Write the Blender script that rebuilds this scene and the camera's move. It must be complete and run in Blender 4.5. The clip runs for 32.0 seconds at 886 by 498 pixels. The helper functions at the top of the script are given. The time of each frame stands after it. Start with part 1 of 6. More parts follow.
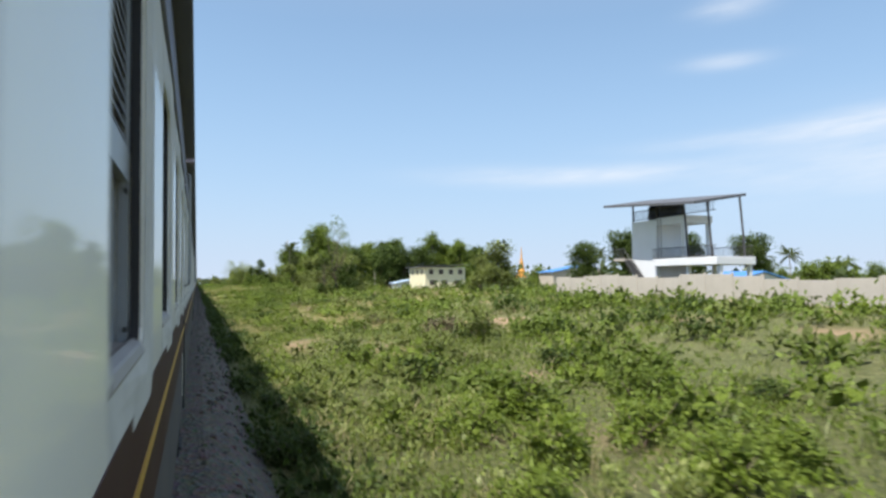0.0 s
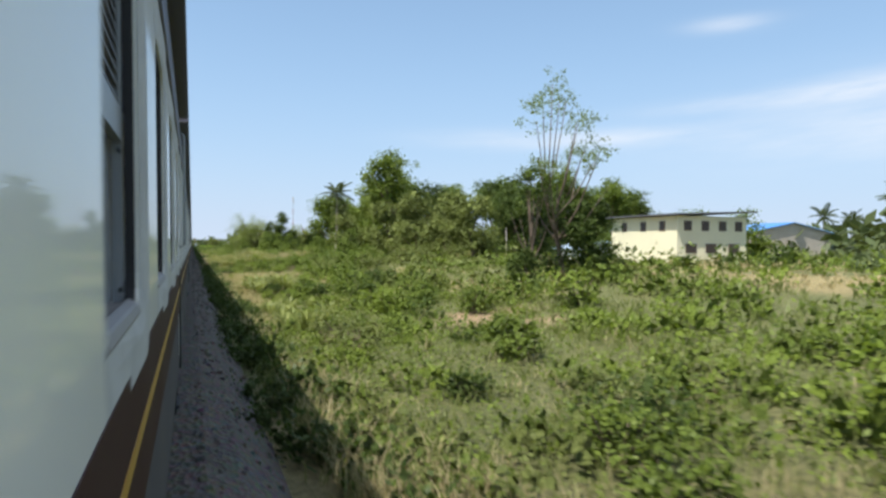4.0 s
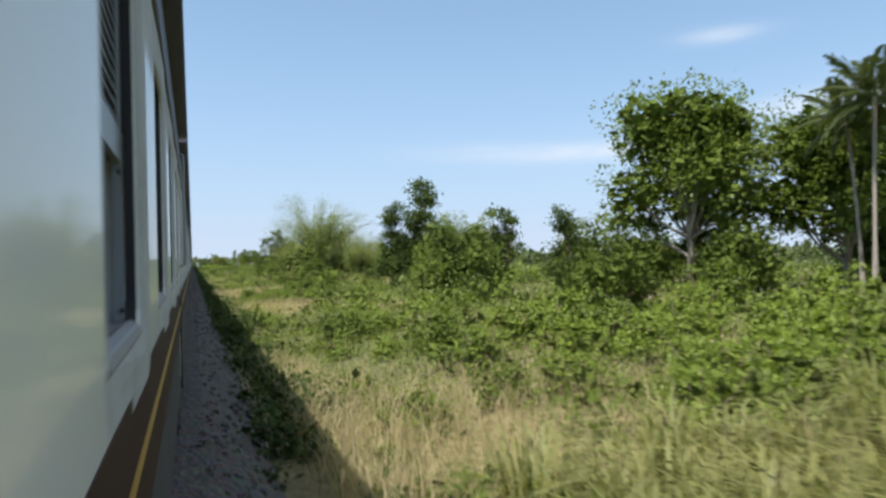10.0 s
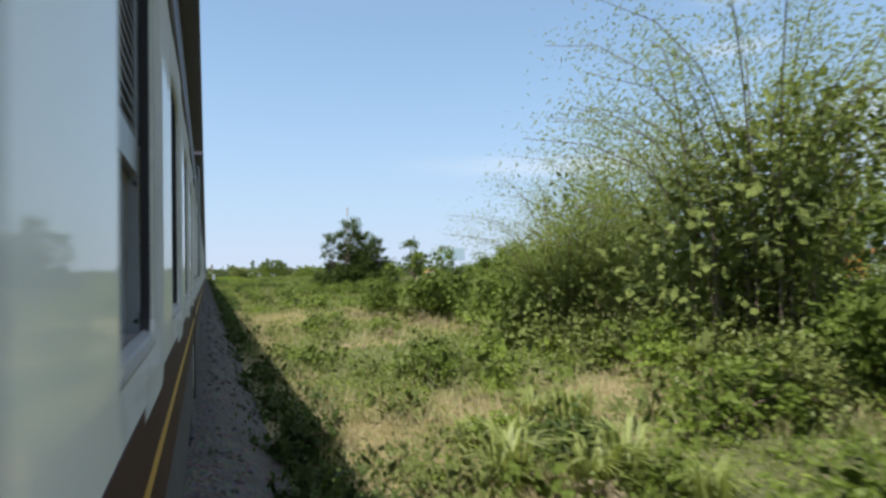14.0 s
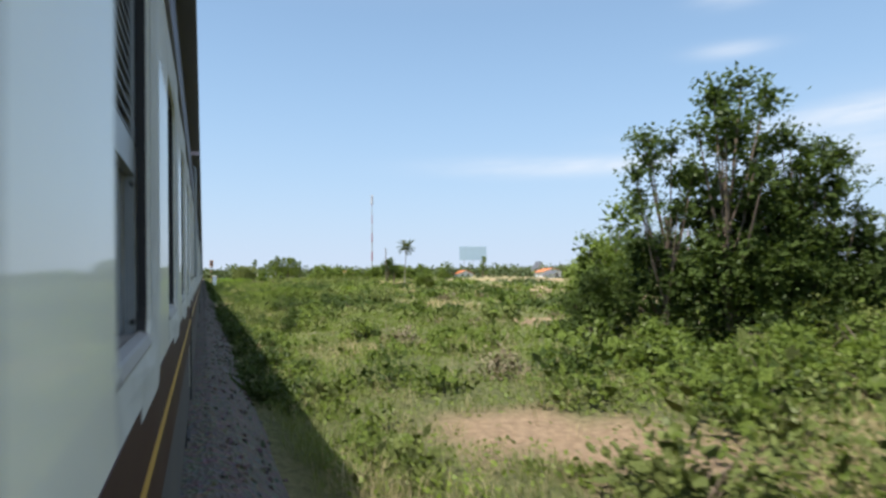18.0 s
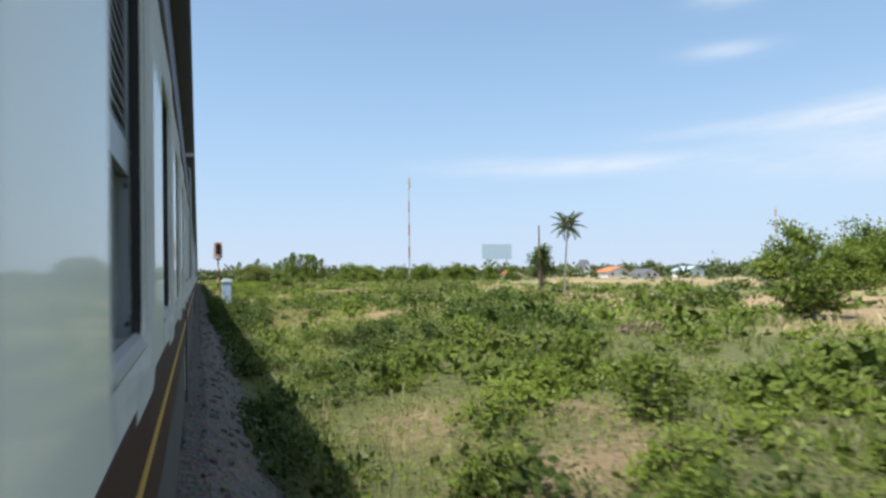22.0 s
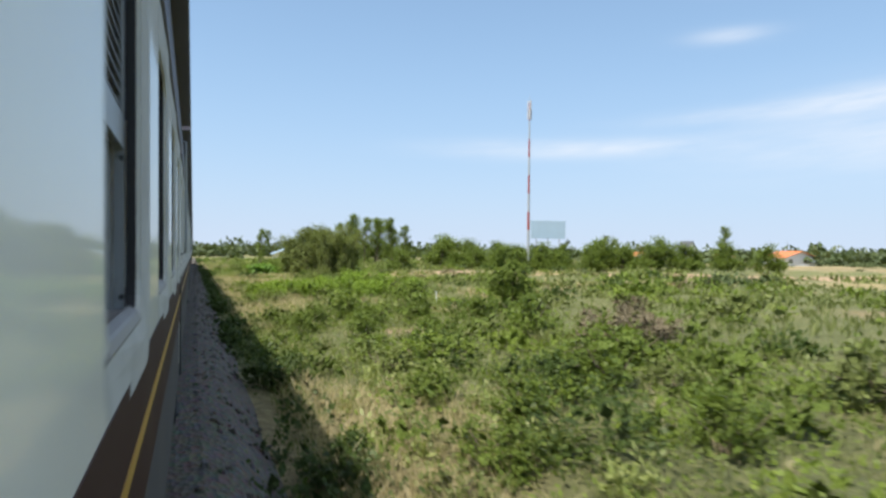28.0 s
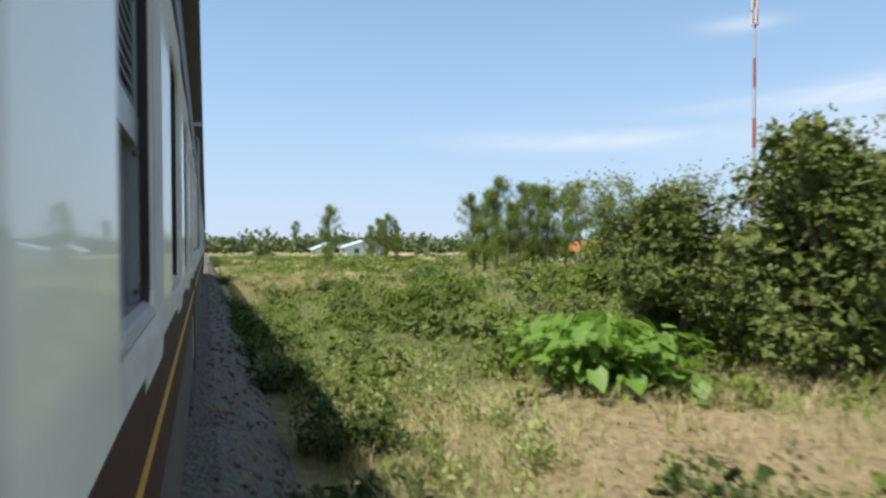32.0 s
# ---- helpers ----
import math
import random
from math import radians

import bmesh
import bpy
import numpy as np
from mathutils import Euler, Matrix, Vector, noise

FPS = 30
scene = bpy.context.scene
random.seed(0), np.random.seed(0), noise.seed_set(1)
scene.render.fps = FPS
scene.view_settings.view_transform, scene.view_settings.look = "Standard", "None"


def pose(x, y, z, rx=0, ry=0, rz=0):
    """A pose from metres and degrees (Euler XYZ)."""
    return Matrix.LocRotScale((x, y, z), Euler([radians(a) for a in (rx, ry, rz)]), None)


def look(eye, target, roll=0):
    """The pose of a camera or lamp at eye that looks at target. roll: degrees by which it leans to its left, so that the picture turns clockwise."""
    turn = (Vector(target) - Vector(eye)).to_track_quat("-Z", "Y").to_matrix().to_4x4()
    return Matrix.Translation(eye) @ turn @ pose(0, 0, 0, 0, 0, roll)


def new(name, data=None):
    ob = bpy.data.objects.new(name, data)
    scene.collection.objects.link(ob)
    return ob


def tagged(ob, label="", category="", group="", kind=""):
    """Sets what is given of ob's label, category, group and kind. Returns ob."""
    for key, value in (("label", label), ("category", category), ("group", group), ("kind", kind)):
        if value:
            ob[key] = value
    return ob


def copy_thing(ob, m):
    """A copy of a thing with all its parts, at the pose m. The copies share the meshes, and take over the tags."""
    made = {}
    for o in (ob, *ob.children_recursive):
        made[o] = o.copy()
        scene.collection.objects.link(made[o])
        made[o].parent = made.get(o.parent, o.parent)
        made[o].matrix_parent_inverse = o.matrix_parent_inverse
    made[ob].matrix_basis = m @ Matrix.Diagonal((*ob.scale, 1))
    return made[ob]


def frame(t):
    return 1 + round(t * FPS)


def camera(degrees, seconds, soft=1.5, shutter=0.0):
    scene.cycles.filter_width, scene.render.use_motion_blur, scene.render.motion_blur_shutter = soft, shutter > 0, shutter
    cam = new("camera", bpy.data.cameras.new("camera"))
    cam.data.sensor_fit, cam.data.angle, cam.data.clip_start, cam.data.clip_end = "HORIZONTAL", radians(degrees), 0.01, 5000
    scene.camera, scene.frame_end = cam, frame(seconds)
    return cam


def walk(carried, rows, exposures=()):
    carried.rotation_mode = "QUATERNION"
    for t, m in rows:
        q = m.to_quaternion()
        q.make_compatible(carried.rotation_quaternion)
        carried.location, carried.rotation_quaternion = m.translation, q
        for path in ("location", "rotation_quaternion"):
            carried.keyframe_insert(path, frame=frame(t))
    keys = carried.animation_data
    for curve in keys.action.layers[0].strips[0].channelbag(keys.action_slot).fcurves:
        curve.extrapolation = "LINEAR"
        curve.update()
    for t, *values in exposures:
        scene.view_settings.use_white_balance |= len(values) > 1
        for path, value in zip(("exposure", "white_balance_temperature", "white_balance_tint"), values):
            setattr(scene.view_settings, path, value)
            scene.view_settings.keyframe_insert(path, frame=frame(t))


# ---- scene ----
# The train runs along +y, 18 m each second; x is to its right, z is up.
cam = camera(68.96, 32.0, 2.7, 0.15)
EYE_Z = 3.2
# seconds, pitch, roll, yaw
PATH = [
    (0, 92.90, 0.08, -20.87),
    (0.5, 92.49, 0.03, -21.18),
    (1, 92.32, -0.17, -21.08),
    (1.5, 92.52, -0.22, -21.14),
    (2, 92.59, -0.36, -21.19),
    (2.5, 92.84, -0.26, -21.35),
    (4.5, 89.01, -0.34, -21.12),
    (5, 89.85, -0.06, -21.01),
    (5.5, 90.07, -0.09, -20.90),
    (6, 90.22, -0.01, -20.74),
    (6.5, 90.51, -0.05, -20.68),
    (7, 90.44, -0.03, -20.63),
    (7.5, 90.43, -0.18, -20.59),
    (8, 91.05, 0.26, -20.67),
    (8.5, 91.39, 0.21, -20.89),
    (9, 91.18, 0.11, -20.74),
    (9.5, 91.00, 0.28, -20.58),
    (10, 90.91, 0.76, -21.23),
    (10.5, 91.17, 2.00, -21.07),
    (11, 91.82, 0.97, -20.30),
    (11.5, 92.08, 0.08, -19.80),
    (12, 92.01, -0.10, -20.22),
    (12.5, 91.86, -0.21, -20.26),
    (13, 91.84, 0.40, -20.23),
    (13.5, 91.98, 0.51, -20.12),
    (14, 92.03, 0.46, -20.13),
    (14.5, 91.98, 0.83, -20.11),
    (16.5, 91.44, 0.46, -20.20),
    (17, 91.63, 0.56, -20.15),
    (17.5, 92.03, 0.44, -20.18),
    (18, 92.11, 0.41, -20.40),
    (18.5, 91.96, 0.58, -20.48),
    (19, 92.09, 0.40, -20.67),
    (19.5, 91.71, 0.27, -20.66),
    (20, 91.69, 0.29, -20.42),
    (20.5, 92.12, 0.30, -20.50),
    (21, 92.17, -0.09, -20.31),
    (21.5, 92.44, 0.53, -20.39),
    (22, 92.17, 0.64, -20.78),
    (22.5, 92.04, 0.04, -20.71),
    (23, 92.76, -0.13, -20.51),
    (23.5, 93.23, -0.07, -20.86),
    (24, 93.25, 0.19, -21.02),
    (24.5, 93.17, 0.18, -21.08),
    (25, 93.94, 0.09, -20.96),
    (25.5, 93.29, 0.90, -20.69),
    (27.5, 89.52, -0.74, -21.68),
    (28, 90.41, -0.71, -21.18),
    (28.5, 90.48, -0.87, -21.07),
    (29, 90.16, -0.71, -20.91),
    (29.5, 90.07, -0.42, -20.58),
    (30, 89.97, -0.46, -20.42),
    (30.5, 89.96, -0.42, -20.27),
    (31, 90.00, -0.29, -20.33),
    (31.5, 90.03, -0.03, -20.29),
    (32, 89.82, -0.29, -20.17),
]
walk(cam, [(t, pose(0.0, 18.0 * t, EYE_Z, rx, ry, rz)) for t, rx, ry, rz in PATH])

# ---- light ----
world = bpy.data.worlds.new("sky")
scene.world = world
world.use_nodes = True
SUN_DIR = Vector((-0.49, -0.22, 1.0)).normalized()


def build_sky():
    nt = world.node_tree
    nt.nodes.clear()
    out = nt.nodes.new("ShaderNodeOutputWorld")
    bg = nt.nodes.new("ShaderNodeBackground")
    sky = nt.nodes.new("ShaderNodeTexSky")
    sky.sky_type, sky.sun_disc = "NISHITA", False
    sky.sun_elevation = math.asin(SUN_DIR.z)
    sky.sun_rotation = math.atan2(SUN_DIR.x, SUN_DIR.y)
    sky.air_density, sky.dust_density, sky.ozone_density = 1.0, 0.8, 1.4
    bg.inputs["Strength"].default_value = 0.11
    # thin streaky cloud, low in the sky
    co = nt.nodes.new("ShaderNodeTexCoord")
    sep = nt.nodes.new("ShaderNodeSeparateXYZ")
    nt.links.new(co.outputs["Generated"], sep.inputs[0])

    def calc(op, a, b, c=None, clamp=False):
        n = nt.nodes.new("ShaderNodeMath")
        n.operation, n.use_clamp = op, clamp
        for i, v in enumerate((a, b, c)):
            if v is None:
                continue
            if isinstance(v, (int, float)):
                n.inputs[i].default_value = v
            else:
                nt.links.new(v, n.inputs[i])
        return n.outputs[0]
    # bearing and height in degrees
    az = calc("MULTIPLY", calc("ARCTAN2", sep.outputs["X"], sep.outputs["Y"]), 57.296)
    el = calc("MULTIPLY", calc("ARCSINE", sep.outputs["Z"], 0), 57.296)
    com = nt.nodes.new("ShaderNodeCombineXYZ")
    nt.links.new(calc("MULTIPLY", az, 0.10), com.inputs[0])
    nt.links.new(calc("MULTIPLY_ADD", az, -0.03, calc("MULTIPLY", el, 0.55)), com.inputs[1])
    noi = nt.nodes.new("ShaderNodeTexNoise")
    noi.inputs["Scale"].default_value, noi.inputs["Detail"].default_value = 1.5, 8.0
    noi.inputs["Roughness"].default_value = 0.6
    nt.links.new(com.outputs[0], noi.inputs["Vector"])
    streak = calc("MULTIPLY_ADD", noi.outputs["Fac"], 3.4, -1.05, clamp=True)
    # thin low streaks and a pale bank: bearing, height, half-widths, climb, weight
    bank = None
    for a0, e0, wa, we, climb, amount in ((30, 9.2, 9, 0.8, -0.01, 0.5), (38, 9.3, 7, 0.6, 0.03, 0.3), (46, 11.4, 8, 0.6, 0.02, 0.3), (57, 11.9, 7, 0.9, 0.03, 0.75), (60, 9.2, 15, 2.4, 0.05, 0.62), (45, 17.5, 3.0, 0.6, -0.02, 0.42), (45.5, 21.6, 2.6, 0.8, 0.0, 0.5), (100, 13, 30, 1.6, 0.0, 0.5), (-70, 12, 30, 1.5, 0.0, 0.4), (170, 10, 30, 1.4, 0.0, 0.4)):
        u = calc("MULTIPLY", calc("SUBTRACT", az, a0), 1.0 / wa)
        v = calc("MULTIPLY", calc("SUBTRACT", calc("MULTIPLY_ADD", calc("SUBTRACT", az, a0), -climb, el), e0), 1.0 / we)
        d2 = calc("MULTIPLY_ADD", u, u, calc("MULTIPLY", v, v))
        one = calc("MULTIPLY", calc("POWER", 2.718, calc("MULTIPLY", d2, -1.0)), amount)
        bank = one if bank is None else calc("ADD", bank, one)
    fac = calc("MULTIPLY", bank, calc("MULTIPLY_ADD", streak, 0.6, 0.5), clamp=True)
    # thin veil over all the sky, and pale haze near the horizon
    last = sky.outputs[0]
    flat = calc("SUBTRACT", 1.0, calc("ABSOLUTE", sep.outputs["Z"], 0), clamp=True)
    for power, amount, colour in ((1.6, 0.85, (2.32, 3.9, 5.8, 1)), (8.0, 0.9, (4.15, 4.75, 5.75, 1))):
        veil = nt.nodes.new("ShaderNodeMix")
        veil.data_type = "RGBA"
        nt.links.new(calc("MULTIPLY", calc("POWER", flat, power), amount), veil.inputs["Factor"])
        nt.links.new(last, veil.inputs["A"])
        veil.inputs["B"].default_value = colour
        last = veil.outputs["Result"]
    # bright summer haze high overhead
    veil = nt.nodes.new("ShaderNodeMix")
    veil.data_type = "RGBA"
    nt.links.new(calc("MULTIPLY", calc("MULTIPLY_ADD", sep.outputs["Z"], 2.0, -0.75, clamp=True), 0.6), veil.inputs["Factor"])
    nt.links.new(last, veil.inputs["A"])
    veil.inputs["B"].default_value = (4.7, 5.2, 5.9, 1)
    last = veil.outputs["Result"]
    mix = nt.nodes.new("ShaderNodeMix")
    mix.data_type = "RGBA"
    nt.links.new(fac, mix.inputs["Factor"])
    nt.links.new(last, mix.inputs["A"])
    mix.inputs["B"].default_value = (5.2, 5.6, 6.2, 1)
    nt.links.new(mix.outputs["Result"], bg.inputs["Color"])
    nt.links.new(bg.outputs[0], out.inputs[0])


build_sky()
sun = new("sun", bpy.data.lights.new("sun", "SUN"))
sun.data.energy, sun.data.angle, sun.data.color = 5.0, radians(0.53), (1.0, 0.95, 0.87)
sun.matrix_world = look(SUN_DIR * 200, (0, 0, 0))
scene.view_settings.exposure = 0.59


# ---- materials ----
class Nodes:
    """A small helper to write node materials."""

    def __init__(self, name):
        self.mat = bpy.data.materials.new(name)
        self.mat.use_nodes = True
        self.nt = self.mat.node_tree
        self.bsdf = self.nt.nodes["Principled BSDF"]

    def node(self, kind, **props):
        n = self.nt.nodes.new(kind)
        for k, v in props.items():
            if k in n.inputs.keys():
                n.inputs[k].default_value = v
        return n

    def link(self, a, b):
        self.nt.links.new(a, b)

    def coords(self, scale=(1, 1, 1), kind="Object"):
        co = self.node("ShaderNodeTexCoord")
        mp = self.node("ShaderNodeMapping", Scale=scale)
        self.link(co.outputs[kind], mp.inputs["Vector"])
        return mp.outputs[0]

    def position(self, scale=(1, 1, 1)):
        co = self.node("ShaderNodeNewGeometry")
        mp = self.node("ShaderNodeMapping", Scale=scale)
        self.link(co.outputs["Position"], mp.inputs["Vector"])
        return mp.outputs[0]

    def noise(self, vec, scale, detail=4.0, rough=0.55):
        n = self.node("ShaderNodeTexNoise", Scale=scale, Detail=detail, Roughness=rough)
        self.link(vec, n.inputs["Vector"])
        return n.outputs["Fac"]

    def ramp(self, fac, stops):
        n = self.node("ShaderNodeValToRGB")
        el = n.color_ramp.elements
        while len(el) < len(stops):
            el.new(0.5)
        for e, (p, c) in zip(el, stops):
            e.position, e.color = p, (*c, 1)
        self.link(fac, n.inputs["Fac"])
        return n.outputs["Color"]

    def mix(self, fac, a, b, blend="MIX"):
        n = self.node("ShaderNodeMix")
        n.data_type, n.blend_type = "RGBA", blend
        for v, key in ((fac, "Factor"), (a, "A"), (b, "B")):
            if isinstance(v, (int, float)):
                n.inputs[key].default_value = v
            elif isinstance(v, tuple):
                n.inputs[key].default_value = (*v, 1)
            else:
                self.link(v, n.inputs[key])
        return n.outputs["Result"]

    def bump(self, height, strength=0.3, distance=0.01):
        n = self.node("ShaderNodeBump", Strength=strength, Distance=distance)
        self.link(height, n.inputs["Height"])
        self.link(n.outputs[0], self.bsdf.inputs["Normal"])

    def done(self, colour, rough=0.6, metal=0.0):
        if isinstance(colour, tuple):
            self.bsdf.inputs["Base Color"].default_value = (*colour, 1)
        else:
            self.link(colour, self.bsdf.inputs["Base Color"])
        if isinstance(rough, (int, float)):
            self.bsdf.inputs["Roughness"].default_value = rough
        else:
            self.link(rough, self.bsdf.inputs["Roughness"])
        self.bsdf.inputs["Metallic"].default_value = metal
        return self.mat


def painted(name, colour, rough=0.45, wear=0.12, scale=1.0, coat=0.0, dirt=(0.16, 0.14, 0.11), metal=0.0, spec=0.5, dust=0.0):
    """Paint or plaster: two scales of stain, faint relief."""
    n = Nodes(name)
    p = n.coords((scale,) * 3)
    big = n.noise(p, 0.9, 5.0, 0.6)
    fine = n.noise(p, 14.0, 4.0, 0.6)
    c = n.mix(n.ramp(big, [(0.35, (0, 0, 0)), (0.75, (wear * 3,) * 3)]), colour, tuple(0.72 * v + 0.28 * d for v, d in zip(colour, dirt)))
    c = n.mix(n.ramp(fine, [(0.45, (0, 0, 0)), (0.8, (wear * 2,) * 3)]), c, tuple(0.8 * v + 0.2 * d for v, d in zip(colour, dirt)))
    n.bump(fine, 0.12, 0.004)
    n.bsdf.inputs["Specular IOR Level"].default_value = spec
    if dust:
        n.bsdf.inputs["Sheen Weight"].default_value = dust
        n.bsdf.inputs["Sheen Roughness"].default_value = 0.6
        n.bsdf.inputs["Sheen Tint"].default_value = (1.0, 0.98, 0.93, 1)
    if coat:
        n.bsdf.inputs["Coat Weight"].default_value = coat
        n.bsdf.inputs["Coat Roughness"].default_value = 0.045
        n.bsdf.inputs["Coat IOR"].default_value = 1.65
    return n.done(c, rough, metal)


def foliage(name, dark, mid, light, trans=0.42, rough=0.5):
    """Leaves: each leaf takes its own tone; some light passes through."""
    n = Nodes(name)
    dark = tuple(0.6 * a + 0.4 * b for a, b in zip(dark, mid))
    light = tuple(0.7 * a + 0.3 * b for a, b in zip(light, mid))
    geo = n.node("ShaderNodeNewGeometry")
    c = n.ramp(geo.outputs["Random Per Island"], [(0.0, dark), (0.5, mid), (1.0, light)])
    patch = n.noise(n.position((0.35,) * 3), 1.0, 3.0)
    c = n.mix(n.ramp(patch, [(0.35, (0, 0, 0)), (0.7, (0.6,) * 3)]), c, tuple(0.6 * a + 0.4 * b * 1.1 for a, b in zip(mid, light)))
    n.done(c, rough)
    n.bsdf.inputs["Specular IOR Level"].default_value = 0.3
    tr = n.node("ShaderNodeBsdfTranslucent")
    warm = n.mix(0.5, c, (light[0] * 1.1, light[1] * 1.15, light[2] * 0.5))
    n.link(warm, tr.inputs["Color"])
    ms = n.node("ShaderNodeMixShader", Fac=trans)
    n.link(n.bsdf.outputs[0], ms.inputs[1])
    n.link(tr.outputs[0], ms.inputs[2])
    out = n.nt.nodes["Material Output"]
    n.link(ms.outputs[0], out.inputs["Surface"])
    return n.mat


def leaf_mass(name, dark, mid, light, cell=11.0):
    """The dense inside of bushes and crowns: leaf-sized cells of several tones, with relief."""
    n = Nodes(name)
    p = n.position()
    f = n.noise(p, cell, 5.0, 0.72)
    big = n.noise(p, cell * 0.16, 3.0, 0.6)
    c = n.ramp(f, [(0.30, dark), (0.42, tuple(0.5 * (a + b) for a, b in zip(dark, mid))), (0.55, tuple(a * 1.1 for a in mid)), (0.70, tuple(a * 1.15 for a in light))])
    c = n.mix(n.ramp(big, [(0.4, (0, 0, 0)), (0.65, (0.55,) * 3)]), c, tuple(0.5 * (a + b) for a, b in zip(mid, light)))
    n.bump(f, 1.0, 0.16)
    n.done(c, 0.7)
    n.bsdf.inputs["Specular IOR Level"].default_value = 0.2
    return n.mat


def bark(name, colour):
    n = Nodes(name)
    p = n.coords((6, 6, 1.2))
    f = n.noise(p, 3.0, 6.0, 0.65)
    c = n.ramp(f, [(0.3, tuple(v * 0.5 for v in colour)), (0.7, colour)])
    n.bump(f, 0.6, 0.02)
    return n.done(c, 0.9)


def ground_material():
    n = Nodes("scrubland_soil")
    p = n.position()
    at = n.node("ShaderNodeAttribute")
    at.attribute_name = "cover"
    sp = n.node("ShaderNodeSeparateColor")
    n.link(at.outputs["Color"], sp.inputs[0])
    f1 = n.noise(p, 0.5, 6.0, 0.62)
    f2 = n.noise(p, 5.0, 6.0, 0.65)
    f3 = n.noise(p, 26.0, 5.0, 0.75)
    green = n.ramp(f2, [(0.3, (0.06, 0.072, 0.022)), (0.5, (0.115, 0.13, 0.042)), (0.62, (0.17, 0.175, 0.066)), (0.78, (0.24, 0.225, 0.10))])
    straw = n.ramp(f2, [(0.3, (0.17, 0.135, 0.065)), (0.55, (0.32, 0.265, 0.13)), (0.8, (0.44, 0.375, 0.21))])
    soil = n.ramp(f2, [(0.3, (0.235, 0.155, 0.095)), (0.6, (0.40, 0.28, 0.182)), (0.85, (0.50, 0.385, 0.262))])
    c = n.mix(sp.outputs["Red"], green, straw)
    c = n.mix(n.ramp(f1, [(0.5, (0, 0, 0)), (0.75, (0.25,) * 3)]), c, straw)
    c = n.mix(sp.outputs["Green"], c, soil)
    c = n.mix(1.0, c, n.ramp(f3, [(0.32, (0.7, 0.7, 0.68)), (0.5, (1.1, 1.1, 1.05)), (0.68, (1.45, 1.4, 1.25))]), "MULTIPLY")
    n.bump(f3, 1.0, 0.09)
    return n.done(c, 0.95)


def ballast_material():
    n = Nodes("ballast_stone")
    p = n.position()
    v = n.node("ShaderNodeTexVoronoi", Scale=13.0)
    n.link(p, v.inputs["Vector"])
    f = n.noise(p, 2.0, 5.0)
    c = n.mix(0.75, n.ramp(f, [(0.3, (0.085, 0.075, 0.062)), (0.7, (0.20, 0.175, 0.145))]), v.outputs["Color"], "MULTIPLY")
    c = n.mix(0.4, c, (0.115, 0.10, 0.08))
    n.bump(v.outputs["Distance"], 1.0, 0.05)
    return n.done(c, 0.9)


LEAF = {
    "leaf": ((0.06, 0.088, 0.016), (0.11, 0.155, 0.028), (0.175, 0.22, 0.05)),
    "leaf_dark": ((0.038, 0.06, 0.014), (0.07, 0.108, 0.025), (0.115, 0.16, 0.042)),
    "leaf_light": ((0.085, 0.12, 0.02), (0.15, 0.205, 0.034), (0.22, 0.275, 0.055)),
    "leaf_olive": ((0.078, 0.098, 0.03), (0.14, 0.168, 0.052), (0.215, 0.245, 0.088)),
    "leaf_tree": ((0.09, 0.125, 0.028), (0.165, 0.215, 0.05), (0.25, 0.305, 0.085)),
    "leaf_vine": ((0.09, 0.14, 0.015), (0.16, 0.235, 0.03), (0.25, 0.34, 0.06)),
    "leaf_brown": ((0.13, 0.105, 0.06), (0.20, 0.165, 0.10), (0.28, 0.235, 0.15)),
    "leaf_bamboo": ((0.095, 0.125, 0.032), (0.165, 0.20, 0.058), (0.245, 0.285, 0.10)),
    "far_leaf": ((0.04, 0.06, 0.026), (0.07, 0.095, 0.04), (0.11, 0.135, 0.062)),
}
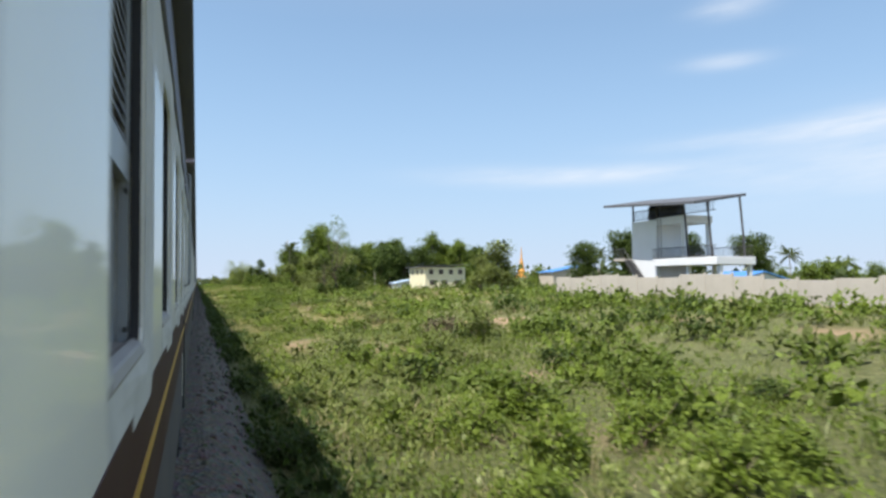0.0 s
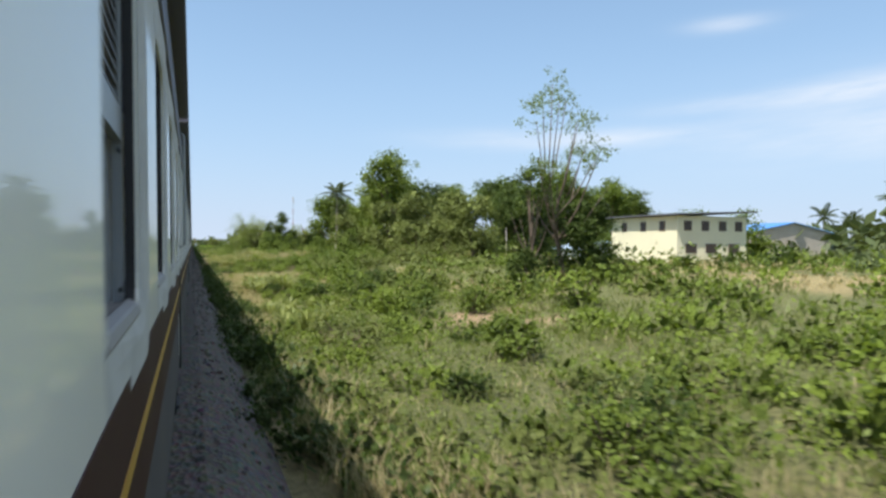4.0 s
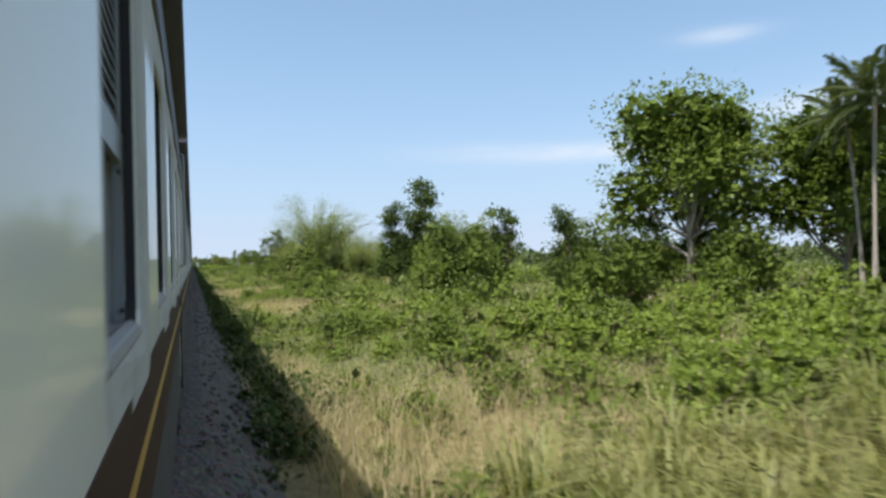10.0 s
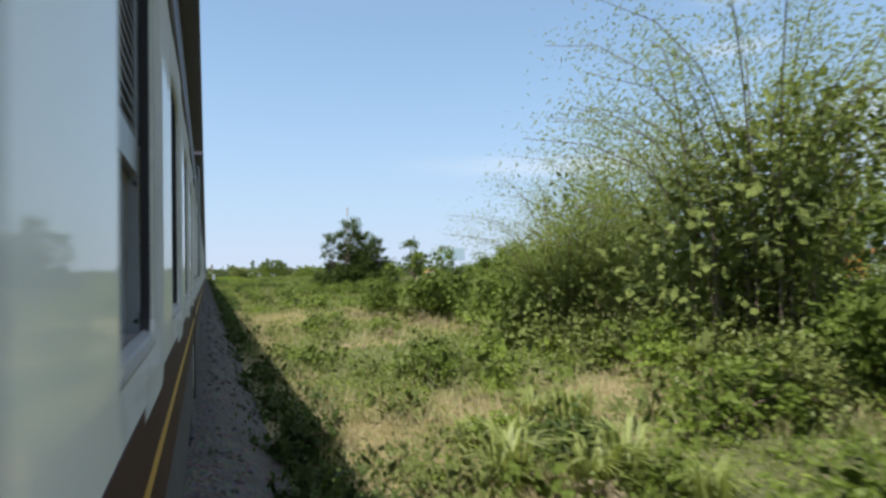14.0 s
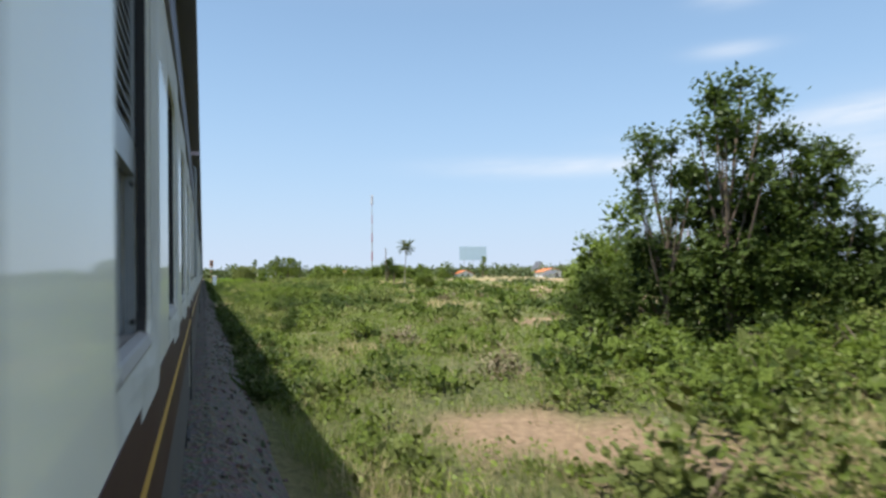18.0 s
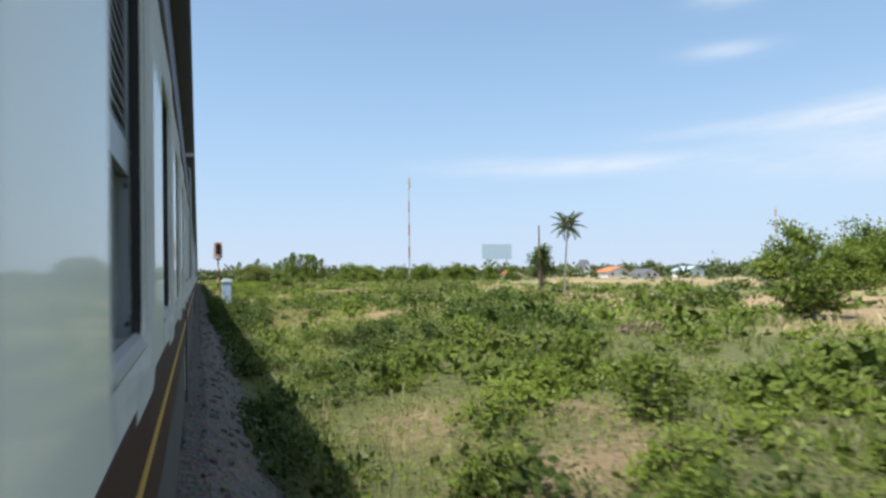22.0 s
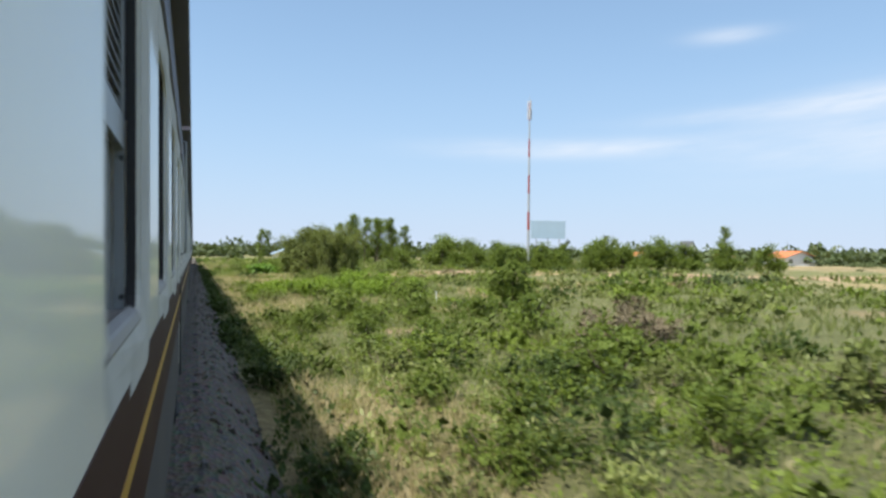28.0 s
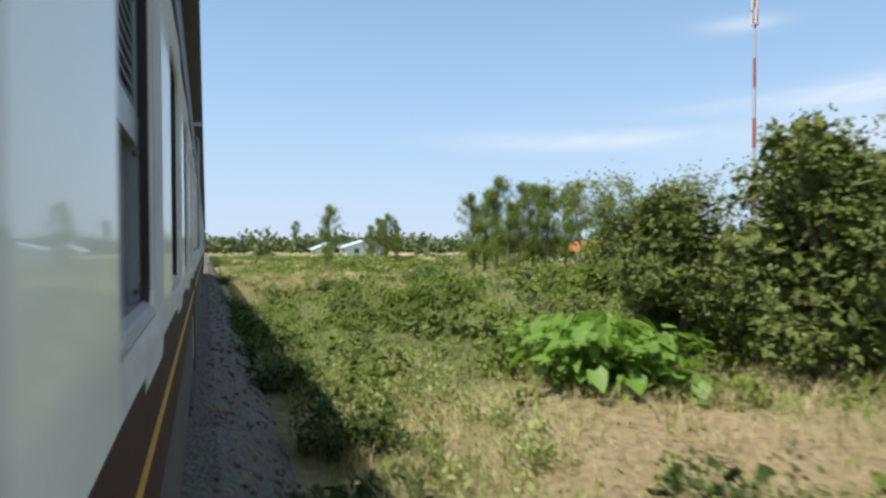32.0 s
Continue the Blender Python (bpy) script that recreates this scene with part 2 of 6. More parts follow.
M = {
    "ground": ground_material(),
    "ballast": ballast_material(),
    "coach_white": painted("coach_white_paint", (0.92, 0.90, 0.80), 0.5, 0.09, 1.5, coat=0.62, dirt=(0.40, 0.36, 0.27), spec=0.3, dust=0.12),
    "coach_brown": painted("coach_brown_paint", (0.042, 0.013, 0.013), 0.65, 0.15, 1.5, spec=0.15),
    "coach_skirt": painted("coach_grey_skirt", (0.085, 0.08, 0.082), 0.8, 0.35, 1.5, spec=0.15),
    "coach_yellow": painted("coach_yellow_stripe", (0.50, 0.27, 0.035), 0.4, 0.2, 2.0),
    "coach_roof": painted("coach_roof_paint", (0.05, 0.042, 0.07), 0.7, 0.25, 1.0),
    "coach_gutter": painted("coach_gutter_paint", (0.13, 0.13, 0.175), 0.6, 0.25, 1.0),
    "coach_dark": painted("coach_dark_rubber", (0.022, 0.022, 0.024), 0.7, 0.1, 2.0),
    "frame_grey": painted("window_grey_metal", (0.28, 0.30, 0.31), 0.4, 0.25, 4.0),
    "surround": painted("weathered_white_surround", (0.55, 0.55, 0.52), 0.8, 0.4, 4.0, dirt=(0.12, 0.11, 0.10), spec=0.2),
    "sill_metal": painted("sill_worn_metal", (0.29, 0.275, 0.26), 0.55, 0.35, 5.0),
    "slat": painted("louvre_dark_metal", (0.16, 0.165, 0.17), 0.45, 0.2, 4.0),
    "steel": painted("rail_steel", (0.20, 0.15, 0.12), 0.45, 0.3, 3.0, metal=0.7),
    "sleeper": painted("sleeper_concrete", (0.35, 0.33, 0.31), 0.9, 0.3, 2.0),
    "concrete": painted("weathered_concrete", (0.46, 0.42, 0.37), 0.9, 0.3, 0.6),
    # darker copy of the concrete: the train's shade on the culvert, put into the colour
    "dark_concrete": painted("shaded_concrete", (0.15, 0.14, 0.13), 0.9, 0.3, 0.8),
    "white_wall": painted("white_plaster", (0.72, 0.74, 0.76), 0.8, 0.12, 0.5),
    "cream_wall": painted("cream_plaster", (0.74, 0.70, 0.50), 0.8, 0.12, 0.5),
    "dark_roof": painted("dark_sheet_roof", (0.09, 0.095, 0.11), 0.6, 0.2, 0.5),
    "blue_roof": painted("blue_sheet_roof", (0.06, 0.22, 0.55), 0.45, 0.12, 0.5),
    "pale_roof": painted("pale_blue_sheet_roof", (0.42, 0.55, 0.70), 0.45, 0.15, 0.5),
    "orange_roof": painted("orange_tile_roof", (0.52, 0.17, 0.06), 0.7, 0.2, 0.5),
    "gold": painted("gilded_plaster", (0.70, 0.34, 0.07), 0.4, 0.15, 0.7, metal=0.3),
    "window_dark": painted("dark_window", (0.05, 0.035, 0.03), 0.3, 0.1, 1.0),
    "navy": painted("navy_tank_plastic", (0.02, 0.035, 0.075), 0.4, 0.15, 1.0),
    "iron": painted("dark_iron", (0.05, 0.05, 0.055), 0.5, 0.2, 2.0),
    "signal_board": painted("faded_orange_board", (0.62, 0.36, 0.22), 0.6, 0.25, 2.0),
    "signal_black": painted("signal_black", (0.02, 0.021, 0.024), 0.55, 0.1, 3.0),
    "signal_cream": painted("faded_pole_paint", (0.58, 0.36, 0.22), 0.6, 0.25, 3.0),
    "plate_white": painted("white_enamel", (0.75, 0.77, 0.77), 0.4, 0.1, 3.0),
    "red_lens": painted("red_glass_lens", (0.45, 0.02, 0.02), 0.15, 0.05, 3.0),
    "box_blue": painted("pale_blue_cabinet_paint", (0.40, 0.52, 0.66), 0.4, 0.18, 1.5),
    "box_cap": painted("white_cabinet_cap", (0.70, 0.73, 0.74), 0.5, 0.18, 1.5),
    "mast_red": painted("mast_red_paint", (0.30, 0.07, 0.06), 0.5, 0.15, 0.5),
    "mast_white": painted("mast_white_paint", (0.52, 0.52, 0.54), 0.5, 0.15, 0.5),
    "mast_grey": painted("galvanised_steel", (0.42, 0.44, 0.46), 0.45, 0.15, 0.5, metal=0.4),
    "billboard": painted("billboard_back_sheet", (0.36, 0.48, 0.58), 0.6, 0.15, 0.2),
    "bark": bark("bark_brown", (0.20, 0.15, 0.11)),
    "bark_pale": bark("bark_pale_grey", (0.36, 0.32, 0.27)),
    "leaf_bright": foliage("broad_leaf_bright_green", (0.075, 0.15, 0.022), (0.125, 0.235, 0.036), (0.20, 0.32, 0.065)),
    "palm_leaf": foliage("palm_leaf_green", (0.03, 0.05, 0.016), (0.065, 0.09, 0.028), (0.12, 0.14, 0.05)),
    "grass_green": foliage("grass_green", (0.085, 0.105, 0.028), (0.165, 0.195, 0.06), (0.29, 0.31, 0.12)),
    "grass_dry": foliage("grass_straw", (0.315, 0.255, 0.14), (0.465, 0.39, 0.225), (0.58, 0.505, 0.32), 0.4, 0.6),
    "grass_yellow": foliage("grass_yellow_green", (0.11, 0.12, 0.035), (0.20, 0.215, 0.07), (0.35, 0.34, 0.14), 0.35, 0.5),
    "grass_pale": foliage("sword_leaf_pale_green", (0.12, 0.155, 0.04), (0.22, 0.26, 0.075), (0.37, 0.39, 0.15), 0.35, 0.45),
}


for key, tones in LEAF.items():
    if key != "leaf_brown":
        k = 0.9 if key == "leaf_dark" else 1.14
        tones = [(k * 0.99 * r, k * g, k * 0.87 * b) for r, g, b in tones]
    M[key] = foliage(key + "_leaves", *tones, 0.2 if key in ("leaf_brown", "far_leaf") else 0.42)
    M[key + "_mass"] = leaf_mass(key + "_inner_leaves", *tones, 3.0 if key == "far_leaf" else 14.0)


# ---- mesh helpers ----
def mesh_np(name, verts, faces, material):
    """A mesh out of arrays: verts (n, 3), faces (m, k)."""
    verts, faces = np.asarray(verts, np.float32), np.asarray(faces, np.int32)
    me = bpy.data.meshes.new(name)
    me.vertices.add(len(verts))
    me.vertices.foreach_set("co", verts.ravel())
    m, k = faces.shape
    me.loops.add(m * k)
    me.loops.foreach_set("vertex_index", faces.ravel())
    me.polygons.add(m)
    me.polygons.foreach_set("loop_start", np.arange(m, dtype=np.int32) * k)
    me.update(calc_edges=True)
    me.materials.append(material)
    return me


def mesh_bm(name, bm, material, smooth=False):
    me = bpy.data.meshes.new(name)
    bmesh.ops.recalc_face_normals(bm, faces=bm.faces)
    bm.to_mesh(me)
    bm.free()
    me.materials.append(material)
    if smooth:
        for p in me.polygons:
            p.use_smooth = True
    return me


def part(name, data, parent, label="", m=None):
    """Links mesh data as one object under a thing or a part."""
    ob = new(name, data)
    ob.parent = parent
    if m is not None:
        ob.matrix_basis = m
    if label:
        ob["label"] = label
    return ob


def thing(name, label, category, m=None, data=None, group="", kind=""):
    ob = new(name, data)
    if m is not None:
        ob.matrix_basis = m
    return tagged(ob, label, category, group, kind)


def box(bm, x0, x1, y0, y1, z0, z1, bevel=0.0):
    """Adds a box, its edges bevelled where asked."""
    vs = [bm.verts.new((x, y, z)) for x in (x0, x1) for y in (y0, y1) for z in (z0, z1)]
    fs = [bm.faces.new([vs[i] for i in q]) for q in ((0, 1, 3, 2), (4, 6, 7, 5), (0, 4, 5, 1), (2, 3, 7, 6), (0, 2, 6, 4), (1, 5, 7, 3))]
    if bevel:
        es = {e for f in fs for e in f.edges}
        bmesh.ops.bevel(bm, geom=list(es), offset=bevel, segments=2, affect="EDGES", profile=0.5)
    return bm


def box_mesh(name, size, material, bevel=0.0):
    """size: x0, x1, y0, y1, z0, z1."""
    return mesh_bm(name, box(bmesh.new(), *size, bevel), material)


def tube(points, radii, sides=6):
    """A tapered tube along points: verts and quads."""
    pts = [Vector(p) for p in points]
    vs, fs = [], []
    for i, p in enumerate(pts):
        d = (pts[min(i + 1, len(pts) - 1)] - pts[max(i - 1, 0)]).normalized()
        u = d.cross(Vector((0, 0, 1)) if abs(d.z) < 0.9 else Vector((1, 0, 0))).normalized()
        w = d.cross(u)
        for k in range(sides):
            a = 2 * math.pi * k / sides
            vs.append(p + (u * math.cos(a) + w * math.sin(a)) * radii[i])
    for i in range(len(pts) - 1):
        for k in range(sides):
            a, b = i * sides + k, i * sides + (k + 1) % sides
            fs.append((a, b, b + sides, a + sides))
    return [tuple(v) for v in vs], fs


class Bag:
    """Collects pieces with quads into one mesh."""

    def __init__(self):
        self.v, self.f, self.n = [], [], 0

    def add(self, vs, fs):
        self.v.append(np.asarray(vs, np.float32).reshape(-1, 3))
        self.f.append(np.asarray(fs, np.int32) + self.n)
        self.n += len(self.v[-1])

    def mesh(self, name, material):
        return mesh_np(name, np.concatenate(self.v), np.concatenate(self.f), material)


def unit(a):
    return a / np.maximum(np.linalg.norm(a, axis=-1, keepdims=True), 1e-6)


def leaf_quads(rng, at, length, width, droop=0.2, out=None):
    """Rhombic leaves at points `at`; out: the way they tend to point."""
    n = len(at)
    ax = rng.normal(size=(n, 3))
    if out is not None:
        ax = unit(ax) * 0.9 + out
    ax[:, 2] -= droop
    ax = unit(ax)
    face = unit(rng.normal(size=(n, 3))) * 0.6 + np.array([0.0, 0.0, 0.9])
    sd = unit(np.cross(ax, face))
    ln = (length * rng.uniform(0.6, 1.3, n))[:, None]
    wd = (width * rng.uniform(0.7, 1.3, n))[:, None]
    v = np.stack([at, at + ax * ln * 0.45 + sd * wd * 0.5, at + ax * ln, at + ax * ln * 0.45 - sd * wd * 0.5], 1).reshape(-1, 3)
    return v, np.arange(n * 4).reshape(n, 4)


def blob_points(rng, blobs, n):
    """Points in the outer shell of ellipsoids (x, y, z, rx, ry, rz), and outward ways."""
    b = np.array(blobs)
    w = b[:, 3] * b[:, 4] + b[:, 4] * b[:, 5]
    pick = rng.choice(len(b), n, p=w / w.sum())
    d = unit(rng.normal(size=(n, 3)))
    r = rng.uniform(0.25, 1.08, n)[:, None] ** 0.55
    q = b[pick]
    return q[:, :3] + d * r * q[:, 3:6], d


def vnoise(x, y, size, seed=0):
    """Smooth value noise, 0 to 1."""
    x, y = np.asarray(x, float) / size, np.asarray(y, float) / size
    i, j = np.floor(x), np.floor(y)
    u, v = x - i, y - j
    u, v = u * u * (3 - 2 * u), v * v * (3 - 2 * v)

    def h(a, b):
        s = np.sin(a * 127.1 + b * 311.7 + seed * 74.7) * 43758.5453
        return s - np.floor(s)
    return (h(i, j) * (1 - u) + h(i + 1, j) * u) * (1 - v) + (h(i, j + 1) * (1 - u) + h(i + 1, j + 1) * u) * v


def sstep(a, b, x):
    t = np.clip((np.asarray(x, float) - a) / (b - a), 0, 1)
    return t * t * (3 - 2 * t)


def bump_at(y, centre, half):
    return np.clip(1 - np.abs((np.asarray(y, float) - centre) / half), 0, 1)


# ---- the lie of the land ----
def land(x, y):
    """Height of the ground."""
    x, y = np.asarray(x, float), np.asarray(y, float)
    rise = 1.0 * (1 - sstep(230, 300, y)) + 0.25
    z = rise * sstep(9, 34, x)
    z = z + (0.55 * (vnoise(x, y, 8, 1) - 0.5) + 0.3 * (vnoise(x, y, 3.6, 2) - 0.5)) * sstep(2.5, 7, x) * (1 - sstep(120, 300, x))
    z = z - 0.15 * sstep(1.0, 2.2, x) * (1 - sstep(3, 6, x))
    # hollow under the culvert
    z = z - 2.6 * sstep(167, 168.6, y) * (1 - sstep(175.4, 177, y)) * (1 - sstep(1.0, 1.7, x)) * sstep(-7, -5, x)
    # grassy bank where tall grass stands close to the line
    z = z + 0.9 * bump_at(y, 178, 26) * sstep(3.5, 9, x) * (1 - sstep(25, 60, x))
    return z


def dry_at(x, y):
    """How dry the cover is, 0 green to 1 straw."""
    d = vnoise(x, y, 11, 3) * 0.6 + vnoise(x, y, 3.5, 4) * 0.4
    d = d + 0.30 * bump_at(y, 104, 40) * (1 - sstep(2.8, 4.2, x)) + 0.4 * bump_at(y, 132, 7) * (1 - sstep(7, 10, x)) - 0.12 * bump_at(y, 142, 7) - 0.12 * bump_at(y, 104, 22) * sstep(3.5, 5, x) + 0.02 * bump_at(y, 185, 32) + 0.4 * bump_at(y, 117, 13) * (1 - sstep(3.4, 4.8, x)) + 0.42 * bump_at(y, 224, 11) * (1 - sstep(9, 14, x)) + 0.45 * bump_at(y, 247.5, 9) * (1 - sstep(8.5, 12, x)) + 0.2 * bump_at(y, 250, 20) * (1 - sstep(3.5, 5.5, x)) - 0.5 * bump_at(y, 236, 14) * sstep(7, 10, x)
    d = d + 0.06 * bump_at(y, 480, 50) - 0.06 * bump_at(y, 385, 40) - 0.2 * bump_at(y, 362, 17) - 0.22 * bump_at(y, 60, 9) - 0.22 * bump_at(y, 353, 14) * sstep(6, 8, x) - 0.25 * bump_at(y, 466, 12) * (1 - sstep(5, 7, x)) + 0.12 * (1 - sstep(2.5, 3.5, x)) + 0.35 * bump_at(y, 566, 20) * (1 - sstep(8, 18, x)) - 0.16 * bump_at(y, 328, 26) - 0.2 * bump_at(y, 215, 14) - 0.2 * bump_at(y, 530, 25)
    d = d - 0.12 * bump_at(y, 25, 30) - 0.14 * bump_at(y, 50, 20) - 0.2 * bump_at(y, 193, 14) * sstep(3, 4.5, x) - 0.2 * bump_at(y, 606, 22) - 0.25 * bump_at(y, 431, 13) + 0.35 * bump_at(y, 531, 8) * (1 - sstep(4.2, 5.5, x))
    d = d + (0.5 - d) * (1 - sstep(-40, -8, x))
    return sstep(0.46, 0.68, d)


SOIL_SPOTS = [(6.9, 26.3, 1.8, 2.0), (10.5, 19.5, 2.4, 1.4), (7.7, 29.4, 1.6, 1.4), (5.1, 47.2, 2.0, 2.2), (8.4, 46.3, 2.2, 2.4), (11.5, 43.6, 2.2, 1.7), (9.1, 56, 1.8, 2.2), (13, 60, 1.5, 1.8), (9.5, 122.6, 1.3, 1.8), (8.6, 133.3, 2.4, 1.0), (9.3, 189, 0.9, 0.8), (6, 317, 1.3, 1.2), (4, 316.4, 0.6, 1.0), (5.9, 368.8, 1.7, 1.6), (8.8, 530, 1.6, 1.4), (5, 593.3, 1.2, 2.0)]


def bare_at(x, y):
    """Bare soil patches."""
    b = vnoise(x, y, 6.5, 7) * 0.7 + vnoise(x, y, 2.2, 8) * 0.3
    where = 0.05 * bump_at(y, 40, 50) + 0.10 * bump_at(y, 45, 7) + 0.05 * bump_at(y, 120, 30) + 0.05 * bump_at(y, 335, 40) + 0.02 * bump_at(y, 385, 45) + 0.06 * bump_at(y, 440, 13) + 0.22 * bump_at(y, 529, 8) * sstep(4.5, 6, x) * (1 - sstep(11, 14, x)) + 0.06 * bump_at(y, 590, 25)
    s = sstep(0.77, 0.93, b + where) * sstep(3.0, 4.5, x)
    # open sandy fields and a dirt track far from the line
    far = sstep(0.5, 0.62, vnoise(x, y * 0.6, 38, 9) + 0.1) * sstep(34, 46, x) * sstep(330, 370, y) * (1 - sstep(170, 240, x))
    s = np.maximum(s, 0.55 * sstep(0.35, 0.6, bump_at(y, 583.8, 3.4) * bump_at(x, 7.5, 4.5) + 0.3 * vnoise(x, y, 1.5, 12)))
    s = np.maximum(s, sstep(0.4, 0.62, bump_at(y, 334.8 - 0.5 * (x - 6.5), 4.4) * bump_at(x, 6.8, 4.6) + 0.3 * vnoise(x, y, 1.2, 13)))
    s = s * sstep(-40, -8, x)
    # worn spots of bare reddish soil
    for px, py, rx, ry in SOIL_SPOTS:
        s = np.maximum(s, 0.9 * sstep(0.45, 0.7, bump_at(x, px, rx * 1.25) * bump_at(y, py, ry * 1.25) + 0.3 * vnoise(x, y, 1.1, 16)))
    # sandy strips across the open fields
    strip = sstep(0.4, 0.6, vnoise(x * 0.3 + y * 0.1, y, 4.5, 14) * 0.6 + vnoise(x, y, 9, 15) * 0.5)
    s = np.maximum(s, 0.85 * strip * sstep(33, 39, x) * (1 - sstep(66, 84, x)) * sstep(0.0, 0.3, bump_at(y, 412, 48)))
    s = np.maximum(s, 0.9 * sstep(0.3, 0.5, bump_at(y, 497 + 0.15 * (x - 50), 8) * bump_at(x, 50, 14)))
    track = 1 - sstep(7.0, 9.5, np.abs((y - 598) + (x - 33) * 0.5))
    return np.maximum(np.maximum(s, far * 0.4), track * sstep(28, 34, x))


def build_ground():
    xs = np.unique(np.concatenate([np.linspace(-3500, -60, 16), np.linspace(-60, -6, 8), np.linspace(-6, 26, 33), np.linspace(26, 120, 32), np.linspace(120, 400, 30), np.linspace(400, 4200, 16)]))
    ys = np.unique(np.concatenate([np.linspace(-3500, -40, 14), np.linspace(-40, 700, 445), np.linspace(700, 1100, 50), np.linspace(1100, 4800, 16)]))
    gx, gy = np.meshgrid(xs, ys)
    gz = land(gx, gy)
    v = np.stack([gx, gy, gz], -1).reshape(-1, 3)
    nx, ny = len(xs), len(ys)
    i = np.arange(nx * ny).reshape(ny, nx)
    f = np.stack([i[:-1, :-1], i[:-1, 1:], i[1:, 1:], i[1:, :-1]], -1).reshape(-1, 4)
    me = mesh_np("ground", v, f, M["ground"])
    col = me.color_attributes.new("cover", "FLOAT_COLOR", "POINT")
    rgba = np.stack([dry_at(v[:, 0], v[:, 1]), bare_at(v[:, 0], v[:, 1]), np.zeros(len(v)), np.ones(len(v))], -1)
    col.data.foreach_set("color", rgba.astype(np.float32).ravel())
    me.polygons.foreach_set("use_smooth", np.ones(len(me.polygons), bool))
    thing("ground", "scrubby ground with dry grass and bare reddish soil", "ground", data=me, kind="structure")


build_ground()

TRACK_X = -1.56
RAIL_Z = 0.9
Y0, Y1 = -40.0, 760.0


def build_track():
    bm = bmesh.new()
    prof = [(-4.9, -0.3), (-3.3, 0.7), (0.15, 0.7), (0.55, 0.55), (1.5, -0.3)]
    n = 400
    rows = []
    for j in range(n + 1):
        y = Y0 + (Y1 - Y0) * j / n
        rows.append([bm.verts.new((x + (0.10 * (noise.noise((y * 0.35, i, 0))) if i in (3, 4) else 0), y, z if not (168 < y < 176) else -3.4)) for i, (x, z) in enumerate(prof)])
    for a, b in zip(rows, rows[1:]):
        for i in range(len(prof) - 1):
            bm.faces.new((a[i], a[i + 1], b[i + 1], b[i]))
    thing("ballast_bed", "grey crushed stone ballast under the railway track", "ballast", data=mesh_bm("ballast_bed", bm, M["ballast"]), kind="structure")
    rail = box_mesh("rail", (-0.035, 0.035, Y0, Y1, 0.73, RAIL_Z), M["steel"], 0.012)
    for x in (-0.535, 0.535):
        thing("rail", "worn steel rail on concrete sleepers", "rail", pose(TRACK_X + x, 0, 0), rail, kind="structure")
    bag = Bag()
    for k in range(int((Y1 - Y0) / 0.7)):
        y = Y0 + 0.7 * k
        vs = [(TRACK_X + sx, y + sy, z) for sx in (-1, 1) for sy in (-0.12, 0.12) for z in (0.68, 0.74)]
        bag.add(vs, [(0, 1, 3, 2), (4, 6, 7, 5), (0, 4, 5, 1), (2, 3, 7, 6), (0, 2, 6, 4), (1, 5, 7, 3)])
    thing("sleepers", "grey concrete sleepers bedded in ballast", "sleepers", data=bag.mesh("sleepers", M["sleeper"]), kind="stuff")
    rng = np.random.default_rng(5)
    bag = Bag()
    n = 9000
    x, y = rng.uniform(0.05, 1.5, n), rng.uniform(0, 680, n)
    y = np.where((y > 166) & (y < 178), y + 14, y)
    z = np.interp(x, [0.15, 0.55, 1.5], [0.7, 0.55, -0.3]) + 0.005
    s = rng.uniform(0.02, 0.062, n)
    base = np.array([(-1, -1, -.6), (1, -1, -.6), (1, 1, -.6), (-1, 1, -.6), (-.6, -.7, .6), (.7, -.6, .7), (.6, .7, .6), (-.7, .6, .5)])
    v = base[None] * s[:, None, None] * rng.uniform(0.7, 1.3, (n, 8, 3)) + np.stack([x, y, z], -1)[:, None]
    fq = np.array([(0, 3, 2, 1), (4, 5, 6, 7), (0, 1, 5, 4), (1, 2, 6, 5), (2, 3, 7, 6), (3, 0, 4, 7)])
    f = (fq[None] + 8 * np.arange(n)[:, None, None]).reshape(-1, 4)
    thing("loose_ballast", "loose grey stones on the ballast shoulder", "stones", data=mesh_np("loose_ballast", v.reshape(-1, 3), f, M["ballast"]), kind="stuff")


build_track()


def culvert():
    """A small open culvert under the line, with a concrete edge beam."""
    t = thing("culvert", "small concrete culvert beside the railway line", "culvert", pose(0.58, 167.2, 0))
    # beam and end blocks wear the concrete with the shade in its colour
    part("edge_beam", box_mesh("edge_beam", (-0.09, 0.09, 0.0, 10.2, -1.0, 0.60), M["dark_concrete"], 0.02), t)
    for y in (-0.25, 10.2):
        part("end_block", box_mesh("end_block", (-0.16, 0.30, y, y + 0.25, -1.0, 0.68), M["dark_concrete"], 0.02), t)


culvert()

# ---- the train ----
PITCH = 1.8            # window spacing
BAYS = 10
COACH = PITCH * BAYS
WALL_X = -0.138        # outer face of the side wall
HALF = 1.4
OPEN_W, OPEN_Z0, OPEN_Z1 = 0.785, -0.195, 0.90   # window opening, heights from the eye line
COACH_TOP, COACH_FOOT = 1.36, -0.31


def rounded(y0, y1, z0, z1, r, k=4):
    """A closed loop of a rounded rectangle, anticlockwise."""
    pts = []
    for cy, cz, a0 in ((y1 - r, z1 - r, 0), (y0 + r, z1 - r, 90), (y0 + r, z0 + r, 180), (y1 - r, z0 + r, 270)):
        for i in range(k + 1):
            a = radians(a0 + 90 * i / k)
            pts.append((cy + r * math.cos(a), cz + r * math.sin(a)))
    return pts


